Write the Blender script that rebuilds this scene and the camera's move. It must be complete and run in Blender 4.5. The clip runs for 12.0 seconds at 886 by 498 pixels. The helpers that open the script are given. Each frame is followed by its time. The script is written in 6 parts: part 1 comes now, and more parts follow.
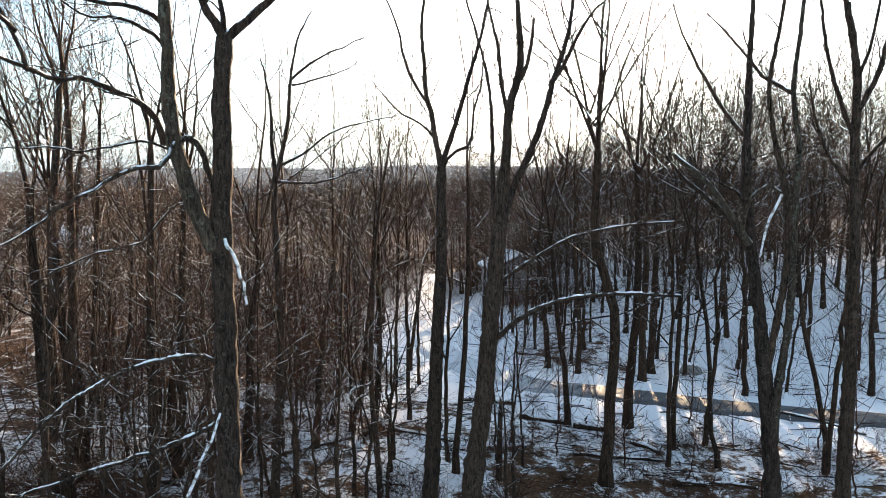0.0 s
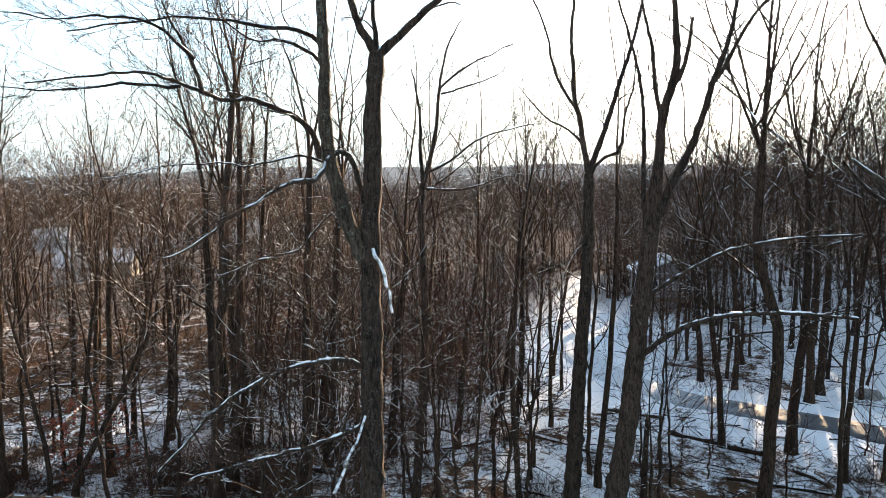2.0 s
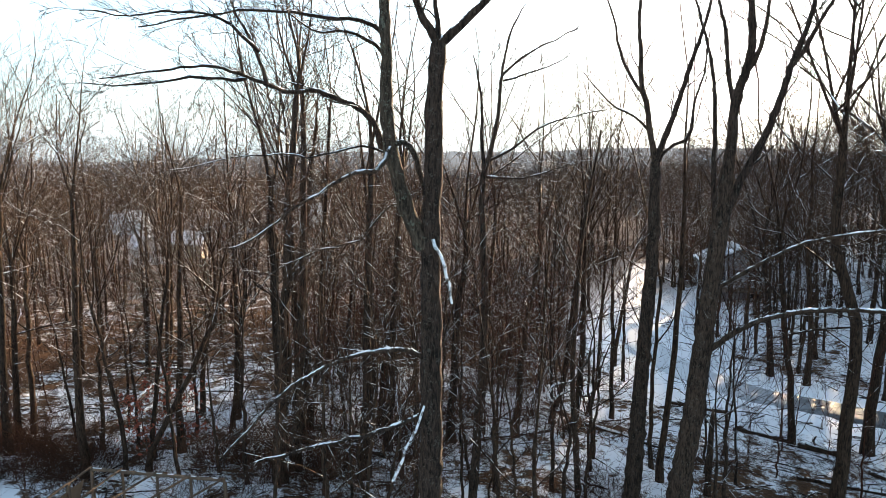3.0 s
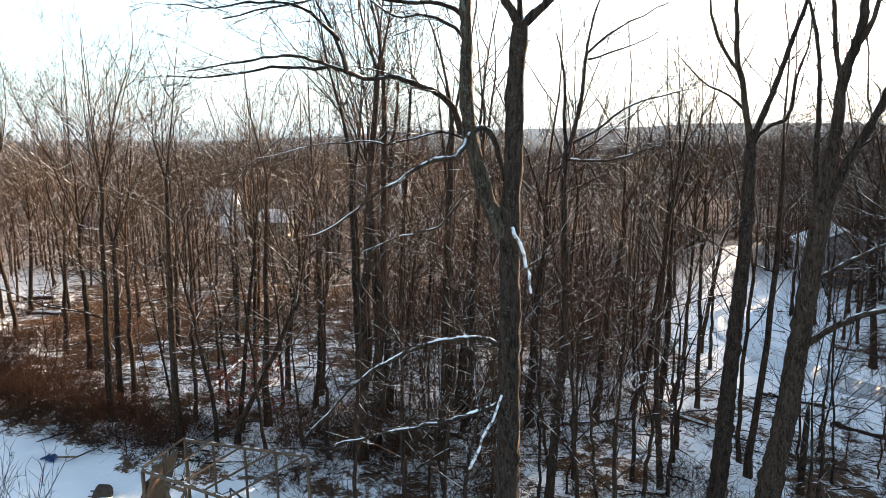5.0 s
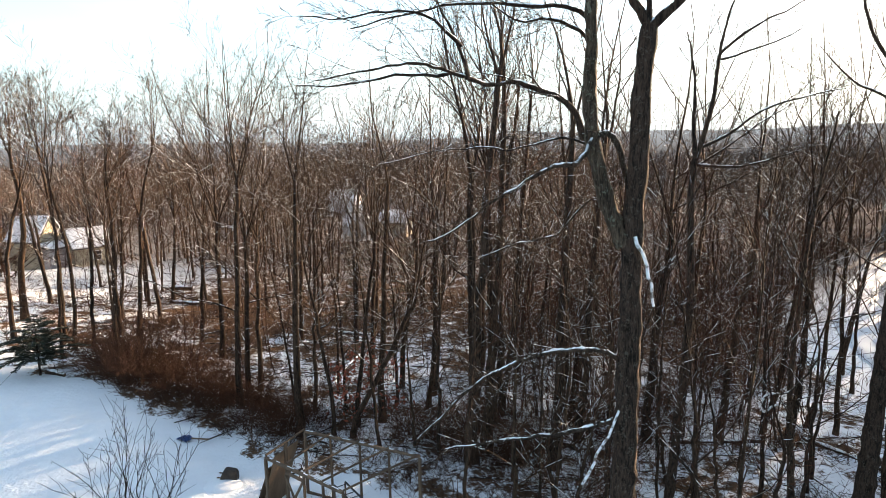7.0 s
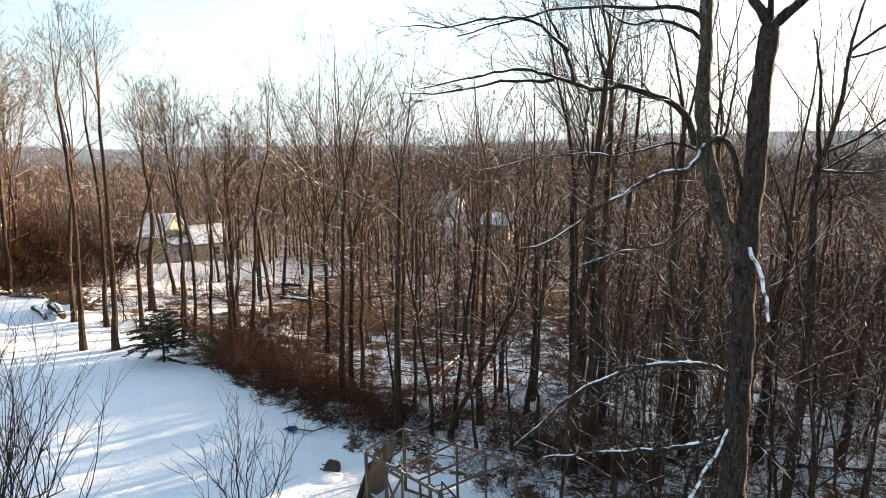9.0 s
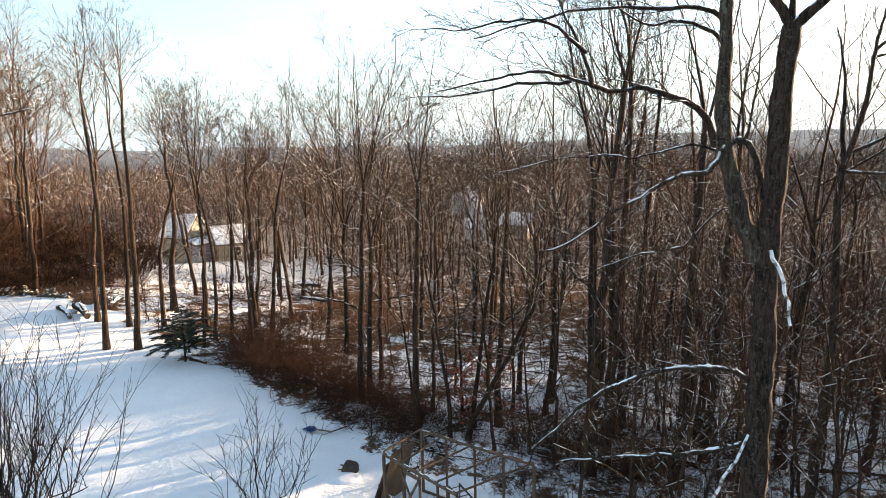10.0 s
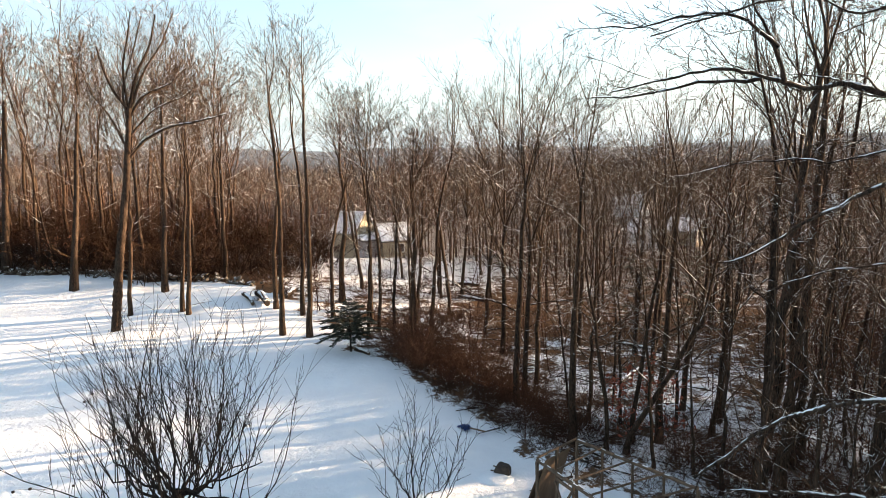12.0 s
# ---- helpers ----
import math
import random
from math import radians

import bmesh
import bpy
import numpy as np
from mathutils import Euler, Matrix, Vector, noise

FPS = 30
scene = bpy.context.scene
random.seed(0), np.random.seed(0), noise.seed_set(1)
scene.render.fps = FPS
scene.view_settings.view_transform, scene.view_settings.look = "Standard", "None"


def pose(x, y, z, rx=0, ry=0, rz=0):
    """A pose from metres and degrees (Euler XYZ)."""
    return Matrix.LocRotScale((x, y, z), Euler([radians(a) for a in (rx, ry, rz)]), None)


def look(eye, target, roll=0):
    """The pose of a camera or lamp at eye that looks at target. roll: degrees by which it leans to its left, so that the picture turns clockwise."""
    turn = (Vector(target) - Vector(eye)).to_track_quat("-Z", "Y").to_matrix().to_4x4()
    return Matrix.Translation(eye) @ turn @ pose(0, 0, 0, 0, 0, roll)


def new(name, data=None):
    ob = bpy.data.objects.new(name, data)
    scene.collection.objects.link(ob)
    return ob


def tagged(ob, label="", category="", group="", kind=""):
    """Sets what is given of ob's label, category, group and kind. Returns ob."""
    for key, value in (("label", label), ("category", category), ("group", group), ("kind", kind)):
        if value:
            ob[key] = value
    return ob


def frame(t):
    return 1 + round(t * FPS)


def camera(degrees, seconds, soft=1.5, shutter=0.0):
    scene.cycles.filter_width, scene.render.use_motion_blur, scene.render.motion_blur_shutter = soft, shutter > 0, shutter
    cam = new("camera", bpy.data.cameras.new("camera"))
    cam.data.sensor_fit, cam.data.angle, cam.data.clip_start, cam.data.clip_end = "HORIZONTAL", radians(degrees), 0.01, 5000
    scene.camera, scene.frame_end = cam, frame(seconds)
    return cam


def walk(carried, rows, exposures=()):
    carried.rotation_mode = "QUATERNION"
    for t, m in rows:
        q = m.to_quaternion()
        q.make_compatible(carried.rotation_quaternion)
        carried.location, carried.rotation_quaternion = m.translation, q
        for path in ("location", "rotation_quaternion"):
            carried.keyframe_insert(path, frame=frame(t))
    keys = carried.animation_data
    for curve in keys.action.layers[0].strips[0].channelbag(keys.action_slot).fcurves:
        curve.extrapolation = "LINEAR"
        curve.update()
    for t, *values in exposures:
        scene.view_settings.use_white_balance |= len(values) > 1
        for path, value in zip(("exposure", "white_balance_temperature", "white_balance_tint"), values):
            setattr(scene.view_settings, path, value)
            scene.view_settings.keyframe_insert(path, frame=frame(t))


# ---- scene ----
EXPOSURES = [(0.0, 3.2, 6850, 11), (3.0, 3.2, 6800, 10), (5.5, 3.28, 6850, 10), (7.0, 3.16, 6950, 11), (9.0, 3.14, 7000, 11), (12.0, 2.94, 7250, 12)]
cam = camera(66.09, 12.0, 0.75)
walk(cam, [
    (0.0, look((0.066, -0.445, 10.442), (0.174, 9.493, 9.334), -0.56)),
    (0.5, look((0.065, -0.415, 10.507), (-0.174, 9.521, 9.405), -0.65)),
    (1.0, look((0.093, -0.369, 10.561), (-0.887, 9.523, 9.471), -0.69)),
    (1.5, look((0.106, -0.332, 10.651), (-1.418, 9.490, 9.549), -0.62)),
    (2.0, look((0.105, -0.300, 10.693), (-1.903, 9.434, 9.587), -0.69)),
    (2.5, look((0.086, -0.237, 10.755), (-2.400, 9.374, 9.553), -0.72)),
    (3.0, look((0.077, -0.188, 10.808), (-2.784, 9.303, 9.489), -0.71)),
    (5.0, look((0.034, 0.026, 10.958), (-3.920, 9.067, 9.342), -1.19)),
    (5.5, look((0.023, 0.053, 10.985), (-4.317, 8.919, 9.381), -1.21)),
    (6.0, look((0.002, 0.083, 11.002), (-4.724, 8.751, 9.413), -1.26)),
    (6.5, look((-0.015, 0.107, 11.018), (-5.129, 8.556, 9.448), -1.26)),
    (7.0, look((-0.045, 0.125, 11.031), (-5.488, 8.368, 9.476), -1.21)),
    (9.0, look((-0.035, 0.111, 11.095), (-6.656, 7.455, 9.599), -1.23)),
    (9.5, look((-0.021, 0.141, 11.103), (-6.748, 7.390, 9.616), -1.32)),
    (10.0, look((-0.012, 0.157, 11.134), (-6.842, 7.308, 9.648), -1.44)),
    (10.5, look((-0.026, 0.171, 11.170), (-7.168, 7.013, 9.690), -1.59)),
    (11.0, look((-0.077, 0.190, 11.192), (-7.710, 6.483, 9.729), -1.53)),
    (11.5, look((-0.113, 0.162, 11.198), (-8.156, 5.927, 9.759), -1.45)),
    (12.0, look((-0.174, 0.196, 11.166), (-8.483, 5.578, 9.750), -1.35)),
], EXPOSURES)

# ---- sky and sun ----
SUN_AZ, SUN_EL = -12.9, 7.4  # degrees east of north is negative azimuth here; height above the horizon
HAZE, HAZE_TOP, HAZE_COLOR = 0.9, 0.17, (1.72, 2.12, 2.38, 1.0)
world = bpy.data.worlds.new("winter_sky")
scene.world = world
world.use_nodes = True
sky = world.node_tree.nodes.new("ShaderNodeTexSky")
sky.sky_type = "NISHITA"
sky.sun_disc = False
sky.sun_elevation = radians(SUN_EL)
sky.sun_rotation = radians(-SUN_AZ)
sky.altitude = 150
sky.air_density, sky.dust_density, sky.ozone_density = 1.0, 1.0, 1.0
back = world.node_tree.nodes["Background"]
back.inputs["Strength"].default_value = 0.070
# winter haze: the sky pales towards the horizon, and thin high cloud streaks it
links, make = world.node_tree.links, world.node_tree.nodes.new
spot = make("ShaderNodeTexCoord")
axes = make("ShaderNodeSeparateXYZ")
links.new(spot.outputs["Generated"], axes.inputs["Vector"])
low = make("ShaderNodeMapRange")
low.interpolation_type = "SMOOTHSTEP"
for key, value in (("From Min", 0.0), ("From Max", HAZE_TOP), ("To Min", HAZE), ("To Max", 0.0)):
    low.inputs[key].default_value = value
links.new(axes.outputs["Z"], low.inputs["Value"])
haze = make("ShaderNodeMix")
haze.data_type = "RGBA"
haze.inputs[7].default_value = HAZE_COLOR
links.new(low.outputs["Result"], haze.inputs[0])
pale = make("ShaderNodeHueSaturation")
pale.inputs["Saturation"].default_value = 0.58
links.new(sky.outputs["Color"], pale.inputs["Color"])
tint = make("ShaderNodeMix")
tint.data_type, tint.blend_type = "RGBA", "MULTIPLY"
tint.inputs[0].default_value = 1.0
tint.inputs[7].default_value = (0.64, 0.82, 1.0, 1.0)
links.new(pale.outputs["Color"], tint.inputs[6])
links.new(tint.outputs[2], haze.inputs[6])
stretch = make("ShaderNodeMapping")
stretch.inputs["Scale"].default_value = (1.0, 2.2, 6.0)
links.new(spot.outputs["Generated"], stretch.inputs["Vector"])
wisps = make("ShaderNodeTexNoise")
wisps.inputs["Scale"].default_value, wisps.inputs["Detail"].default_value = 1.6, 6
links.new(stretch.outputs["Vector"], wisps.inputs["Vector"])
span = make("ShaderNodeMapRange")
for key, value in (("From Min", 0.48), ("From Max", 0.8), ("To Min", 0.0), ("To Max", 0.28)):
    span.inputs[key].default_value = value
links.new(wisps.outputs["Fac"], span.inputs["Value"])
cloud = make("ShaderNodeMix")
cloud.data_type = "RGBA"
cloud.inputs[7].default_value = (2.5, 2.6, 2.65, 1.0)
links.new(span.outputs["Result"], cloud.inputs[0])
links.new(haze.outputs[2], cloud.inputs[6])
links.new(cloud.outputs[2], back.inputs["Color"])
sun = new("sun", bpy.data.lights.new("sun", "SUN"))
sun.data.energy, sun.data.angle, sun.data.color = 5.0, radians(0.53), (1.0, 0.75, 0.51)
sun_way = Vector((-math.sin(radians(SUN_AZ)) * math.cos(radians(SUN_EL)), math.cos(radians(SUN_AZ)) * math.cos(radians(SUN_EL)), math.sin(radians(SUN_EL))))
sun.matrix_world = look(sun_way * 100, (0, 0, 0))

# ---- the lie of the land ----
def sst(a, b, v):
    u = np.clip((np.asarray(v, float) - a) / (b - a), 0.0, 1.0)
    return u * u * (3 - 2 * u)


def ground_z(x, y):
    """Height of the snow at a place: a lawn that rises to the west, woods that fall away to the north, a bank beyond the road and far hills."""
    x, y = np.asarray(x, float), np.asarray(y, float)
    d = np.hypot(x, y)
    z = np.minimum(0.05 * np.maximum(0, -x - 22), 2.6) * (1 - sst(16, 40, y))
    z = z - 0.055 * np.clip(y - 14, 0, 70) - 0.04 * np.clip(x + 18, 0, 32) * sst(0, 25, y)
    z = z - 4.0 * sst(60, 110, -x) * sst(8, 40, y) + 5.4 * sst(43, 80, 0.55 * x + 0.83 * y) * sst(0, 24, x)
    z = z - 8.0 * sst(110, 350, d) + 24.0 * sst(900, 2200, d)
    a = np.arctan2(-x, y)
    z = z + sst(700, 2000, d) * (5 * np.sin(7 * a + 1) + 3 * np.sin(17 * a) + 1.5 * np.sin(43 * a + 2))
    return z + 0.12 * np.sin(x * 0.31 + 1.3) * np.sin(y * 0.27 + 0.4) * sst(5, 20, d) + 0.05 * np.sin(x * 0.9 + y * 0.5) * np.sin(y * 1.1 - x * 0.3)


# ---- materials ----
class Nodes:
    """A small helper to wire a node material."""

    def __init__(self, name):
        self.mat = bpy.data.materials.new(name)
        self.mat.use_nodes = True
        self.tree = self.mat.node_tree
        self.bsdf = self.tree.nodes["Principled BSDF"]

    def add(self, kind, inputs=None, data_type="", operation="", blend_type="", attribute_name=""):
        n = self.tree.nodes.new(kind)
        if data_type:
            n.data_type = data_type
        if operation:
            n.operation = operation
        if blend_type:
            n.blend_type = blend_type
        if attribute_name:
            n.attribute_name = attribute_name
        for k, v in (inputs or {}).items():
            if isinstance(v, bpy.types.NodeSocket):
                self.tree.links.new(v, n.inputs[k])
            else:
                n.inputs[k].default_value = v
        return n

    def link(self, a, b):
        self.tree.links.new(a, b)

    def coords(self):
        return self.add("ShaderNodeTexCoord").outputs["Object"]

    def world_place(self):
        return self.add("ShaderNodeNewGeometry").outputs["Position"]

    def noise(self, vec, scale, detail=4, rough=0.6, stretch=None):
        if stretch:
            m = self.add("ShaderNodeMapping", {"Vector": vec, "Scale": stretch})
            vec = m.outputs["Vector"]
        return self.add("ShaderNodeTexNoise", {"Vector": vec, "Scale": scale, "Detail": detail, "Roughness": rough}).outputs["Fac"]

    def ramp(self, fac, a, b, lo=0.0, hi=1.0):
        return self.add("ShaderNodeMapRange", {"Value": fac, "From Min": a, "From Max": b, "To Min": lo, "To Max": hi}).outputs["Result"]

    def mix(self, fac, a, b):
        n = self.add("ShaderNodeMix", data_type="RGBA")
        for sock, v in ((n.inputs[0], fac), (n.inputs[6], a), (n.inputs[7], b)):
            if isinstance(v, bpy.types.NodeSocket):
                self.link(v, sock)
            else:
                sock.default_value = v if not isinstance(v, tuple) else (*v, 1.0)[:4]
        return n.outputs[2]

    def math(self, op, a, b=0.0):
        n = self.add("ShaderNodeMath", operation=op)
        for i, v in enumerate((a, b)):
            if isinstance(v, bpy.types.NodeSocket):
                self.link(v, n.inputs[i])
            else:
                n.inputs[i].default_value = v
        return n.outputs[0]

    def bump(self, height, strength, distance):
        b = self.add("ShaderNodeBump", {"Height": height, "Strength": strength, "Distance": distance})
        self.link(b.outputs["Normal"], self.bsdf.inputs["Normal"])

    def finish(self, color, rough=0.85, spec=0.3):
        for sock, v in (("Base Color", color), ("Roughness", rough), ("Specular IOR Level", spec)):
            if isinstance(v, bpy.types.NodeSocket):
                self.link(v, self.bsdf.inputs[sock])
            else:
                self.bsdf.inputs[sock].default_value = (*v, 1.0) if isinstance(v, tuple) else v
        return self.mat


SNOW = (0.86, 0.88, 0.90)


def bark_material(name, dark, light, lichen=0.2, snow=0.5, moss=(0.16, 0.18, 0.13), rough=0.9, spec=0.15, clumps=1.3):
    """Furrowed bark with lichen patches and snow lying on the upper sides."""
    n = Nodes(name)
    co = n.coords()
    place = n.world_place()
    rnd = n.add("ShaderNodeObjectInfo").outputs["Random"]
    furrow = n.math("ADD", n.math("MULTIPLY", n.noise(co, 22.0, 4, 0.7, (1.0, 1.0, 0.24)), 0.7), n.math("MULTIPLY", n.noise(co, 5.0, 3, 0.6, (1.0, 1.0, 0.3)), 0.3))
    col = n.mix(n.ramp(furrow, 0.40, 0.62), dark, light)
    tone = n.mix(rnd, (0.72, 0.70, 0.70), (1.2, 1.12, 1.02))
    m = n.add("ShaderNodeMix", data_type="RGBA", blend_type="MULTIPLY")
    m.inputs[0].default_value = 1.0
    n.link(col, m.inputs[6]), n.link(tone, m.inputs[7])
    spots = n.math("ADD", n.math("MULTIPLY", n.noise(place, 5.5, 4, 0.75), 0.5), n.math("MULTIPLY", n.noise(place, 24.0, 3, 0.7), 0.5))
    patch = n.ramp(spots, 0.60 - 0.1 * lichen, 0.63 - 0.08 * lichen, 0.0, lichen)
    col = n.mix(patch, m.outputs[2], moss)
    up = n.add("ShaderNodeSeparateXYZ", {"Vector": n.add("ShaderNodeNewGeometry").outputs["Normal"]}).outputs["Z"]
    lie = n.math("MULTIPLY", n.ramp(up, 0.45, 0.8), n.ramp(n.noise(place, clumps, 4, 0.7), 0.62 - 0.3 * snow, 0.66 - 0.3 * snow))
    col = n.mix(lie, col, SNOW)
    n.bump(furrow, 0.9, 0.05)
    return n.finish(col, rough, spec)


M_BARK = bark_material("bark", (0.011, 0.0075, 0.0057), (0.074, 0.049, 0.035), 0.25, 0.4, (0.13, 0.135, 0.10), 0.9, 0.1, 3.0)
M_BARK_NEAR = bark_material("bark_grey", (0.011, 0.008, 0.0062), (0.072, 0.050, 0.038), 0.42, 0.36, (0.12, 0.11, 0.088), 0.9, 0.1, 6.0)
M_BARK_LICHEN = bark_material("bark_lichened", (0.018, 0.014, 0.011), (0.085, 0.066, 0.05), 0.55, 0.5, (0.17, 0.18, 0.135), 0.9, 0.1, 6.0)
M_TWIG = bark_material("twig_bark", (0.021, 0.0128, 0.0085), (0.098, 0.063, 0.041), 0.05, 0.40, (0.16, 0.18, 0.13), 0.8, 0.08, 4.0)
M_TWIG_RED = bark_material("red_twig_bark", (0.030, 0.0125, 0.0083), (0.11, 0.050, 0.032), 0.0, 0.3, (0.16, 0.18, 0.13), 0.8, 0.08, 4.0)
M_TWIG_DARK = bark_material("dark_twig_bark", (0.012, 0.008, 0.006), (0.045, 0.029, 0.022), 0.05, 0.12, (0.1, 0.1, 0.08), 0.7, 0.15, 4.0)
# brush bark darkened so that its colour carries the shade of the wood
M_BRUSH_SHADED = bark_material("shaded_brush_bark", (0.011, 0.0065, 0.0045), (0.042, 0.023, 0.015), 0.0, -0.6, (0.1, 0.1, 0.08), 0.9, 0.05)
M_CANE = bark_material("bramble_cane", (0.026, 0.0145, 0.0105), (0.10, 0.055, 0.039), 0.0, -0.6, (0.1, 0.1, 0.08), 0.9, 0.05)
M_SHOOT = bark_material("dark_shoot_bark", (0.008, 0.006, 0.005), (0.032, 0.023, 0.018), 0.05, -0.6)
# far twigs paled to grey: distance haze put into the bark colour
M_TWIG_HAZED = bark_material("hazed_far_twigs", (0.075, 0.07, 0.07), (0.19, 0.18, 0.18), 0.0, 0.2, (0.16, 0.18, 0.13), 1.0, 0.0)
M_TWIG_BEYOND = bark_material("beyond_twigs", (0.04, 0.029, 0.024), (0.12, 0.088, 0.07), 0.0, 0.3, (0.16, 0.18, 0.13), 1.0, 0.0)
M_BARK_PALE = bark_material("bark_pale", (0.05, 0.042, 0.034), (0.14, 0.12, 0.095), 0.3, 0.75)


def snow_ground():
    """Snow over leaf litter: unbroken on the lawn, thin and broken by leaves and sticks in the woods (attribute litter)."""
    n = Nodes("snow_ground")
    p = n.world_place()
    litter = n.add("ShaderNodeAttribute", attribute_name="litter").outputs["Fac"]
    far = n.add("ShaderNodeAttribute", attribute_name="far").outputs["Fac"]
    big = n.noise(p, 0.22, 4, 0.6)
    mid = n.noise(p, 0.9, 5, 0.7)
    fine = n.noise(p, 5.5, 5, 0.8)
    s = n.math("ADD", n.math("ADD", n.math("MULTIPLY", big, 0.22), n.math("MULTIPLY", mid, 0.46)), n.math("MULTIPLY", fine, 0.32))
    thr = n.math("SUBTRACT", 0.88, n.math("MULTIPLY", litter, 0.385))
    gap = n.ramp(n.math("SUBTRACT", s, thr), -0.015, 0.035)
    leaf = n.mix(n.ramp(fine, 0.35, 0.7), (0.044, 0.028, 0.019), (0.15, 0.090, 0.054))
    snow = n.mix(n.ramp(mid, 0.3, 0.7), (0.80, 0.82, 0.85), SNOW)
    col = n.mix(gap, snow, leaf)
    wood = n.mix(n.ramp(n.noise(p, 0.10, 6, 0.8), 0.40, 0.62), (0.035, 0.030, 0.028), (0.13, 0.115, 0.108))
    wood = n.mix(n.ramp(n.noise(p, 0.006, 4, 0.7), 0.68, 0.71), wood, (0.55, 0.57, 0.6))
    col = n.mix(far, col, wood)
    lump = n.math("ADD", n.math("MULTIPLY", mid, 0.5), n.math("MULTIPLY", n.noise(p, 4.0, 4, 0.6), 0.5))
    n.bump(lump, 0.7, 0.16)
    return n.finish(col, 1.0, 0.0)


def simple(name, a, b, scale=6.0, rough=0.8, stretch=None, bump=0.2, spec=0.3, dist=0.01):
    n = Nodes(name)
    f = n.noise(n.coords(), scale, 5, 0.65, stretch)
    col = n.mix(n.ramp(f, 0.3, 0.7), a, b)
    n.bump(f, bump, dist)
    return n.finish(col, rough, spec)


def road_material():
    n = Nodes("wet_road")
    p = n.world_place()
    f = n.noise(p, 1.4, 5, 0.7)
    g = n.noise(p, 30.0, 3, 0.7)
    col = n.mix(n.ramp(g, 0.3, 0.7), (0.075, 0.078, 0.082), (0.13, 0.133, 0.138))
    east = n.add("ShaderNodeSeparateXYZ", {"Vector": p}).outputs["X"]
    snowed = n.math("MAXIMUM", n.ramp(f, 0.66, 0.76), n.ramp(n.math("ADD", east, n.math("MULTIPLY", f, 6.0)), 12.0, 6.0))
    col = n.mix(snowed, col, (0.62, 0.65, 0.68))
    n.bump(g, 0.3, 0.01)
    return n.finish(col, n.ramp(f, 0.35, 0.65, 0.6, 0.9), 0.12)


def snow_material():
    n = Nodes("snow")
    p = n.world_place()
    f = n.noise(p, 3.0, 5, 0.65)
    n.bump(f, 0.5, 0.06)
    return n.finish(n.mix(n.ramp(f, 0.3, 0.7), (0.78, 0.80, 0.84), SNOW), 0.65, 0.3)


def snow_plastered():
    """Pale dead wood with snow stuck to it."""
    n = Nodes("snow_plastered_wood")
    f = n.noise(n.coords(), 7.0, 5, 0.7)
    n.bump(f, 0.5, 0.02)
    return n.finish(n.mix(n.ramp(f, 0.42, 0.52), (0.11, 0.09, 0.075), (0.72, 0.73, 0.75)), 0.75, 0.2)


M_GROUND = snow_ground()
M_ROAD = road_material()
M_SNOW = snow_material()
M_LUMBER = simple("weathered_lumber", (0.054, 0.035, 0.023), (0.16, 0.105, 0.068), 7.0, 0.8, (1, 1, 0.2))
M_PLY = simple("plywood", (0.10, 0.062, 0.037), (0.22, 0.138, 0.082), 3.0, 0.75, (1, 1, 0.15))
M_DARK = simple("dark_plastic", (0.015, 0.016, 0.02), (0.035, 0.036, 0.04), 4.0, 0.5)
M_METAL = simple("grey_metal", (0.30, 0.31, 0.33), (0.5, 0.51, 0.53), 5.0, 0.4)
M_STONE = simple("field_stone", (0.10, 0.095, 0.09), (0.28, 0.26, 0.24), 4.0, 0.9, None, 0.5, 0.3, 0.04)
M_SIDING = simple("tan_siding", (0.26, 0.225, 0.165), (0.34, 0.30, 0.22), 2.0, 0.7)
M_SIDING_GREY = simple("grey_siding", (0.2, 0.19, 0.2), (0.3, 0.29, 0.3), 2.0, 0.7)
M_SIDING_WHITE = simple("white_siding", (0.62, 0.63, 0.64), (0.74, 0.75, 0.76), 2.0, 0.7)
M_TRIM = simple("white_trim", (0.70, 0.70, 0.69), (0.80, 0.80, 0.79), 3.0, 0.6)
M_SHINGLE = simple("dark_shingle", (0.05, 0.05, 0.055), (0.10, 0.10, 0.10), 9.0, 0.9)
M_NEEDLE = simple("needles", (0.009, 0.013, 0.008), (0.024, 0.031, 0.018), 8.0, 0.7, None, 0.1)
M_NEEDLE_DULL = simple("dull_needles", (0.022, 0.026, 0.016), (0.055, 0.058, 0.035), 8.0, 0.8, None, 0.1)
M_LEAF = simple("withered_leaf", (0.16, 0.06, 0.03), (0.30, 0.13, 0.06), 5.0, 0.8, None, 0.1)
M_LEAF_RED = simple("red_leaf", (0.19, 0.045, 0.026), (0.34, 0.09, 0.05), 5.0, 0.8, None, 0.1)
M_RUST = simple("rusty_bracken", (0.042, 0.020, 0.0125), (0.12, 0.057, 0.034), 5.0, 0.9, None, 0.1)


def glass_material():
    n = Nodes("window_glass")
    return n.finish((0.02, 0.024, 0.03), 0.08, 0.6)


M_GLASS = glass_material()


# ---- building kit ----
def part(name, bm, material, parent=None, label="", smooth=False):
    """Links a bmesh as one mesh object under a thing or a part."""
    me = bpy.data.meshes.new(name)
    bm.to_mesh(me)
    bm.free()
    me.materials.append(material)
    if smooth:
        me.polygons.foreach_set("use_smooth", [True] * len(me.polygons))
    ob = new(name, me)
    ob.parent = parent
    if label:
        ob["label"] = label
    return ob


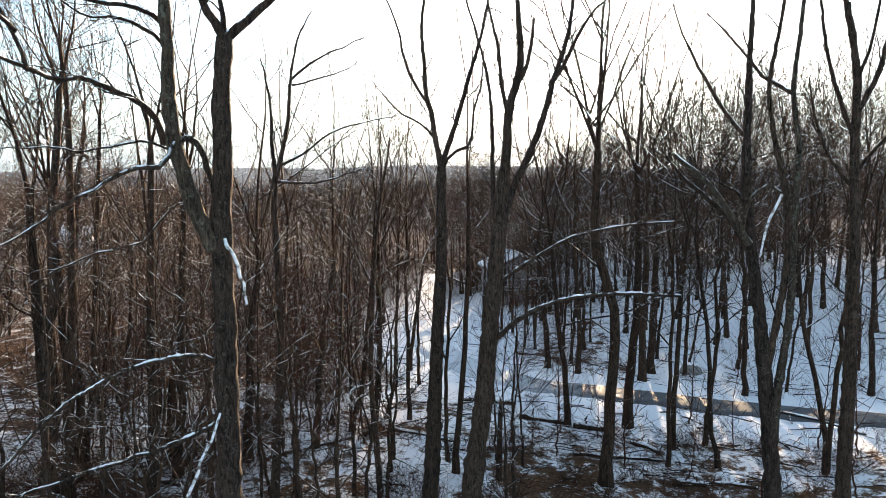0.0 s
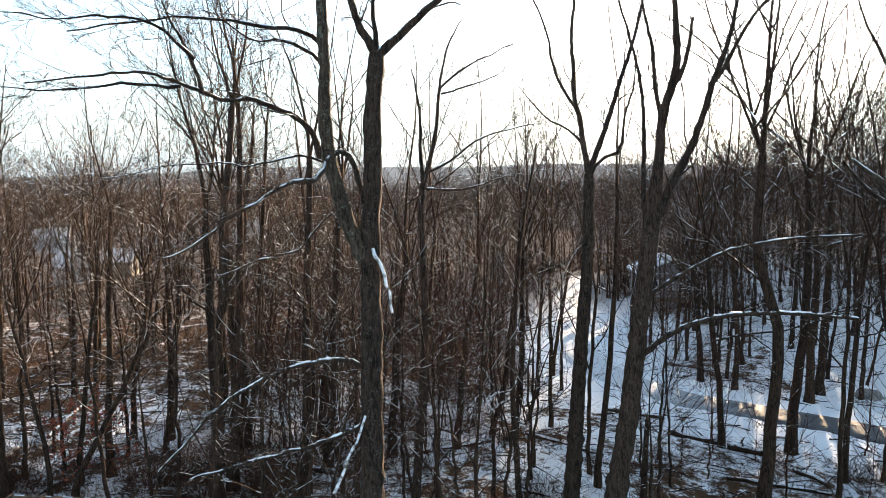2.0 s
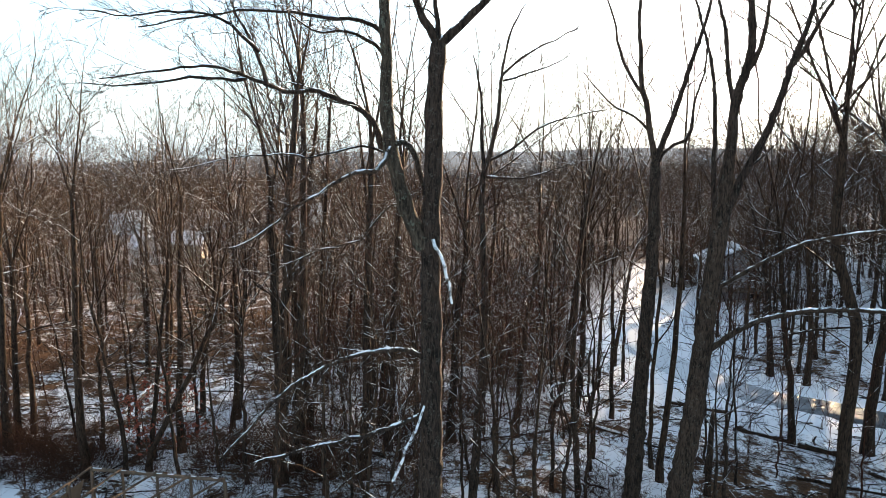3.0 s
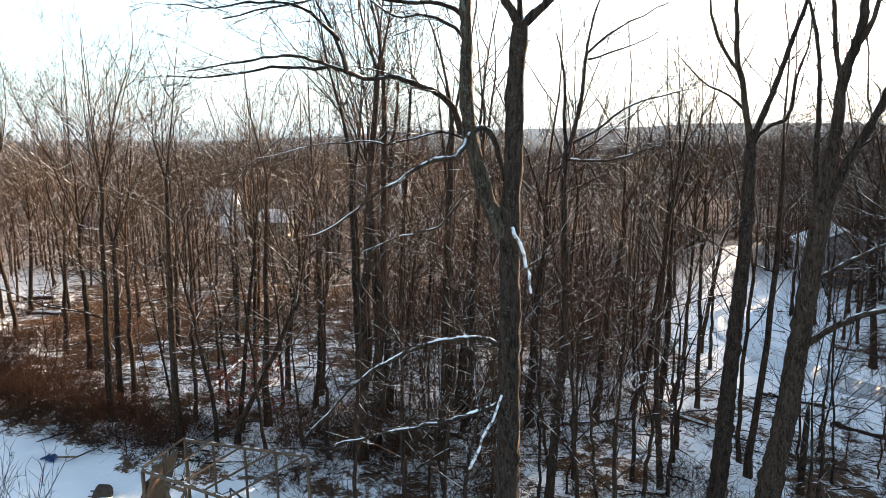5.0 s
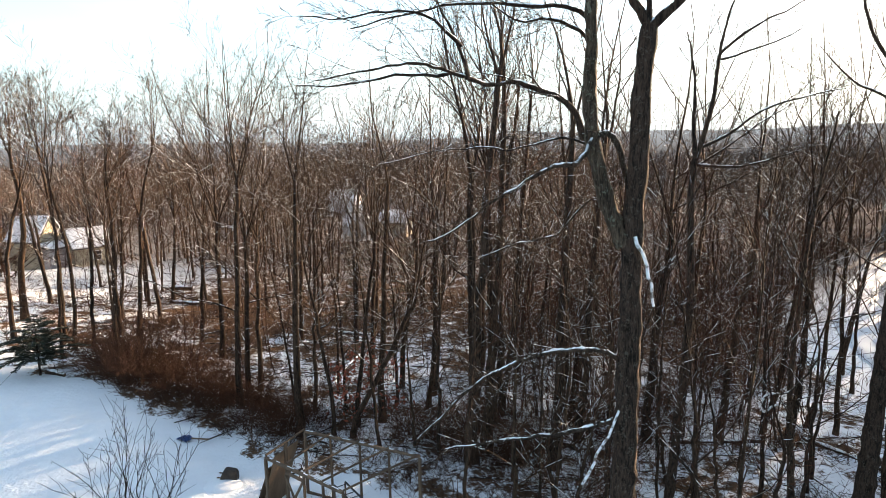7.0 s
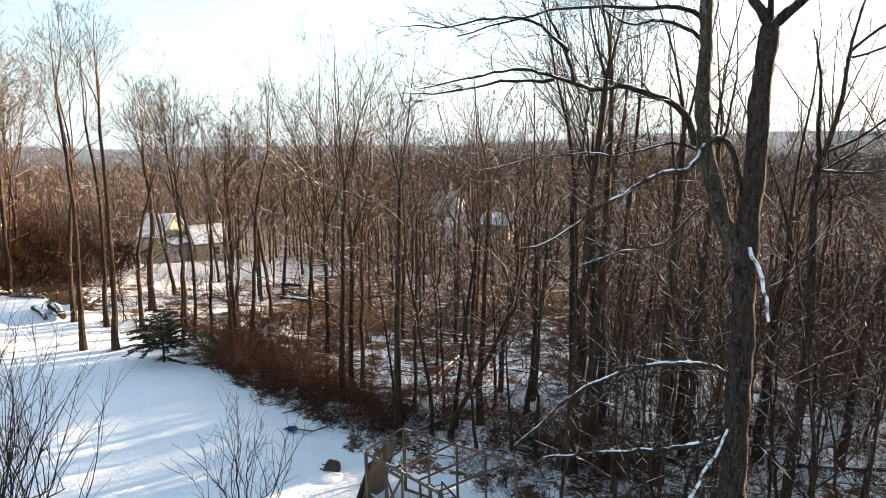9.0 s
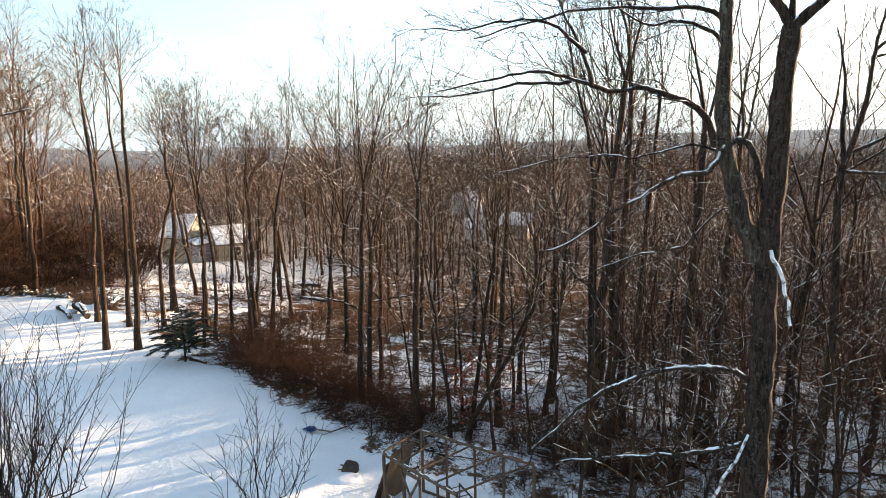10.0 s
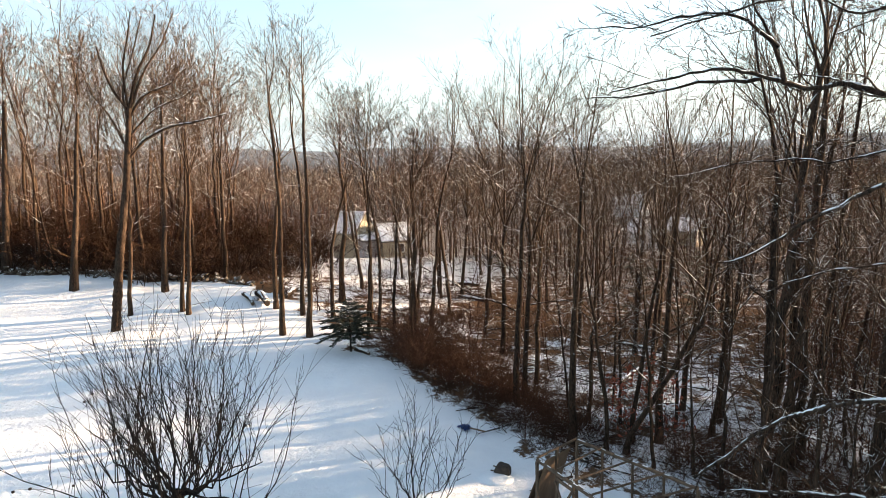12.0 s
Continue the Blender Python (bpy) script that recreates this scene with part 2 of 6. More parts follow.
def box(bm, lo, hi, m=None, bevel=0.0):
    """A box between two corners, turned by m, with eased edges."""
    made = bmesh.ops.create_cube(bm, size=1.0)["verts"]
    c = [(a + b) / 2 for a, b in zip(lo, hi)]
    s = [abs(b - a) for a, b in zip(lo, hi)]
    bmesh.ops.transform(bm, matrix=(m or Matrix()) @ Matrix.Translation(c) @ Matrix.Diagonal((*s, 1)), verts=made)
    if bevel:
        edges = list({e for v in made for e in v.link_edges})
        bmesh.ops.bevel(bm, geom=edges, offset=bevel, segments=1, affect="EDGES")
    return bm


def beam(bm, a, b, w, h, bevel=0.006):
    """A squared timber from a to b."""
    a, b = Vector(a), Vector(b)
    d = b - a
    m = Matrix.Translation(a) @ d.to_track_quat("Z", "Y").to_matrix().to_4x4()
    return box(bm, (-w / 2, -h / 2, 0), (w / 2, h / 2, d.length), m, bevel)


def lathe(bm, rings, sides=12, m=None, wob=0.0, seed=0):
    """A closed turned body from (radius, height) rings, slightly uneven."""
    rng = random.Random(seed)
    m = m or Matrix()
    loops = []
    for r, z in rings:
        loops.append([bm.verts.new(m @ Vector((r * math.cos(a) * (1 + wob * rng.uniform(-1, 1)), r * math.sin(a) * (1 + wob * rng.uniform(-1, 1)), z)))
                      for a in (2 * math.pi * i / sides for i in range(sides))])
    for p, q in zip(loops, loops[1:]):
        for i in range(sides):
            bm.faces.new((p[i], p[(i + 1) % sides], q[(i + 1) % sides], q[i]))
    bm.faces.new(loops[0][::-1]), bm.faces.new(loops[-1])
    return bm


class Tubes:
    """Collects tapered branches and turns them all into one mesh."""

    def __init__(self):
        self.groups = {}

    def add(self, pts, radii, sides):
        pts = np.asarray(pts, float)
        self.groups.setdefault((len(pts), sides), []).append((pts, np.asarray(radii, float)))

    def arrays(self):
        verts, faces, base = [], [], 0
        for (n, k), items in self.groups.items():
            P = np.stack([i[0] for i in items])
            R = np.stack([i[1] for i in items])
            tan = np.gradient(P, axis=1)
            tan /= np.linalg.norm(tan, axis=2, keepdims=True) + 1e-9
            mean = P[:, -1] - P[:, 0]
            ref = np.where(np.abs(mean[:, 2:3]) > 0.8 * np.linalg.norm(mean, axis=1, keepdims=True), [[1.0, 0.0, 0.0]], [[0.0, 0.0, 1.0]])[:, None, :]
            u = np.cross(tan, ref)
            u /= np.linalg.norm(u, axis=2, keepdims=True) + 1e-9
            w = np.cross(tan, u)
            a = (2 * np.pi * np.arange(k) / k)[None, :] + 2.4 * np.arange(len(items))[:, None]
            ca, sa = np.cos(a)[:, None, :, None], np.sin(a)[:, None, :, None]
            ring = P[:, :, None, :] + R[:, :, None, None] * (u[:, :, None, :] * ca + w[:, :, None, :] * sa)
            verts.append(ring.reshape(-1, 3))
            b = np.arange(len(items))[:, None, None] * n * k + np.arange(n - 1)[None, :, None] * k
            i = np.arange(k if k > 2 else 1)[None, None, :]
            j = (i + 1) % k
            faces.append(np.stack([b + i, b + j, b + k + j, b + k + i], -1).reshape(-1, 4) + base)
            base += len(items) * n * k
        return np.concatenate(verts), np.concatenate(faces)

    def mesh(self, name, material):
        v, f = self.arrays()
        return quads(name, v, f, material)


def quads(name, v, f, material, smooth=True):
    """A mesh from arrays of places and four-cornered faces."""
    me = bpy.data.meshes.new(name)
    me.vertices.add(len(v))
    me.vertices.foreach_set("co", v.astype(np.float32).ravel())
    me.loops.add(f.size)
    me.loops.foreach_set("vertex_index", f.astype(np.int32).ravel())
    me.polygons.add(len(f))
    me.polygons.foreach_set("loop_start", np.arange(0, f.size, 4, dtype=np.int32))
    me.polygons.foreach_set("use_smooth", np.full(len(f), smooth))
    me.update()
    me.materials.append(material)
    return me


def curve_through(way, n):
    """n points on a smooth line through the given ones."""
    w = np.asarray(way, float)
    if len(w) == 2:
        return w[0] + (w[1] - w[0]) * np.linspace(0, 1, n)[:, None]
    s = np.concatenate([[0], np.cumsum(np.linalg.norm(np.diff(w, axis=0), axis=1))])
    tan = np.gradient(w, s, axis=0)
    out = []
    for u in np.linspace(0, s[-1], n):
        i = min(int(np.searchsorted(s, u, side="right")) - 1, len(w) - 2)
        h = s[i + 1] - s[i]
        q = (u - s[i]) / h
        out.append((2 * q**3 - 3 * q**2 + 1) * w[i] + (q**3 - 2 * q**2 + q) * h * tan[i] + (3 * q**2 - 2 * q**3) * w[i + 1] + (q**3 - q**2) * h * tan[i + 1])
    return np.array(out)


def sprout(rng, at, way, length, r, depth, thick, fine, opts):
    """A side branch and its own side branches, down to twigs. thick and fine take the tubes of limbs and of twigs."""
    n = opts["pts"][depth]
    way = np.asarray(way, float)
    way = way / (np.linalg.norm(way) + 1e-9)
    pts, p, d = [np.asarray(at, float)], np.asarray(at, float), way.copy()
    step = length / (n - 1)
    for _ in range(n - 1):
        d = d + np.array([rng.gauss(0, opts["jit"]), rng.gauss(0, opts["jit"]), rng.gauss(0, opts["jit"]) + opts["rise"]])
        d /= np.linalg.norm(d)
        p = p + d * step
        pts.append(p)
    pts = np.array(pts)
    tip = max(r * 0.35, opts["tip"])
    (thick if depth >= 2 else fine).add(pts, np.linspace(max(r, tip), tip, n), (3 if opts["tip"] > 0.007 else min(4, opts["sides"] + 1)) if depth >= 2 else opts["sides"])
    if depth > 0:
        shoots(rng, pts, max(r, tip), tip, length, depth, thick, fine, opts, 0.22)


def shoots(rng, pts, r0, r1, length, depth, thick, fine, opts, start, count=None):
    """Side branches along a line."""
    count = count if count is not None else max(2, int(opts["many"][depth] * (0.7 + 0.6 * rng.random())))
    turn = rng.random() * 6.283
    n = len(pts) - 1
    for k in range(count):
        s = start + (1 - start) * (k + rng.random()) / count
        i = min(int(s * n), n - 1)
        q = s * n - i
        at = pts[i] * (1 - q) + pts[i + 1] * q
        t = pts[i + 1] - pts[i]
        t = t / (np.linalg.norm(t) + 1e-9)
        turn += 2.4 + rng.uniform(-0.5, 0.5)
        ref = np.array([0.0, 0.0, 1.0]) if abs(t[2]) < 0.9 else np.array([1.0, 0.0, 0.0])
        u = np.cross(t, ref)
        u /= np.linalg.norm(u)
        w = np.cross(t, u)
        a = radians(rng.uniform(*opts["angle"]))
        d = t * math.cos(a) + (u * math.cos(turn) + w * math.sin(turn)) * math.sin(a)
        d[2] += opts["lift"]
        sprout(rng, at, d, length * rng.uniform(*opts["ratio"]) * (1.2 - 0.55 * s), (r0 + (r1 - r0) * s) * 0.5, depth - 1, thick, fine, opts)


NEAR = dict(jit=0.15, rise=0.06, tip=0.0032, many=(0, 6, 7), pts=(2, 3, 5), sides=3, angle=(24, 52), lift=0.12, ratio=(0.36, 0.62))
MIDDLE = dict(jit=0.14, rise=0.06, tip=0.0045, many=(0, 6, 7), pts=(2, 3, 4), sides=2, angle=(24, 50), lift=0.16, ratio=(0.38, 0.64))
DISTANT = dict(jit=0.10, rise=0.06, tip=0.015, many=(0, 4, 5), pts=(2, 2, 3), sides=2, angle=(25, 50), lift=0.2, ratio=(0.45, 0.75))


def grow_tree(rng, way, r, height, opts, leaders=None, bole=None, limbs=8, stubs=(9, 16)):
    """Trunk, leaders and crown of a bare forest tree from its foot at the origin; way: the trunk line as (height, east, north)."""
    thick, fine = Tubes(), Tubes()
    bole = bole or height * rng.uniform(0.36, 0.56)
    line = [np.array([0, 0, -0.3]), np.array([0, 0, 0.0])] + [np.array([e, nn, h]) for h, e, nn in way]
    if len(line) > 3:
        lean = (line[-1] - line[1]) / max(line[-1][2], 1)
    else:
        lean = np.array([rng.gauss(0, 0.05), rng.gauss(0, 0.05), 1.0])
    if line[-1][2] < bole:
        line.append(line[-1] + lean * (bole - line[-1][2]) + np.array([rng.gauss(0, 0.12), rng.gauss(0, 0.12), 0]))
    bole = line[-1][2]
    pts = curve_through(line, 12)
    pts[1:-1, :2] += np.array([[rng.gauss(0, 0.03), rng.gauss(0, 0.03)] for _ in range(10)])
    s = np.linspace(0, 1, 12)
    rad = r * (1 - 0.82 * s * bole / height)
    rad[0] *= 1.45
    rad[1] *= 1.12
    coarse, plain = opts["tip"] > 0.012, opts["tip"] > 0.007
    gap = 4 if coarse else (2 if plain else 1)
    thick.add(pts[::gap], rad[::gap], 4 if plain else (8 if opts["sides"] == 3 else 6))
    top, over = pts[-1], max(height - bole, 2.0)

    def boughs(line, start, count, reach, wide, r0, r1):
        """Limbs that leave a stem alternately, long below and short above, and sweep upwards."""
        turn, m = rng.random() * 6.283, len(line) - 1
        for k in range(count):
            q = start + (0.97 - start) * (k + rng.random()) / count
            i = min(int(q * m), m - 1)
            at = line[i] + (line[i + 1] - line[i]) * (q * m - i)
            t = line[i + 1] - line[i]
            t = t / (np.linalg.norm(t) + 1e-9)
            turn += 2.4 + rng.uniform(-0.6, 0.6)
            a = radians(rng.uniform(*wide))
            d = t * math.cos(a) + np.array([math.cos(turn), math.sin(turn), 0.0]) * math.sin(a)
            ln = reach * (1 - 0.7 * (q - start) / (1 - start)) * rng.uniform(0.65, 1.2) + 0.3
            sprout(rng, at, d, ln, min(0.6 * (r0 + (r1 - r0) * q), 0.006 + 0.0085 * ln), 2, thick, fine, opts)

    count = leaders or rng.choice((1, 2, 2, 3))
    turn = rng.random() * 6.283
    for k in range(count):
        spread = radians(rng.uniform(13, 32)) if k else radians(rng.uniform(1, 9))
        a = turn + 6.283 * k / count + rng.uniform(-0.4, 0.4)
        d = np.array([math.sin(spread) * math.cos(a), math.sin(spread) * math.sin(a), math.cos(spread)]) + 0.5 * np.array([lean[0], lean[1], 0])
        ln = over * (rng.uniform(0.95, 1.05) if k == 0 else rng.uniform(0.7, 0.98))
        lead, p = [top], top
        for _ in range(7):
            d = d + np.array([rng.gauss(0, 0.085), rng.gauss(0, 0.085), 0.09])
            d /= np.linalg.norm(d)
            p = p + d * ln / 7
            lead.append(p)
        lead = np.array(lead)
        r0 = rad[-1] * (0.80 if k == 0 else rng.uniform(0.5, 0.72))
        step = 3 if coarse else 1
        thick.add(lead[::step], (r0 + (max(0.011, opts["tip"]) - r0) * np.linspace(0, 1, 8) ** 0.62)[::step], 3 if coarse else (4 if plain else 5))
        boughs(lead, 0.06, int(limbs * (1.5 if count == 1 else 1.0)), over * 0.58, (28, 58), r0, 0.012)
    if not coarse:
        boughs(pts, 0.55, rng.randint(3, 6), over * 0.52, (40, 70), rad[-1], rad[-1])
    # dead stubs on the bole
    for _ in range(rng.randint(*stubs) * 2 // 3):
        s = rng.uniform(0.15, 0.97)
        i = int(s * 11)
        a = rng.random() * 6.283
        d = np.array([math.cos(a), math.sin(a), rng.uniform(-0.1, 0.8)])
        sprout(rng, pts[i], d, rng.uniform(0.5, 2.4), r * 0.11, 1, thick, fine, dict(opts, lift=0.05, rise=0.05, jit=0.18, many=(0, 4, 4)))
    return thick, fine


TREE_LABEL = "bare hardwood tree with grey-brown bark in the snowy woods"


def make_tree(thick, fine, bark, twig, label, group="trees of the wood"):
    root = tagged(new("tree"), label, "tree", group)
    t = new("trunk", thick.mesh("trunk", bark))
    t.parent = root
    if fine.groups:
        c = new("crown", fine.mesh("crown", twig))
        c.parent = root
    return root


def wood_tree(x, y, r, height, way, seed, opts=NEAR, limbs=7):
    rng = random.Random(seed)
    if math.hypot(x, y) > 37:
        opts = MIDDLE
    elif math.hypot(x, y) > 29:
        opts = dict(NEAR, sides=2)
    thick, fine = grow_tree(rng, way, r, height * (1.1 if height < 15 else 1.04), dict(opts, tip=max(0.004, math.hypot(x, y) * 0.00013)), rng.choice((2, 3, 3, 4)), None, limbs)
    label = "slender bare young tree among larger trunks in the snow" if r < 0.12 else ("stout bare hardwood with dark furrowed bark in the snowy woods" if r > 0.22 else TREE_LABEL)
    root = make_tree(thick, fine, M_BARK, M_TWIG, label)
    root.location = (x, y, float(ground_z(x, y)))
    return root


class hero_tree:
    """A large tree whose limbs are laid out one by one."""

    def __init__(self, x, y, seed, label, lift=0.0):
        self.root = tagged(new("tree"), label, "tree", "large trees near the flight path")
        self.root.location = (x, y, float(ground_z(x, y)) + lift)
        self.fine, self.rng = Tubes(), random.Random(seed)
        self.bark = M_BARK if x < -30 else M_BARK_NEAR

    def limb(self, name, r0, r1, kids, way):
        line = [np.array([e, nn, h]) for h, e, nn in way]
        n = max(6, 2 * len(line))
        size = np.linalg.norm(np.diff(curve_through(line, n), axis=0), axis=1).sum()
        stout = r0 > 0.07
        n = max(n, int(size / 0.16)) if stout else n
        pts = curve_through(line, n)
        tube, rng = Tubes(), self.rng
        pts[1:-1] += np.array([[rng.gauss(0, 0.008 if stout else (0.03 if name == "snow_stub" else 0.014)) for _ in range(3)] for _ in range(n - 2)])
        taper = np.linspace(0, 1, n) ** (0.62 if r1 < 0.012 else 1.0)
        rad = (r0 + (r1 - r0) * taper) * np.array([1 + rng.uniform(-0.07, 0.07) + (0.16 if rng.random() < 0.05 else 0) for _ in range(n)])
        if name == "trunk":
            rad[0] *= 1.4
        sides = 14 if r0 > 0.15 else 9
        tube.add(pts, rad, sides)
        if kids:
            opts = dict(NEAR, jit=0.17, lift=0.05, rise=0.03, tip=0.0032, many=(0, 5, 5), pts=(3, 4, 6), angle=(16, 46), ratio=(0.36, 0.68))
            shoots(rng, pts, r0 * 0.6, r1, min(size * 0.42, 2.2), 3 if kids > 2 else 2, tube, self.fine, opts, 0.12 if kids > 1 else 0.4, kids * 2 if kids < 3 else kids * 2 + 2)
        rough = np.random.default_rng(int(r0 * 1e4) + n)
        mat = M_SNOWY if name == "snow_stub" else (M_BARK_LICHEN if name in ("lichened_stem", "broken_limb") else self.bark)
        v, f = tube.arrays()
        if stout:
            v[:n * sides] += rough.normal(0, 0.05, (n * sides, 3)) * np.repeat(rad, sides)[:, None]
        ob = new(name, quads(name, v, f, mat))
        ob.parent = self.root
        if name == "snow_stub":
            ob["label"] = "snow-covered broken branch"
        elif name == "lichened_stem":
            ob["label"] = "pale lichened second stem"
        elif name == "broken_limb":
            ob["label"] = "drooping broken limb with green-grey lichen"
        # snow lying in uneven lumps along the flatter stretches
        if name != "trunk":
            m = max(14, int(size / 0.045))
            u = np.linspace(0, n - 1, m)
            mid = np.stack([np.interp(u, np.arange(n), pts[:, c]) for c in range(3)], -1)
            rr = np.interp(u, np.arange(n), rad)
            t = np.gradient(mid, axis=0)
            flat = np.clip((1.05 - np.abs(t[:, 2]) / (np.linalg.norm(t, axis=1) + 1e-9)) * 1.6, 0, 1) if name != "snow_stub" else np.ones(m)
            k, ph = np.arange(m), rough.uniform(0, 6.283, 3)
            load = (0.52 + 0.30 * np.sin(0.21 * k + ph[0]) + 0.26 * np.sin(0.57 * k + ph[1]) + 0.2 * np.sin(1.3 * k + ph[2]) + rough.normal(0, 0.12, m)) * flat
            i = 0
            while i < m:
                e = i
                while e < m and load[e] > 0.34:
                    e += 1
                if e - i >= 4:
                    ends = np.minimum(1, np.minimum(np.arange(e - i), np.arange(e - i)[::-1]) / 2.0 + 0.15)
                    fat = rr[i:e] * (0.24 + 0.42 * np.clip(load[i:e], 0, 1)) * ends
                    ridge = Tubes()
                    ridge.add(mid[i:e] + np.array([0, 0, 1.0]) * (rr[i:e] * 0.74)[:, None] + rough.normal(0, 0.16, (e - i, 3)) * rr[i:e, None], np.maximum(fat, 0.004), 7)
                    c = new("snow_ridge", ridge.mesh("snow_ridge", M_SNOW))
                    c.parent = self.root
                    c["label"] = "white snow lying in lumps along a limb"
                i = e + 1

    def done(self):
        if self.fine.groups:
            c = new("crown", self.fine.mesh("crown", M_TWIG_DARK))
            c.parent = self.root


M_SNOWY = snow_plastered()
LABELS = dict(
    main="tall forked hardwood with snow along its drooping broken limbs",
    twinA="tall straight hardwood with upswept forking limbs",
    twinB="leaning hardwood with two stems and a pale barkless side limb",
    bg="slender hardwood with a spreading fine-twigged crown",
    F="twin-stemmed hardwood, one stem pale with lichen",
    G="straight lichen-spotted hardwood above the road",
    K="broad-limbed oak at the far edge of the snowy lawn",
)


# ---- ground, road ----
def in_road(x, y):
    """Distance to the middle of the road, on the plan."""
    best = np.full(np.shape(x), 1e9)
    for (ax, ay), (bx, by) in zip(ROAD, ROAD[1:]):
        q = np.clip(((x - ax) * (bx - ax) + (y - ay) * (by - ay)) / ((bx - ax) ** 2 + (by - ay) ** 2), 0, 1)
        best = np.minimum(best, np.hypot(x - ax - q * (bx - ax), y - ay - q * (by - ay)))
    return best


ROAD = [(46, 19), (34, 26), (23.3, 32.6), (14, 36.4), (5.6, 40), (1.6, 45), (-0.6, 52), (-1.6, 64), (-1.8, 80), (0, 100)]


def lawn_mask(x, y):
    """1 on the mown lawn, 0 in the woods."""
    edge = 15.6 + 0.5 * np.sin(x * 0.8) + 0.3 * np.sin(x * 2.1 + 1)
    return (1 - sst(edge - 0.5, edge + 0.9, y)) * (1 - sst(-14.5, -12.0, x)) * (1 - sst(-0.8, 0.8, (-(x + 67.5) * 18.8 + (y + 3) * 16.7) / 25.1 + 0.3 * np.sin(y * 0.9)))


def build_ground():
    az = np.radians(np.concatenate([np.arange(-42, 97, 0.45), np.arange(97, 318, 4.0)]))
    rad = np.concatenate([[0.0], np.geomspace(3, 18, 8), np.geomspace(18.6, 120, 105), np.geomspace(124, 4800, 44)])
    A, R = np.meshgrid(az, rad)
    x, y = -np.sin(A) * R, np.cos(A) * R
    z = ground_z(x, y)
    rng = np.random.default_rng(4)
    lawn = lawn_mask(x, y)
    z = z + rng.normal(0, 0.025, z.shape) * (1 - lawn) * (R > 15) * (R < 150)
    road = in_road(x, y)
    z = z - 0.05 * (1 - sst(1.6, 2.4, road)) + 0.05 * np.exp(-((road - 2.6) / 0.7) ** 2)
    z = z + lawn * sst(15, 22, R) * (0.022 * np.sin(x * 1.9 + 0.7 * np.sin(y * 1.3)) * np.sin(y * 2.3 + 0.9 * np.sin(x * 0.8)) + 0.03 * np.sin(0.55 * x + 1.1 * y + np.sin(0.4 * x)))
    na, nr = len(az), len(rad)
    i = np.arange(nr - 1)[:, None] * na
    j, k = np.arange(na)[None, :], (np.arange(na)[None, :] + 1) % na
    f = np.stack([i + j, i + na + j, i + na + k, i + k], -1).reshape(-1, 4)[:, ::-1]
    me = quads("ground", np.stack([x, y, z], -1).reshape(-1, 3), f, M_GROUND)
    clear = np.exp(-(((x - 1.8) / 5) ** 2 + ((y - 62) / 13) ** 2))
    bank = sst(2, 6, road) * (0.68 + 0.32 * (1 - sst(0, 25, x) * sst(38, 46, 0.4 * x + 0.9 * y)))
    litter = (1 - lawn) * np.clip(bank - clear, 0.1, 1)
    yard = np.exp(-(((x + 88) / 28) ** 2 + ((y - 35) / 11) ** 2))
    litter = np.minimum(1.4, litter * (0.96 + 0.19 * sst(34, 48, R) * (1 - sst(50, 58, np.degrees(np.arctan2(-x, y)))) + 0.46 * sst(69, 73, np.degrees(np.arctan2(-x, y))) * sst(30, 44, R)) * (1 - 0.75 * yard))
    for a, b, w in ((-38.2, 13.3, 1.1), (-37.0, 14.4, 1.3), (-42.0, 16.0, 1.2), (-45.4, 9.6, 0.9), (-46.4, 9.4, 0.9), (-43.7, 5.1, 0.9), (-52.2, 9.6, 1.0), (-33.4, 15.5, 1.0), (-35.4, 15.6, 1.0), (-46.5, 14.6, 1.6)):
        litter = np.maximum(litter, 0.98 * np.exp(-(((x - a) ** 2 + (y - b) ** 2) / w**2)))
    beside = np.abs((x + 58.5) * 0.66 - (y - 8.0) * 0.75 + 0.06 * (x + 58.5))
    litter = np.maximum(litter, 0.86 * np.exp(-((beside / 3.2) ** 2)) * sst(-72, -66, x) * (1 - sst(-50, -46, x)))
    shade = np.degrees(np.arctan2(-x, y))
    litter = litter * (1 + 0.06 * sst(1, 7, shade) * (1 - sst(48, 58, shade)) * (1 - sst(52, 66, R)) + 0.10 * (1 - sst(-6, 2, shade)) * (1 - sst(26, 31, R)))
    zone = sst(26, 32, R) * (1 - sst(66, 76, R)) * sst(46, 52, shade) * (1 - sst(67, 71, shade))
    litter = litter * (1 + 0.10 * zone)
    brow = np.exp(-(((x - 9) / 7) ** 2 + ((y - 26.5) / 5) ** 2))
    litter = litter * (1 + 0.05 * brow * (in_road(x, y) > 3))
    litter = 0.7 + (litter - 0.7) * sst(7, 14, R)
    far = sst(52, 84, R) * (0.85 + 0.15 * sst(110, 220, R)) * (1 - 0.9 * sst(2, 8, x) * (1 - sst(92, 112, R))) * (1 - 0.95 * yard) * (1 - 0.9 * clear)
    for name, v in (("litter", litter), ("far", far)):
        me.attributes.new(name, "FLOAT", "POINT").data.foreach_set("value", v.astype(np.float32).ravel())
    return tagged(new("ground", me), "snow-covered lawn and leaf-littered woodland floor", "ground", "", "structure")


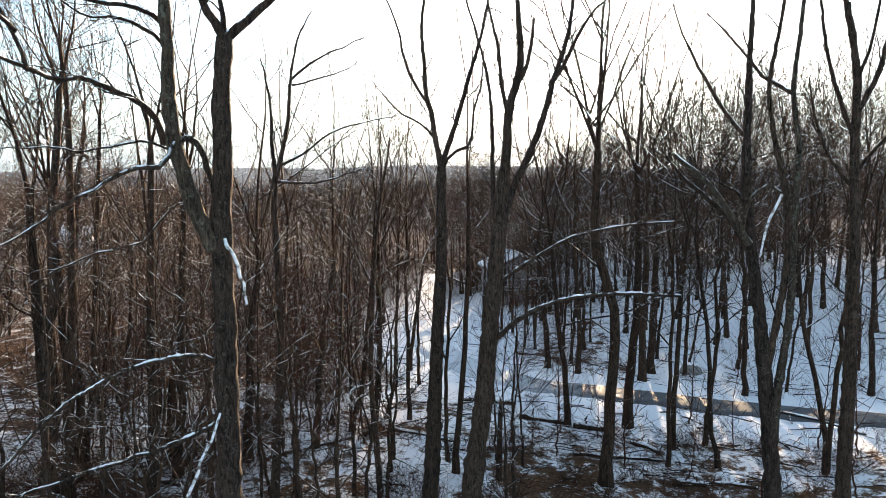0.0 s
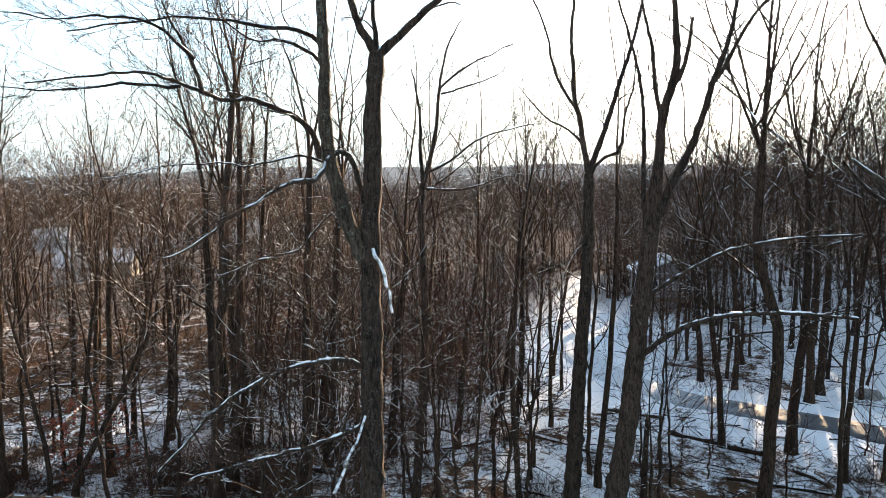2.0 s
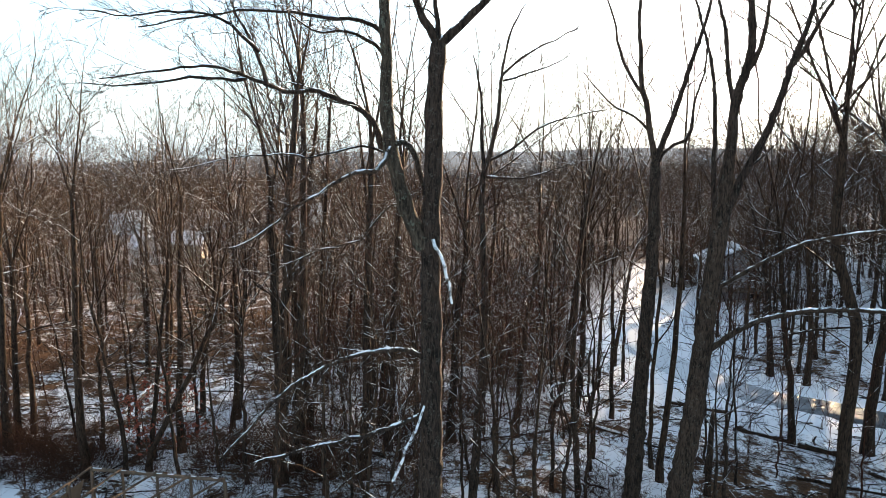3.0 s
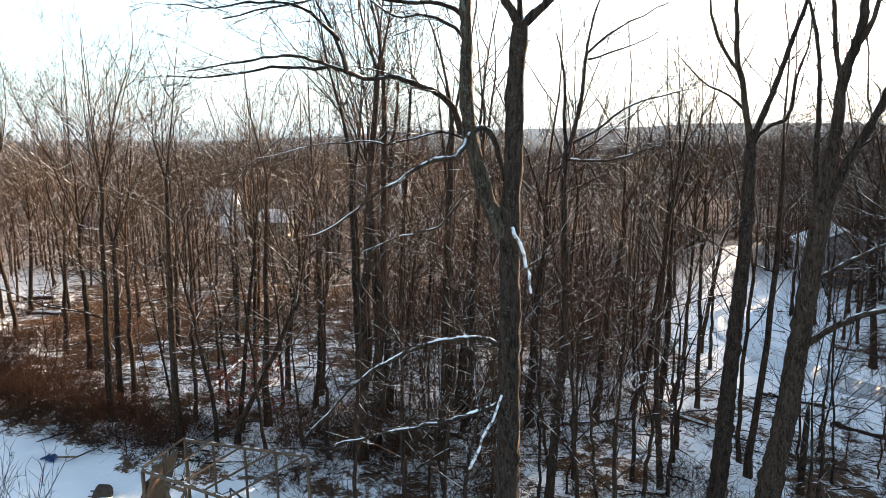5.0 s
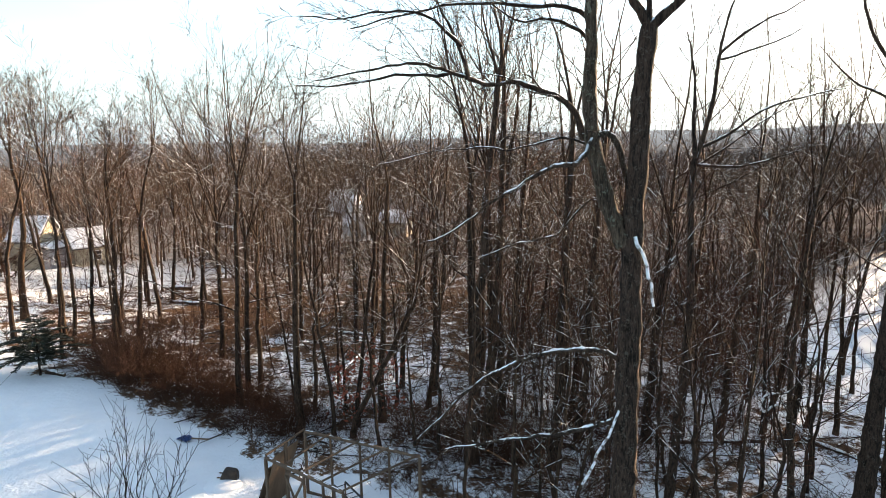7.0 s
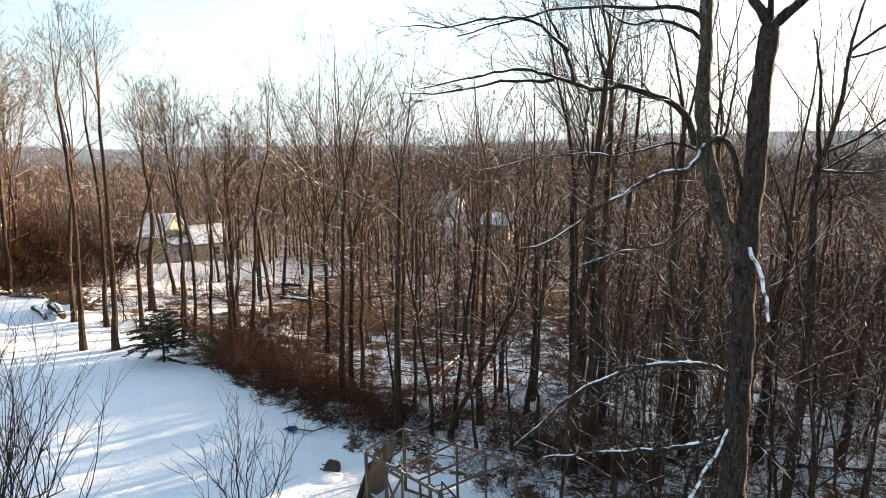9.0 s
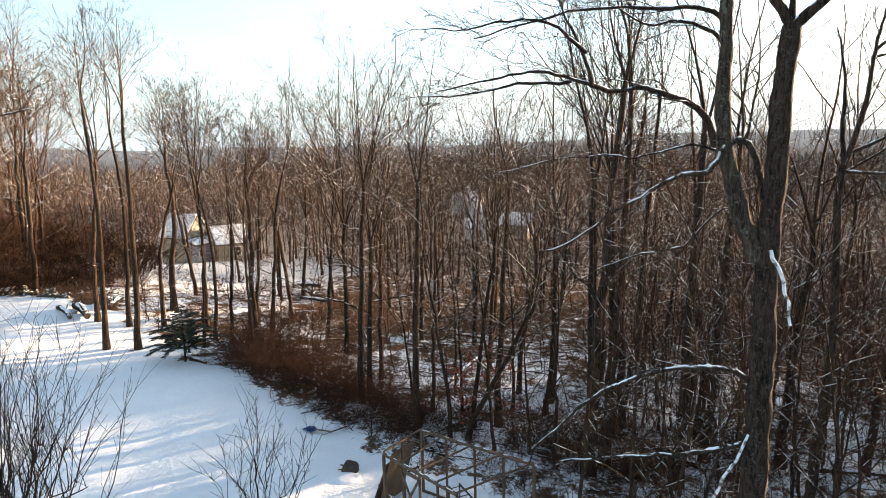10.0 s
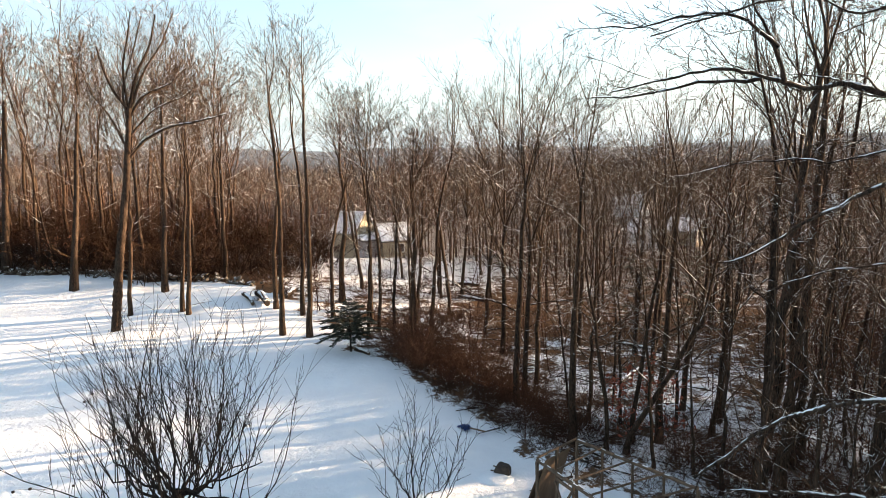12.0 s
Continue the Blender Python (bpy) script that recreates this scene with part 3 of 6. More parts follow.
def build_road():
    w = curve_through([(a, b, 0) for a, b in ROAD], 90)
    d = np.gradient(w, axis=0)
    d /= np.linalg.norm(d, axis=1, keepdims=True)
    side = np.stack([d[:, 1], -d[:, 0]], -1)
    rows = []
    for k, off in enumerate((-1.55, -1.45, -0.7, 0.0, 0.7, 1.45, 1.55)):
        q = w[:, :2] + side * off
        rows.append(np.stack([q[:, 0], q[:, 1], ground_z(q[:, 0], q[:, 1]) + (0.035 if k not in (0, 6) else -0.12) - 0.008 * abs(k - 3)], -1))
    v = np.stack(rows, 1)
    n = v.shape[1]
    i, j = np.arange(len(w) - 1)[:, None] * n, np.arange(n - 1)[None, :]
    f = np.stack([i + j, i + j + 1, i + n + j + 1, i + n + j], -1).reshape(-1, 4)
    return tagged(new("road", quads("road", v.reshape(-1, 3), f[:, ::-1], M_ROAD)), "narrow wet grey road with snow along its edges", "road", "", "structure")


build_ground()
build_road()


def far_ridge():
    """The wooded ridge that closes the valley, its distance haze painted as a glow."""
    n = Nodes("painted_haze_ridge")
    p = n.world_place()
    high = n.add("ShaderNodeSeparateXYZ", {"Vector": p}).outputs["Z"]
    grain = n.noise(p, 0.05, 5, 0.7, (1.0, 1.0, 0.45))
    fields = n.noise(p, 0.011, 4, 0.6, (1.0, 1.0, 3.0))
    # distance haze put in as emission, paling to blue-grey towards the crest
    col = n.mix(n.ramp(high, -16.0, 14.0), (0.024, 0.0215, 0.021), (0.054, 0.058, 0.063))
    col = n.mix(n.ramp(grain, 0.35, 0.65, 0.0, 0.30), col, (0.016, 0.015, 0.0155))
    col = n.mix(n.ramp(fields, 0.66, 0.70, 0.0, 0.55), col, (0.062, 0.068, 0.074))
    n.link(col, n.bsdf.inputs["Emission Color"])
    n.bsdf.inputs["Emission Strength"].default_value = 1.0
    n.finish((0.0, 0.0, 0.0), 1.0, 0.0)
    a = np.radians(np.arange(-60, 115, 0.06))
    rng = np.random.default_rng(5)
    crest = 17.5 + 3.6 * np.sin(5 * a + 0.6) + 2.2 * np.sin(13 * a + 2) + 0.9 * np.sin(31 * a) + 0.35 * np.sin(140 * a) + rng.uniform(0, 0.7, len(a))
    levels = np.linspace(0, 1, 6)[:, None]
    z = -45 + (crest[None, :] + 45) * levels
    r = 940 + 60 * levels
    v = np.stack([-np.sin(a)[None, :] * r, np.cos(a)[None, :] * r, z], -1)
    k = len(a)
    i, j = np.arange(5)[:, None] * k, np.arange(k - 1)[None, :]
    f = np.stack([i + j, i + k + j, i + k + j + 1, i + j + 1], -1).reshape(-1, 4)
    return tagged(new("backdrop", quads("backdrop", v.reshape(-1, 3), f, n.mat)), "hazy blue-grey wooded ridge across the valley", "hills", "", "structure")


far_ridge()


# the large trees nearest the flight: each limb by its radii and its line of (height, east, north) from the foot
hero = hero_tree(-4.01, 12.21, 10, LABELS["main"], 0.33)
hero.limb("trunk", 0.278, 0.156, 0, [(-0.60, 0.00, 0.00), (2.67, 0.00, 0.00), (5.57, 0.05, 0.02), (7.80, 0.09, 0.03), (9.10, 0.09, 0.03), (10.48, 0.16, 0.05), (11.62, 0.19, 0.06), (12.28, 0.24, 0.07), (12.84, 0.28, 0.09)])
hero.limb("limb", 0.089, 0.017, 3, [(12.82, 0.29, 0.09), (13.08, 0.15, 0.05), (13.42, -0.03, -0.01), (13.99, -0.19, -0.06), (14.75, -0.28, -0.09), (15.60, -0.30, -0.10)])
hero.limb("limb", 0.067, 0.011, 3, [(12.89, 0.28, 0.08), (13.43, 0.26, 0.08), (14.22, 0.27, 0.08), (15.09, 0.23, 0.07)])
hero.limb("limb", 0.089, 0.017, 3, [(12.82, 0.29, 0.09), (13.09, 0.61, 0.17), (13.47, 1.02, 0.27), (14.00, 1.59, 0.39), (14.72, 1.97, 0.45), (15.53, 2.20, 0.48)])
hero.limb("lichened_stem", 0.16, 0.075, 1, [(9.00, -0.03, -0.01), (9.88, -0.36, -0.12), (10.80, -0.58, -0.19), (11.60, -0.65, -0.22), (12.60, -0.64, -0.22), (13.43, -0.66, -0.22), (14.34, -0.65, -0.22), (15.28, -0.65, -0.22)])
hero.limb("limb", 0.080, 0.009, 5, [(10.92, -0.94, 0.24), (11.42, -1.07, 0.13), (11.69, -1.25, -0.13), (11.83, -1.44, -0.56), (11.95, -1.68, -1.13), (11.88, -1.84, -1.78), (11.97, -1.96, -2.33), (12.09, -2.14, -2.81), (12.16, -2.29, -3.29), (12.09, -2.47, -3.67), (11.97, -2.81, -4.19), (11.85, -3.07, -4.69)])
hero.limb("limb", 0.034, 0.007, 4, [(12.02, -2.10, -2.65), (11.99, -2.31, -3.04), (11.99, -2.54, -3.45), (11.86, -2.82, -3.92), (11.80, -3.07, -4.40), (11.80, -3.32, -4.79)])
hero.limb("limb", 0.042, 0.009, 5, [(11.95, -1.93, -2.31), (12.34, -1.95, -2.42), (12.67, -2.03, -2.59), (13.05, -2.17, -2.75), (13.50, -2.27, -2.93)])
hero.limb("limb", 0.036, 0.007, 5, [(12.46, -1.94, -2.49), (12.58, -1.98, -2.78), (12.83, -2.10, -3.03), (12.89, -2.25, -3.39), (12.85, -2.47, -3.80), (12.74, -2.85, -4.36), (12.73, -3.18, -4.81)])
hero.limb("limb", 0.046, 0.010, 4, [(12.61, -0.81, 0.19), (12.84, -0.91, 0.00), (13.00, -1.12, -0.22), (13.06, -1.37, -0.56), (12.96, -1.59, -0.99), (13.13, -1.79, -1.35), (13.33, -1.99, -1.74)])
hero.limb("limb", 0.050, 0.010, 5, [(13.07, -0.80, 0.12), (13.23, -0.94, -0.08), (13.28, -1.15, -0.39), (13.24, -1.40, -0.72), (13.26, -1.78, -1.37), (13.20, -2.12, -2.03), (13.07, -2.36, -2.64), (12.89, -2.70, -3.22), (12.67, -3.07, -3.86)])
hero.limb("broken_limb", 0.062, 0.046, 1, [(10.03, -0.13, 0.39), (10.47, -0.18, 0.29), (10.88, -0.28, 0.16), (11.05, -0.44, 0.00), (10.94, -0.58, -0.26), (10.69, -0.62, -0.50), (10.50, -0.69, -0.75)])
hero.limb("limb", 0.042, 0.012, 3, [(10.51, -0.67, -0.74), (10.48, -0.97, -1.09), (10.33, -1.20, -1.43), (10.10, -1.41, -1.78), (9.87, -1.75, -2.10), (9.59, -1.97, -2.39), (9.38, -2.22, -2.71), (9.32, -2.46, -3.01)])
hero.limb("limb", 0.028, 0.006, 5, [(10.85, -0.86, 0.16), (10.98, -1.09, -0.15), (10.94, -1.35, -0.48), (10.79, -1.73, -1.00), (10.83, -2.13, -1.45), (10.80, -2.68, -2.03), (10.66, -3.11, -2.58), (10.59, -3.42, -2.96)])
hero.limb("limb", 0.050, 0.022, 5, [(6.70, 0.01, 0.00), (6.98, -0.22, -0.18), (7.08, -0.44, -0.36), (7.06, -0.82, -0.60), (6.97, -1.37, -0.95), (6.82, -1.76, -1.24), (6.58, -2.11, -1.53), (6.28, -2.44, -1.83), (5.87, -2.76, -2.14), (5.43, -3.11, -2.49)])
hero.limb("limb", 0.050, 0.020, 4, [(5.75, 0.01, 0.00), (5.60, -0.29, -0.20), (5.45, -0.76, -0.47), (5.35, -1.35, -0.83), (5.27, -1.89, -1.19), (5.19, -2.46, -1.62), (5.15, -2.84, -1.96)])
hero.limb("snow_stub", 0.034, 0.022, 0, [(9.20, 0.20, -0.15), (8.81, 0.37, -0.20), (8.38, 0.50, -0.22), (7.99, 0.59, -0.25)])
hero.limb("snow_stub", 0.022, 0.032, 0, [(5.91, -0.01, -0.21), (5.48, -0.16, -0.37), (5.01, -0.35, -0.43), (4.46, -0.56, -0.61)])
hero.limb("limb", 0.033, 0.011, 3, [(9.41, -0.22, 0.24), (9.79, -0.41, 0.18), (9.84, -0.70, 0.08), (9.56, -0.95, -0.12), (9.16, -1.28, -0.25), (9.05, -1.72, -0.56), (8.84, -2.29, -0.84), (8.52, -2.79, -1.23)])
hero.done()
hero = hero_tree(-0.31, 20.41, 150, LABELS["twinA"], 0.2)
hero.limb("trunk", 0.279, 0.148, 0, [(-0.60, 0.00, 0.00), (1.93, 0.18, 0.00), (5.65, 0.37, -0.00), (9.23, 0.57, -0.00), (11.46, 0.57, -0.00)])
hero.limb("limb", 0.096, 0.026, 3, [(11.46, 0.57, -0.00), (12.35, 0.40, -0.00), (13.16, 0.26, 0.00), (13.50, 0.16, 0.00), (14.54, 0.09, 0.00), (15.53, 0.03, 0.00), (16.34, 0.10, 0.00), (17.80, 0.02, 0.00)])
hero.limb("limb", 0.052, 0.017, 3, [(13.40, 0.16, 0.00), (13.96, -0.21, -0.00), (14.71, -0.51, -0.01), (15.53, -0.66, -0.01), (16.15, -0.92, -0.03), (16.83, -1.20, -0.04)])
hero.limb("limb", 0.096, 0.026, 3, [(11.49, 0.59, -0.00), (12.34, 0.88, -0.01), (13.35, 1.20, -0.03), (14.21, 1.45, -0.04), (15.17, 1.76, -0.06), (15.98, 1.94, -0.08), (17.27, 2.15, -0.10)])
hero.limb("limb", 0.044, 0.013, 3, [(12.35, 0.36, -0.00), (12.78, -0.06, -0.00), (13.04, -0.57, -0.01), (13.63, -1.15, -0.04), (14.05, -1.48, -0.06)])
hero.limb("limb", 0.052, 0.017, 3, [(11.32, 0.62, -0.01), (11.83, 0.87, -0.01), (12.08, 1.39, -0.04), (13.01, 1.57, -0.05), (14.01, 1.79, -0.06), (15.00, 1.90, -0.07)])
hero.done()
hero = hero_tree(0.76, 18.39, 206, LABELS["twinB"], 0.2)
hero.limb("trunk", 0.331, 0.189, 0, [(-0.60, 0.00, 0.00), (2.06, 0.27, -0.01), (5.12, 0.66, -0.04), (7.75, 0.89, -0.06), (9.67, 1.08, -0.08), (11.08, 1.21, -0.09)])
hero.limb("limb", 0.150, 0.055, 2, [(11.05, 1.21, -0.09), (12.16, 1.29, -0.10), (12.92, 1.33, -0.10), (13.52, 1.51, -0.13), (14.41, 1.65, -0.14), (15.30, 1.58, -0.13), (16.47, 1.50, -0.12)])
hero.limb("limb", 0.071, 0.020, 3, [(12.77, 1.31, -0.10), (13.68, 1.12, -0.08), (14.58, 1.04, -0.07), (15.48, 0.83, -0.05), (16.51, 0.64, -0.04)])
hero.limb("limb", 0.071, 0.039, 1, [(13.49, 1.51, -0.13), (14.08, 1.80, -0.16), (14.82, 1.94, -0.18), (15.28, 1.99, -0.19)])
hero.limb("limb", 0.126, 0.032, 3, [(9.75, 1.08, -0.08), (10.84, 1.47, -0.12), (11.84, 1.95, -0.18), (12.86, 2.30, -0.24), (13.67, 2.51, -0.27), (14.25, 2.70, -0.31), (14.98, 2.91, -0.35), (15.81, 3.01, -0.37), (16.67, 3.12, -0.39)])
hero.limb("limb", 0.063, 0.020, 3, [(13.66, 2.52, -0.28), (14.43, 2.97, -0.36), (15.10, 3.27, -0.43), (15.62, 3.78, -0.55), (15.99, 4.44, -0.72)])
hero.limb("limb", 0.079, 0.024, 3, [(9.36, 1.00, -0.07), (11.08, 0.90, -0.06), (12.47, 0.88, -0.06), (13.54, 0.80, -0.05), (14.89, 0.48, -0.03), (15.94, 0.14, -0.01)])
hero.limb("limb", 0.079, 0.039, 1, [(6.42, 0.86, -0.06), (6.80, 1.20, -0.19), (7.23, 1.69, -0.35), (7.58, 2.26, -0.54), (7.81, 2.88, -0.75), (7.97, 3.70, -1.04), (8.04, 4.54, -1.38), (8.05, 5.55, -1.82)])
hero.limb("limb", 0.055, 0.024, 1, [(8.11, 1.00, -0.07), (8.41, 1.39, -0.01), (9.01, 2.35, -0.04), (9.48, 3.31, -0.13), (9.74, 4.49, -0.32), (9.88, 5.99, -0.71)])
hero.done()
hero = hero_tree(-5.26, 20.27, 283, LABELS["bg"], 0.2)
hero.limb("trunk", 0.161, 0.089, 1, [(-0.60, 0.00, 0.00), (2.94, 0.27, 0.07), (6.58, 0.49, 0.12), (9.06, 0.45, 0.11), (10.62, 0.45, 0.11), (10.99, 0.51, 0.12)])
hero.limb("limb", 0.080, 0.018, 4, [(10.96, 0.51, 0.12), (11.64, 0.70, 0.16), (12.65, 0.91, 0.21), (13.66, 1.00, 0.22), (14.36, 1.11, 0.25), (15.06, 1.28, 0.28), (15.83, 1.69, 0.35)])
hero.limb("limb", 0.071, 0.018, 4, [(10.96, 0.51, 0.12), (11.89, 0.43, 0.10), (12.82, 0.43, 0.10), (13.65, 0.35, 0.08), (14.47, 0.18, 0.04)])
hero.limb("limb", 0.045, 0.013, 5, [(11.30, 0.69, 0.16), (11.60, 1.28, 0.28), (12.00, 1.79, 0.37), (12.39, 2.49, 0.47), (12.61, 3.35, 0.56), (12.74, 4.09, 0.61)])
hero.limb("limb", 0.045, 0.013, 4, [(10.79, 0.49, 0.12), (10.74, 1.24, 0.27), (10.79, 1.95, 0.39), (10.99, 2.61, 0.48), (11.17, 3.14, 0.54)])
hero.limb("limb", 0.045, 0.013, 5, [(13.83, 1.03, 0.23), (14.25, 1.54, 0.33), (14.68, 2.23, 0.43), (15.09, 3.25, 0.55)])
hero.limb("limb", 0.036, 0.013, 5, [(13.66, 1.06, 0.24), (13.80, 1.61, 0.34), (14.04, 2.37, 0.45), (14.32, 2.97, 0.52)])
hero.done()
hero = hero_tree(-1.97, 22.85, 611, "slim dark hardwood with a hooked snow-laden broken branch")
hero.limb("trunk", 0.13, 0.03, 3, [(-0.60, 0.00, 0.00), (2.03, -0.14, -0.01), (4.06, -0.28, -0.02), (6.86, -0.18, -0.01), (9.95, 0.08, 0.01), (12.02, 0.42, 0.04), (12.76, 0.54, 0.04)])
hero.limb("broken_limb", 0.034, 0.028, 1, [(5.55, 0.47, -0.56), (5.13, 0.28, -0.48), (4.64, -0.03, -0.40), (4.32, -0.33, -0.43), (4.34, -0.65, -0.67), (4.17, -0.91, -0.80)])
hero.limb("snow_stub", 0.04, 0.03, 0, [(4.34, -0.65, -0.67), (4.19, -0.87, -0.79), (3.97, -0.99, -0.91), (3.77, -0.86, -0.89), (4.01, -0.62, -0.96), (4.21, -0.34, -0.93)])
hero.limb("limb", 0.03, 0.008, 4, [(7.64, -0.12, -0.01), (8.62, -0.57, -0.15), (9.40, -0.84, -0.29), (10.55, -1.14, -0.53)])
hero.done()
hero = hero_tree(9.37, 17.05, 346, LABELS["F"], 0.2)
hero.limb("trunk", 0.265, 0.141, 0, [(-0.60, 0.00, 0.00), (2.83, -0.23, 0.12), (5.60, -0.48, 0.25), (7.93, -0.74, 0.37), (9.23, -0.92, 0.46)])
hero.limb("limb", 0.141, 0.041, 3, [(9.15, -0.92, 0.46), (11.04, -1.06, 0.53), (12.53, -1.09, 0.54), (13.99, -1.08, 0.54), (15.43, -1.07, 0.53), (16.70, -1.09, 0.54)])
hero.limb("limb", 0.108, 0.025, 3, [(9.07, -0.94, 0.47), (9.68, -1.29, 0.63), (10.37, -1.89, 0.89), (10.88, -2.46, 1.11), (11.54, -2.96, 1.28)])
hero.limb("lichened_stem", 0.124, 0.041, 2, [(3.47, -0.27, 0.14), (5.08, -0.20, 0.11), (7.13, -0.03, 0.01), (8.95, -0.00, 0.00), (10.29, 0.00, -0.00), (11.75, 0.01, -0.01), (13.13, -0.15, 0.08), (14.18, -0.09, 0.05), (15.29, -0.02, 0.01), (16.38, 0.00, -0.00)])
hero.limb("limb", 0.108, 0.041, 3, [(5.68, -0.46, 0.24), (7.34, -0.25, 0.13), (8.95, -0.11, 0.06), (10.59, -0.21, 0.11), (11.92, -0.49, 0.25), (13.38, -0.65, 0.33), (14.51, -0.51, 0.26), (15.76, -0.37, 0.19)])
hero.limb("limb", 0.066, 0.017, 3, [(11.94, -1.06, 0.53), (12.71, -1.63, 0.78), (13.63, -2.11, 0.97), (14.71, -2.61, 1.16), (15.62, -2.90, 1.26)])
hero.limb("limb", 0.058, 0.017, 3, [(13.05, -0.15, 0.08), (13.53, -0.78, 0.39), (14.46, -1.42, 0.69), (15.25, -2.08, 0.96)])
hero.limb("broken_limb", 0.105, 0.05, 1, [(9.18, -1.02, 0.30), (9.89, -1.51, 0.30), (10.85, -2.16, 0.48), (11.60, -2.97, 0.75)])
hero.limb("broken_limb", 0.05, 0.035, 1, [(9.60, -1.30, 0.10), (10.15, -1.42, -0.35), (10.51, -1.31, -0.50), (10.76, -1.02, -0.63), (10.54, -0.74, -0.78)])
hero.limb("snow_stub", 0.036, 0.022, 0, [(10.52, -0.76, -0.78), (9.97, -1.01, -0.84), (8.99, -1.28, -0.85)])
hero.done()
hero = hero_tree(11.64, 18.05, 409, LABELS["G"], 0.2)
hero.limb("trunk", 0.237, 0.082, 1, [(-0.60, 0.00, 0.00), (2.93, 0.01, -0.01), (6.27, 0.00, -0.00), (9.17, -0.03, 0.02), (11.83, -0.14, 0.09), (13.96, -0.19, 0.12), (15.79, -0.45, 0.28)])
hero.limb("limb", 0.082, 0.027, 4, [(12.75, -0.17, 0.10), (13.92, 0.23, -0.15), (15.07, 0.40, -0.26), (16.20, 0.51, -0.33)])
hero.limb("limb", 0.073, 0.023, 4, [(12.13, -0.16, 0.10), (13.39, -0.54, 0.33), (14.63, -0.82, 0.49), (15.87, -0.98, 0.58), (16.93, -1.07, 0.63)])
hero.limb("limb", 0.073, 0.023, 4, [(15.64, -0.44, 0.27), (16.71, -0.66, 0.40), (17.91, -0.82, 0.49)])
hero.limb("limb", 0.064, 0.018, 4, [(11.21, -0.11, 0.07), (11.96, 0.31, -0.20), (12.68, 0.81, -0.53), (13.81, 1.16, -0.78)])
hero.limb("limb", 0.055, 0.018, 5, [(10.74, -0.10, 0.06), (11.53, -0.59, 0.36), (12.80, -1.00, 0.59), (13.90, -1.16, 0.68)])
hero.limb("limb", 0.055, 0.018, 5, [(13.51, -0.20, 0.12), (14.82, 0.09, -0.05), (15.97, 0.20, -0.13), (16.98, 0.22, -0.14)])
hero.done()
hero = hero_tree(-43.70, 5.18, 472, LABELS["K"])
hero.limb("trunk", 0.272, 0.145, 1, [(-0.20, 0.00, 0.00), (4.58, 0.08, 0.63), (8.51, 0.16, 1.25), (12.94, 0.23, 1.77)])
hero.limb("limb", 0.109, 0.036, 5, [(12.85, 0.23, 1.76), (14.75, 0.32, 2.28), (16.66, 0.47, 3.15), (18.23, 0.54, 3.52)])
hero.limb("limb", 0.091, 0.036, 5, [(12.85, 0.23, 1.73), (13.70, 0.14, 1.14), (15.19, 0.07, 0.60), (16.41, 0.04, 0.35)])
hero.limb("limb", 0.109, 0.036, 5, [(9.80, 0.18, 1.37), (10.91, 0.31, 2.24), (11.76, 0.55, 3.57), (12.16, 0.92, 5.28), (12.63, 1.38, 7.03)])
hero.limb("limb", 0.091, 0.027, 5, [(12.21, 0.22, 1.65), (13.58, 0.36, 2.53), (14.42, 0.66, 4.09), (15.42, 0.87, 5.08)])
hero.limb("limb", 0.073, 0.027, 6, [(11.73, 0.22, 1.66), (13.96, 0.20, 1.54), (16.16, 0.31, 2.23), (18.05, 0.40, 2.78)])
hero.limb("limb", 0.091, 0.027, 6, [(12.69, 0.23, 1.75), (15.21, 0.21, 1.63), (17.09, 0.28, 2.03), (18.33, 0.31, 2.25)])
hero.limb("limb", 0.091, 0.027, 6, [(12.53, 0.23, 1.73), (14.92, 0.38, 2.65), (16.84, 0.60, 3.85), (18.27, 0.72, 4.41)])
hero.limb("limb", 0.073, 0.027, 6, [(10.61, 0.19, 1.50), (12.54, 0.08, 0.69), (13.95, -0.02, -0.17), (15.17, -0.05, -0.47)])
hero.limb("limb", 0.073, 0.027, 6, [(11.25, 0.21, 1.62), (12.84, 0.45, 3.06), (13.80, 0.84, 4.95), (14.62, 1.04, 5.78)])
hero.done()


# trees that can be told apart: place, trunk radius, height, and the trunk line as (height, east, north)
N_TREE = []
N_TREE.append(wood_tree(6.55, 24.56, 0.24, 23, [(3.2, 0.1, -0.03), (7.1, 0.1, -0.03), (9.3, -0.48, 0.12)], 11))
N_TREE.append(wood_tree(9.47, 31.95, 0.24, 22, [(2.9, 0.14, -0.04), (6.9, 0.34, -0.1), (12.3, 0.16, -0.05)], 12))
N_TREE.append(wood_tree(9.74, 26.98, 0.10, 19, [(3.9, -0.01, 0.0), (8.9, -0.02, 0.01)], 13))
N_TREE.append(wood_tree(10.70, 29.10, 0.13, 20, [(4.1, 0.06, -0.02), (9.0, 0.29, -0.11)], 14))
N_TREE.append(wood_tree(6.45, 31.68, 0.16, 21, [(2.6, -0.22, 0.04), (6.8, -0.69, 0.13), (9.0, -0.88, 0.16)], 15))
N_TREE.append(wood_tree(15.99, 26.15, 0.12, 17, [(2.3, -0.2, 0.12), (6.0, -0.92, 0.53), (8.8, -1.2, 0.68)], 16))
N_TREE.append(wood_tree(16.04, 26.25, 0.12, 18, [(2.3, 0.09, -0.06), (6.1, 0.3, -0.18)], 17))
N_TREE.append(wood_tree(7.53, 44.37, 0.21, 20, [(3.1, -0.15, 0.03), (7.3, -0.63, 0.1)], 18))
N_TREE.append(wood_tree(14.26, 43.31, 0.25, 21, [(3.4, 0.01, -0.0), (7.9, 0.11, -0.04)], 19))
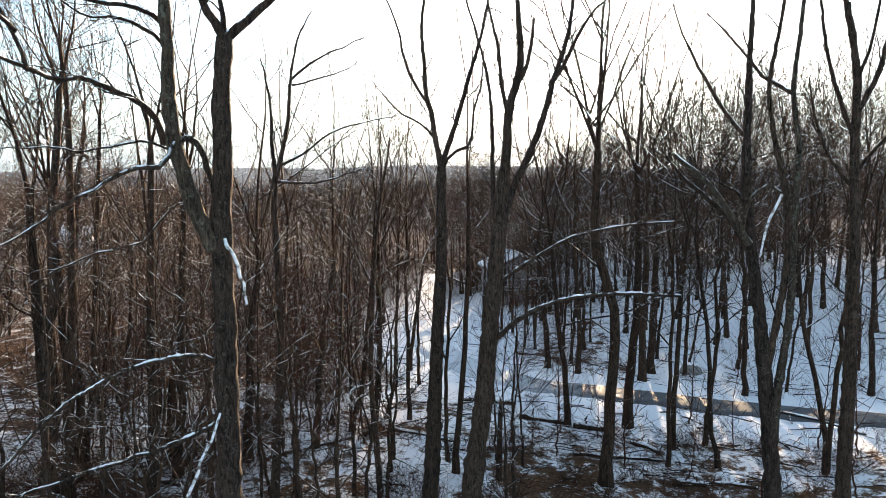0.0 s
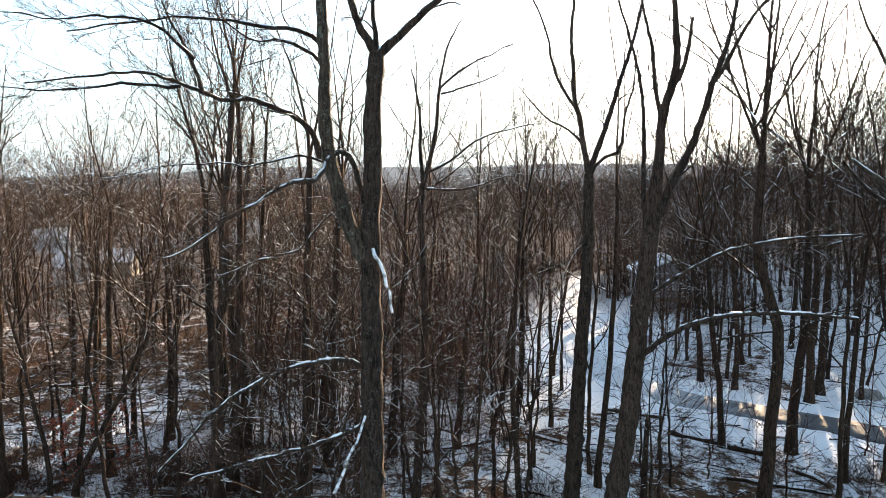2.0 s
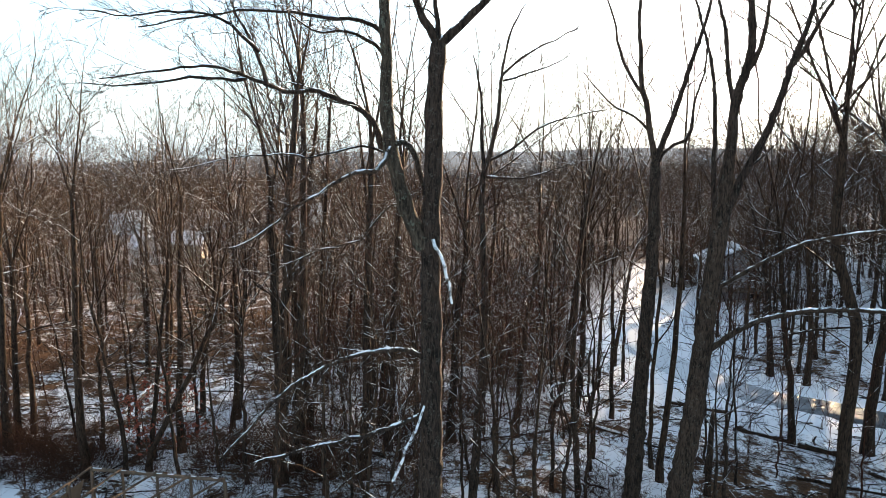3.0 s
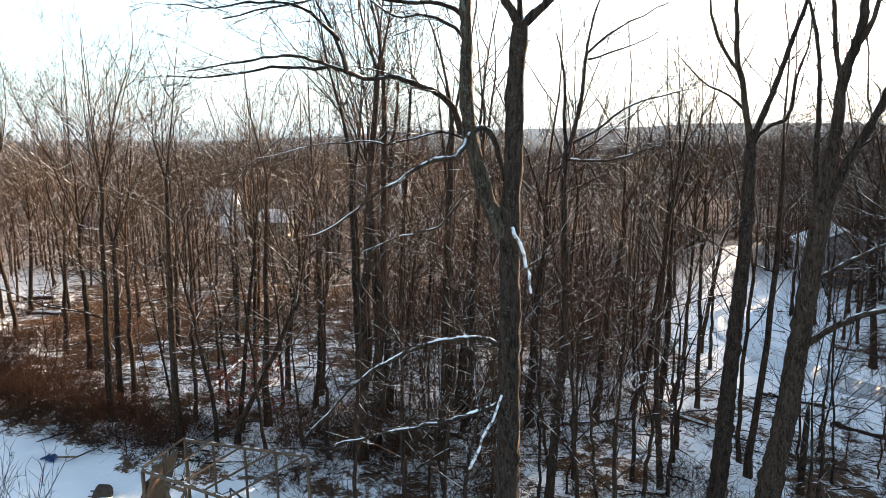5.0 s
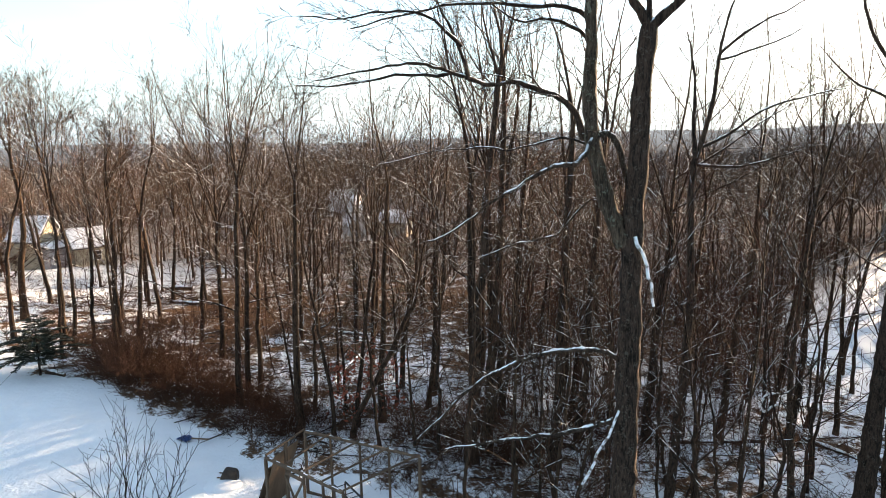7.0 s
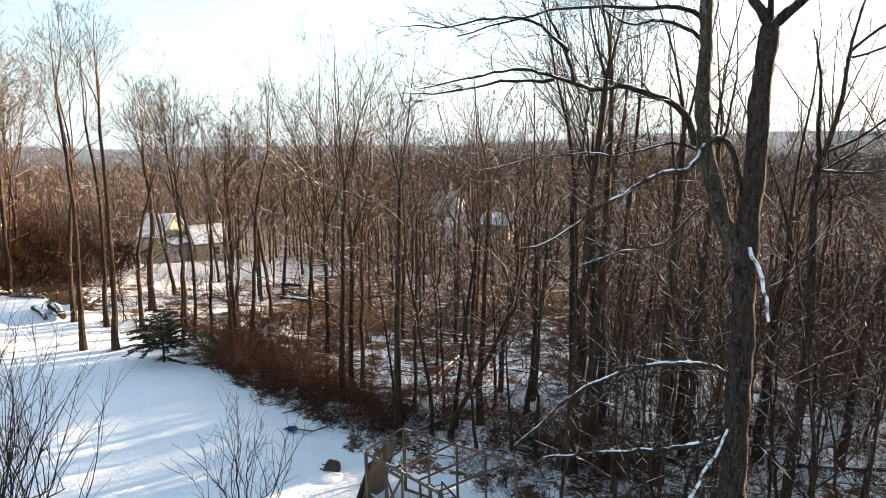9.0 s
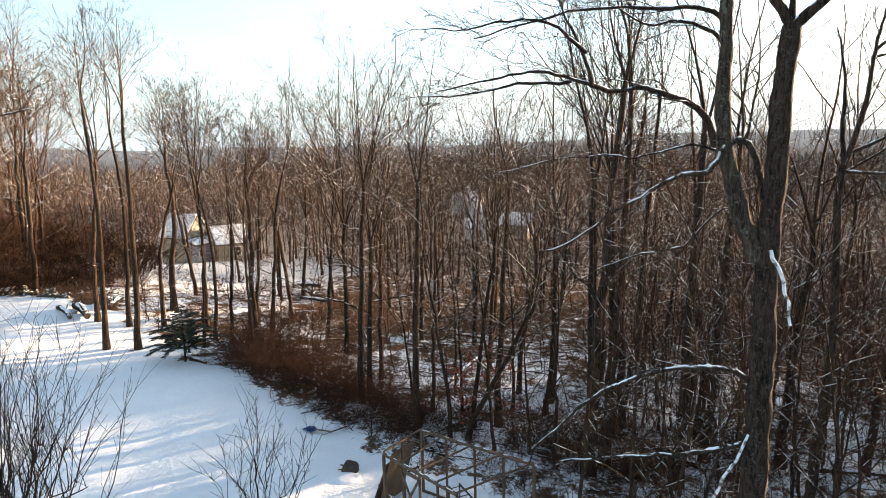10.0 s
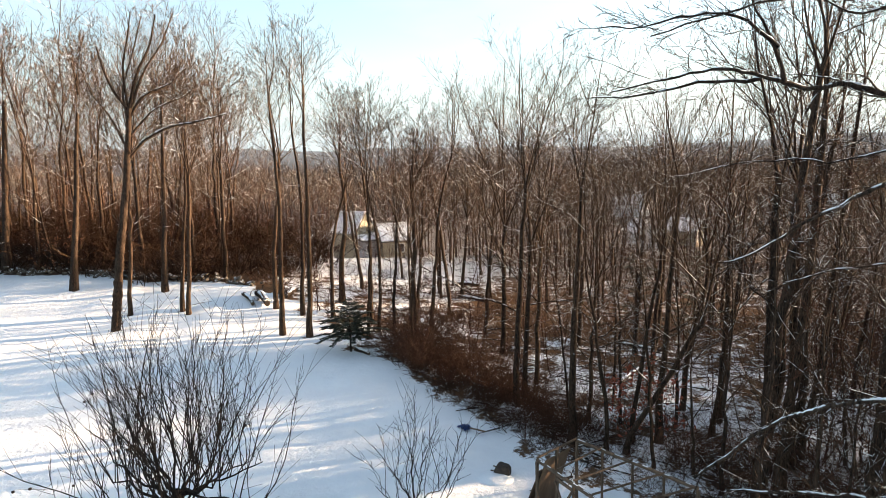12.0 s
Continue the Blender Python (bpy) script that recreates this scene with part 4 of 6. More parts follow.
N_TREE.append(wood_tree(12.87, 40.87, 0.25, 21, [(3.7, 0.01, -0.0), (7.9, 0.11, -0.03)], 20))
N_TREE.append(wood_tree(17.93, 37.80, 0.16, 19, [(3.6, -0.1, 0.05), (7.9, -0.27, 0.13)], 21))
N_TREE.append(wood_tree(25.20, 37.54, 0.17, 19, [(4.1, -0.16, 0.1), (7.7, -0.18, 0.12)], 22))
N_TREE.append(wood_tree(22.09, 49.90, 0.18, 19, [(2.8, -0.25, 0.11), (7.1, -0.51, 0.22)], 23))
N_TREE.append(wood_tree(9.21, 42.49, 0.18, 21, [(3.4, 0.05, -0.01), (7.4, -0.25, 0.05)], 24))
N_TREE.append(wood_tree(12.39, 29.67, 0.11, 16, [(2.5, 0.17, -0.07), (5.7, 0.36, -0.15), (8.5, 0.35, -0.15)], 25))
N_TREE.append(wood_tree(11.89, 26.93, 0.11, 19, [(1.2, -0.23, 0.1), (5.1, -0.51, 0.21)], 26))
N_TREE.append(wood_tree(-1.34, 32.08, 0.12, 18, [(3.8, -0.03, -0.0), (8.2, -0.03, -0.0)], 27))
N_TREE.append(wood_tree(0.78, 25.14, 0.13, 18, [(4.1, 0.28, -0.01), (8.5, 0.49, -0.02), (11.5, 0.52, -0.02)], 28))
N_TREE.append(wood_tree(0.49, 26.40, 0.09, 16, [(2.5, -0.09, 0.0), (5.8, 0.08, -0.0)], 29))
N_TREE.append(wood_tree(-12.18, 20.12, 0.23, 18, [(4.0, 0.17, 0.1), (8.8, 0.49, 0.28), (13.6, 0.95, 0.53)], 30, NEAR, 5))
N_TREE.append(wood_tree(-12.22, 21.25, 0.21, 18, [(3.7, 0.22, 0.12), (8.8, 0.56, 0.31), (12.9, 0.68, 0.36)], 31, NEAR, 5))
N_TREE.append(wood_tree(-9.54, 21.45, 0.22, 17, [(3.7, 0.19, 0.08), (8.8, 0.4, 0.17), (12.0, 0.52, 0.22)], 32, NEAR, 5))
N_TREE.append(wood_tree(-9.87, 24.56, 0.19, 18, [(2.9, 0.31, 0.12), (7.2, 0.46, 0.17), (11.4, 0.81, 0.3)], 33, NEAR, 5))
N_TREE.append(wood_tree(-13.66, 25.02, 0.16, 17, [(2.6, 0.38, 0.2), (8.1, 0.79, 0.41), (13.4, 1.19, 0.6)], 34, NEAR, 5))
N_TREE.append(wood_tree(-7.70, 26.34, 0.20, 17, [(2.5, 0.17, 0.05), (5.8, 0.36, 0.1), (8.7, 0.71, 0.19)], 35, NEAR, 5))
N_TREE.append(wood_tree(-7.31, 29.55, 0.15, 17, [(1.6, 0.3, 0.07), (6.3, 0.61, 0.14), (9.8, 0.87, 0.2)], 36, NEAR, 5))
N_TREE.append(wood_tree(-5.24, 27.94, 0.17, 16, [(1.0, 0.1, 0.02), (5.5, 0.54, 0.09), (8.6, 1.07, 0.17)], 37, NEAR, 5))
N_TREE.append(wood_tree(-3.96, 30.16, 0.15, 15, [(1.4, 0.4, 0.05), (5.1, 0.92, 0.1), (8.5, 1.2, 0.13)], 38, NEAR, 5))
N_TREE.append(wood_tree(-2.93, 30.27, 0.18, 16, [(1.4, 0.2, 0.02), (5.1, 0.35, 0.03), (8.5, 0.4, 0.03)], 39, NEAR, 5))
N_TREE.append(wood_tree(-2.49, 32.32, 0.11, 15, [(0.8, 0.25, 0.02), (4.8, 0.58, 0.04), (8.5, 0.77, 0.05)], 40, NEAR, 5))
N_TREE.append(wood_tree(-11.26, 31.51, 0.13, 16, [(0.9, 0.19, 0.07), (6.5, 0.42, 0.14)], 41, NEAR, 5))
N_TREE.append(wood_tree(-15.17, 32.08, 0.12, 16, [(6.2, 0.52, 0.24)], 42, NEAR, 5))
N_TREE.append(wood_tree(-4.97, 31.03, 0.13, 15, [(1.1, 0.23, 0.04), (6.6, 0.62, 0.09)], 43, NEAR, 5))
N_TREE.append(wood_tree(-13.93, 22.81, 0.19, 14.5, [(1.1, 0.23, 0.14), (7.5, 0.6, 0.35), (10.4, 0.79, 0.46)], 44, NEAR, 5))
N_TREE.append(wood_tree(-13.83, 24.03, 0.19, 14.5, [(0.8, 0.24, 0.14), (7.4, 0.61, 0.34), (10.4, 0.9, 0.5)], 45, NEAR, 5))
N_TREE.append(wood_tree(-11.18, 25.37, 0.21, 14.5, [(1.0, 0.16, 0.07), (7.6, 0.32, 0.14)], 46, NEAR, 5))
N_TREE.append(wood_tree(-10.93, 26.56, 0.19, 13.5, [(7.5, 0.81, 0.32), (10.7, 0.91, 0.36)], 47, NEAR, 5))
N_TREE.append(wood_tree(-14.90, 29.14, 0.14, 12.5, [(6.9, 0.65, 0.32)], 48, NEAR, 5))
N_TREE.append(wood_tree(-17.10, 21.10, 0.15, 13.5, [(3.6, 0.11, 0.09), (7.4, 0.26, 0.2), (9.9, 0.45, 0.36)], 49, NEAR, 5))
N_TREE.append(wood_tree(-17.60, 20.15, 0.10, 12.5, [(3.7, 0.27, 0.23), (7.5, 0.72, 0.6)], 50, NEAR, 5))
N_TREE.append(wood_tree(-18.77, 24.67, 0.13, 12.5, [(3.5, 0.3, 0.22), (6.9, 0.71, 0.52)], 51, NEAR, 5))
N_TREE.append(wood_tree(-16.42, 23.56, 0.12, 12.5, [(3.0, 0.32, 0.22), (7.2, 0.72, 0.48)], 52, NEAR, 5))
N_TREE.append(wood_tree(-22.25, 26.84, 0.13, 12.5, [(2.8, 0.18, 0.14), (6.6, 0.4, 0.32)], 53, NEAR, 5))
N_TREE.append(wood_tree(-26.49, 30.41, 0.15, 12.5, [(3.9, 0.19, 0.16), (7.2, 0.26, 0.22)], 54, NEAR, 5))
N_TREE.append(wood_tree(-18.99, 18.20, 0.16, 13.5, [(3.3, 0.04, 0.04), (6.8, 0.13, 0.14), (10.0, 0.25, 0.26)], 55))
N_TREE.append(wood_tree(-17.62, 18.78, 0.09, 11.5, [(2.6, -0.13, -0.12), (4.3, -0.31, -0.3), (6.1, -0.5, -0.49)], 56))
N_TREE.append(wood_tree(-26.70, 30.73, 0.15, 12.5, [(3.4, 0.02, 0.02), (7.3, 0.04, 0.03)], 57))
N_TREE.append(wood_tree(-20.76, 24.87, 0.13, 12.5, [(2.7, 0.13, 0.11), (6.7, 0.31, 0.26)], 58))
N_TREE.append(wood_tree(-20.26, 20.48, 0.09, 11.5, [(3.0, 0.07, 0.07), (5.9, 0.16, 0.16)], 59))
N_TREE.append(wood_tree(-23.07, 18.74, 0.16, 14.5, [(3.5, 0.07, 0.08), (6.8, 0.19, 0.23), (9.7, 0.31, 0.38)], 60))
N_TREE.append(wood_tree(-23.82, 19.82, 0.14, 14.5, [(3.8, 0.1, 0.12), (7.2, 0.23, 0.27)], 61))
N_TREE.append(wood_tree(-24.14, 20.89, 0.13, 13.5, [(3.6, 0.04, 0.05), (7.1, 0.14, 0.16)], 62))
N_TREE.append(wood_tree(-29.83, 23.31, 0.16, 14.5, [(4.0, 0.04, 0.06), (7.1, 0.1, 0.13)], 63))
N_TREE.append(wood_tree(-33.27, 24.64, 0.14, 13.5, [(3.3, 0.13, 0.17), (6.7, 0.29, 0.39)], 64))
N_TREE.append(wood_tree(-45.31, 31.19, 0.18, 12.5, [(3.3, 0.15, 0.22), (6.5, 0.31, 0.44)], 65))
N_TREE.append(wood_tree(-17.07, 19.16, 0.12, 11.5, [(1.9, 0.6, 0.52), (3.4, 1.28, 1.07), (4.8, 1.76, 1.44)], 66))
N_TREE.append(wood_tree(-13.60, 22.62, 0.24, 17, [(2.7, 0.04, 0.03), (6.5, 0.02, 0.01), (10.2, 0.06, 0.03)], 67))
N_TREE.append(wood_tree(-13.35, 23.92, 0.18, 17, [(2.6, -0.07, -0.04), (6.4, -0.08, -0.04), (10.3, -0.12, -0.07)], 68))
N_TREE.append(wood_tree(-17.22, 25.05, 0.15, 16, [(2.6, 0.14, 0.1), (6.4, 0.18, 0.12)], 69))
N_TREE.append(wood_tree(-38.18, 13.41, 0.17, 17, [(4.8, 0.06, 0.17), (8.7, 0.06, 0.17), (12.8, -0.0, -0.01)], 70))
N_TREE.append(wood_tree(-36.95, 14.60, 0.18, 17, [(4.9, 0.08, 0.21), (8.7, 0.1, 0.25), (12.8, 0.11, 0.27)], 71))
N_TREE.append(wood_tree(-42.00, 16.19, 0.15, 17, [(4.0, 0.06, 0.16), (8.4, 0.08, 0.21), (11.9, -0.03, -0.08)], 72))
N_TREE.append(wood_tree(-44.44, 20.15, 0.24, 13.5, [(3.4, 0.04, 0.09), (5.4, 0.18, 0.4), (10.1, 0.09, 0.2)], 73))
N_TREE.append(wood_tree(-40.67, 17.76, 0.15, 11.5, [(2.2, -0.01, -0.02), (5.2, 0.08, 0.19), (8.4, 0.45, 1.01)], 74))
N_TREE.append(wood_tree(-38.02, 19.20, 0.14, 13.5, [(3.3, 0.04, 0.08), (6.2, 0.05, 0.1), (9.7, -0.11, -0.21)], 75))
N_TREE.append(wood_tree(-36.26, 18.75, 0.13, 12.5, [(3.0, 0.09, 0.18), (5.7, 0.06, 0.11), (8.8, -0.15, -0.3)], 76))
N_TREE.append(wood_tree(-34.82, 20.21, 0.20, 12.5, [(3.9, 0.12, 0.22), (7.2, 0.17, 0.3), (8.5, 0.13, 0.23)], 77))
N_TREE.append(wood_tree(-34.37, 21.33, 0.15, 13.5, [(3.9, 0.19, 0.31), (8.3, 0.42, 0.66), (10.9, 0.82, 1.28)], 78))
N_TREE.append(wood_tree(-40.89, 24.35, 0.14, 12.5, [(3.7, 0.15, 0.25), (7.7, 0.31, 0.51)], 79))
N_TREE.append(wood_tree(-35.08, 19.19, 0.12, 11.5, [(3.2, 0.06, 0.12), (6.5, 0.16, 0.3)], 80))
N_TREE.append(wood_tree(-35.1, 17.5, 0.10, 13.5, [(4.1, 0.09, 0.18), (7.6, 0.12, 0.25)], 81))
N_TREE.append(wood_tree(-55.91, 4.09, 0.25, 18, [(3.5, 0.03, 0.42), (8.8, 0.07, 0.93), (14.0, 0.12, 1.51)], 82))
N_TREE.append(wood_tree(-45.47, 9.74, 0.15, 16, [(3.9, 0.07, 0.34), (8.2, 0.13, 0.59)], 83))
N_TREE.append(wood_tree(-46.35, 9.58, 0.14, 15, [(3.8, 0.06, 0.3), (8.1, 0.16, 0.76), (12.1, 0.17, 0.81)], 84))
N_TREE.append(wood_tree(-52.22, 9.68, 0.22, 18, [(3.6, 0.04, 0.22), (8.8, 0.1, 0.52), (12.8, 0.13, 0.7)], 85))
N_TREE.append(wood_tree(-66.22, 0.13, 0.33, 19, [(3.9, -0.0, 0.34), (8.5, 0.0, 0.67), (15.2, 0.01, 1.23)], 86))
N_TREE.append(wood_tree(-47.27, 6.53, 0.14, 16, [(2.9, 0.04, 0.26), (6.5, 0.07, 0.52)], 87))
N_TREE.append(wood_tree(-43.80, 15.01, 0.17, 16, [(4.0, 0.04, 0.11), (8.1, 0.2, 0.57)], 88))


# ---- the rest of the wood: a few grown trees, copied over the slope ----
def taken(x, y):
    """Ground kept free of trees: lawn, road, clearings and the flight path."""
    if lawn_mask(x, y) > 0.05 or in_road(x, y) < 3.2 or math.hypot(x, y) < 30:
        return True
    if abs(x - 0.8) < 4.6 and 44 < y < 80:
        return True
    if -112 < x < -58 and 24 < y < 58 and (x + 112) * 0.35 < (y - 24) + 6:
        return random.Random(int(x * 7 + y * 31)).random() < 0.5
    if 63.5 < math.degrees(math.atan2(-x, y)) < 68.5 and math.hypot(x, y) > 44 and random.Random(int(x * 13 + y * 7)).random() < 0.75:
        return True
    if 39.5 < math.degrees(math.atan2(-x, y)) < 42.0 and math.hypot(x, y) > 60 and random.Random(int(x * 17 + y * 5)).random() < 0.8:
        return True
    if math.hypot(x - 9, y - 74) < 5 or math.hypot(x + 99, y - 48) < 9:
        return True
    return False


def scaled(v, a, s, at):
    return np.stack([v[:, 0] * math.cos(a) - v[:, 1] * math.sin(a), v[:, 0] * math.sin(a) + v[:, 1] * math.cos(a), v[:, 2]], -1) * s + np.array(at)


MODELS = []
for k in range(12):
    rng = random.Random(500 + k)
    thick, fine = grow_tree(rng, [], rng.uniform(0.09, 0.18), rng.uniform(11.5, 15.8), MIDDLE, None, None, 9, (6, 11))
    MODELS.append((thick, fine, thick.mesh("trunk", M_BARK), fine.mesh("crown", M_TWIG if k % 3 else M_TWIG_RED)))
FLAT = []
for k in range(12):
    rng = random.Random(500 + k)
    thick, fine = grow_tree(rng, [], rng.uniform(0.09, 0.18), rng.uniform(11.5, 15.8), dict(MIDDLE, pts=(2, 2, 3), tip=0.0075, many=(0, 5, 5)), None, None, 9, (3, 6))
    FLAT.append((thick.arrays(), fine.arrays()))
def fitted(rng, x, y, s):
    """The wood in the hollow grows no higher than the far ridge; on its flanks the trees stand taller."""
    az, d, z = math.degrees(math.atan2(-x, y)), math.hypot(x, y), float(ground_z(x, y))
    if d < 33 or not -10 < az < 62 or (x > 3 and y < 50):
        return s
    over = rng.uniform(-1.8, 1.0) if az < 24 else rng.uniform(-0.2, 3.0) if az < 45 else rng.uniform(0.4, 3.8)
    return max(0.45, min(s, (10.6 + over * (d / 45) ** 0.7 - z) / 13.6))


SPOTS = [(o.location.x, o.location.y) for o in N_TREE]


def scatter():
    rng = random.Random(77)
    spots = []
    for _ in range(9000):
        if len(spots) >= 400:
            break
        az = radians(rng.uniform(-40, 96))
        d = math.sqrt(rng.uniform(30**2, 118**2))
        x, y = -math.sin(az) * d, math.cos(az) * d
        if taken(x, y) or any((x - a) ** 2 + (y - b) ** 2 < 2.2 for a, b in SPOTS) or (d < 36 and not -12 < math.degrees(az) < 16):
            continue
        SPOTS.append((x, y))
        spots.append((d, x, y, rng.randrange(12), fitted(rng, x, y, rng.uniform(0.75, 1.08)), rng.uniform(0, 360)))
    # trees at the end of the clearing and before the grey house
    for x0, x1, y0, y1, count in ((-12, 24, 80, 124, 74), (2, 13, 50, 66, 18), (-14, 2, 40, 100, 30), (-80, -50, 42, 78, 46)):
        for _ in range(count):
            x, y = rng.uniform(x0, x1), rng.uniform(y0, y1)
            if math.hypot(x - 9, y - 74) > 5 and in_road(x, y) > 3 and not (abs(x - 0.8) < 4.5 and 42 < y < 80):
                SPOTS.append((x, y))
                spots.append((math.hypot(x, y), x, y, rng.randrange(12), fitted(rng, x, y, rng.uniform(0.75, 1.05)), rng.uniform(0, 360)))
    # tall woods along the bank above the road, rising towards the east
    most = len(spots) + 125
    for _ in range(4000):
        if len(spots) >= most:
            break
        az, d = rng.uniform(3, 40), math.sqrt(rng.uniform(52**2, 118**2))
        x, y = math.sin(radians(az)) * d, math.cos(radians(az)) * d
        if in_road(x, y) < 4 or math.hypot(x - 9, y - 74) < 5 or any((x - a) ** 2 + (y - b) ** 2 < 2.6 for a, b in SPOTS):
            continue
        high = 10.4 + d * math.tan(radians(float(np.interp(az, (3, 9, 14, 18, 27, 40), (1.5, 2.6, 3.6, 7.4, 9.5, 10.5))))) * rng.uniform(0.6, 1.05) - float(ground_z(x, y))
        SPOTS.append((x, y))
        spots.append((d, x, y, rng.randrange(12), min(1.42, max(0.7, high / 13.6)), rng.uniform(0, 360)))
    # a denser, taller stand behind the stone wall
    most = len(spots) + 72
    for _ in range(3000):
        if len(spots) >= most:
            break
        az, d = radians(rng.uniform(73, 98)), rng.uniform(56, 112)
        x, y = -math.sin(az) * d, math.cos(az) * d
        if lawn_mask(x, y) > 0.02 or any((x - a) ** 2 + (y - b) ** 2 < 3.0 for a, b in SPOTS) or (abs(x + 96) < 14 and abs(y - 40) < 14):
            continue
        SPOTS.append((x, y))
        spots.append((d, x, y, rng.randrange(12), rng.uniform(1.2, 1.7), rng.uniform(0, 360)))
    spots.sort()
    # the nearer ones are trees of their own, those behind them one mass
    for d, x, y, k, s, a in spots[:160]:
        root = tagged(new("tree"), "thin bare tree in the snowy woods behind larger trunks", "tree", "trees of the wood")
        root.matrix_basis = pose(x, y, float(ground_z(x, y)), rng.gauss(0, 2), rng.gauss(0, 2), a) @ Matrix.Diagonal((s, s, s, 1))
        for nm, me in (("trunk", MODELS[k][2]), ("crown", MODELS[k][3])):
            c = new(nm, me)
            c.parent = root
    for which, name, mat in ((0, "wood_trunks", M_BARK), (1, "wood_crowns", M_TWIG)):
        vs, fs, base = [], [], 0
        for d, x, y, k, s, a in spots[160:]:
            v, f = FLAT[k][which]
            vs.append(scaled(v, radians(a), s, (x, y, float(ground_z(x, y)))))
            fs.append(f + base)
            base += len(v)
        me = quads(name, np.concatenate(vs), np.concatenate(fs), mat)
        tagged(new(name, me), "stand of bare trees deeper in the woods", "woods", "", "stuff")


scatter()


def poles():
    """Slim young trees that stand close together between the large ones near the flight path."""
    rng = random.Random(52)
    made = 0
    while made < 46:
        az, d = radians(rng.uniform(-8, 50)), rng.uniform(16.5, 31)
        x, y = -math.sin(az) * d, math.cos(az) * d
        if taken_near(x, y) or -5 < math.degrees(az) < 3 or any((x - a) ** 2 + (y - b) ** 2 < 1.4 for a, b in SPOTS):
            continue
        SPOTS.append((x, y))
        made += 1
        thick, fine = grow_tree(rng, [], rng.uniform(0.045, 0.085), rng.uniform(7.5, 12.0), dict(MIDDLE, tip=0.005, many=(0, 4, 5)), 1, None, 6, (6, 10))
        root = make_tree(thick, fine, M_BARK, M_TWIG_RED if made % 2 else M_TWIG, "slim dark sapling with fine reddish twigs among the trunks")
        root.matrix_basis = pose(x, y, float(ground_z(x, y)), rng.gauss(0, 3.5), rng.gauss(0, 3.5), rng.uniform(0, 360))


def taken_near(x, y):
    return lawn_mask(x, y) > 0.02 or (x < -9 and y < 18.5) or in_road(x, y) < 3.5


poles()


def far_woods():
    """Woods past the clearing and on the far slopes, as one mass of small bare trees."""
    shapes = []
    for k in range(5):
        rng = random.Random(900 + k)
        thick, fine = grow_tree(rng, [], 0.15, 13.5, DISTANT, 2, 5.0, 5, (0, 1))
        for key, val in fine.groups.items():
            thick.groups[key] = thick.groups.get(key, []) + val
        shapes.append(thick.arrays())
    rng = random.Random(31)
    vs, fs, base = [], [], 0
    for k in range(520):
        az = radians(rng.uniform(-42, 98) if k % 3 else rng.uniform(30, 80))
        d = math.sqrt(rng.uniform(112**2, 300**2)) if k < 400 else rng.uniform(260, 420)
        x, y = -math.sin(az) * d, math.cos(az) * d
        if (abs(x + 96) < 18 and abs(y - 42) < 18) or (39.2 < math.degrees(az) < 42.4 and d < 262):
            continue
        v, f = shapes[rng.randrange(5)]
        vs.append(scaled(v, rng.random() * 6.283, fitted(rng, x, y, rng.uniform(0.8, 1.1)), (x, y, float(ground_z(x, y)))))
        fs.append(f + base)
        base += len(v)
    me = quads("far_woods", np.concatenate(vs), np.concatenate(fs), M_TWIG_BEYOND)
    return tagged(new("far_woods", me), "bare grey-brown woods on the slopes beyond", "woods", "", "stuff")


far_woods()


def hill_woods():
    """The woods that cover the far hillsides, too far off to tell one tree from the next."""
    rng = np.random.default_rng(8)
    n, m = 4200, 9
    az = np.radians(rng.uniform(-42, 98, n))
    d = 260 + 620 * rng.random(n) ** 1.4
    x, y = -np.sin(az) * d, np.cos(az) * d
    z = ground_z(x, y)
    foot = np.stack([x, y, z], -1)
    # every tree: a stem and upswept boughs, as tapering blades
    a = rng.uniform(0, 6.283, (n, m))
    s = rng.uniform(0.15, 0.6, (n, m))
    high = rng.uniform(11, 16, n)[:, None]
    spread = rng.uniform(0.6, 3.6, (n, m))
    base = foot[:, None, :] + np.stack([0 * a, 0 * a, s * high], -1)
    tip = base + np.stack([np.cos(a) * spread, np.sin(a) * spread, (1 - s) * high * rng.uniform(0.5, 1.0, (n, m))], -1)
    base[:, 0], tip[:, 0] = foot, foot + np.stack([0 * x, 0 * x, high[:, 0] * 0.8], -1)
    w = np.stack([np.cos(a + 1.57), np.sin(a + 1.57), 0 * a], -1) * np.where(np.arange(m) == 0, 0.22, 0.16)[None, :, None] * (1 + d / 900)[:, None, None]
    v = np.stack([base - w, base + w, tip + w * 0.35, tip - w * 0.35], 2).reshape(-1, 3)
    f = np.arange(len(v)).reshape(-1, 4)
    me = quads("hill_woods", v, f, M_TWIG_HAZED, False)
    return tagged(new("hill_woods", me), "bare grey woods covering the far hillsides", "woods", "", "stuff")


hill_woods()


# ---- wooden frame beside the lawn ----
def bar(name, parent, a, b, w, h, mat=None, label=""):
    return part(name, beam(bmesh.new(), a, b, w, h), mat or M_LUMBER, parent, label)


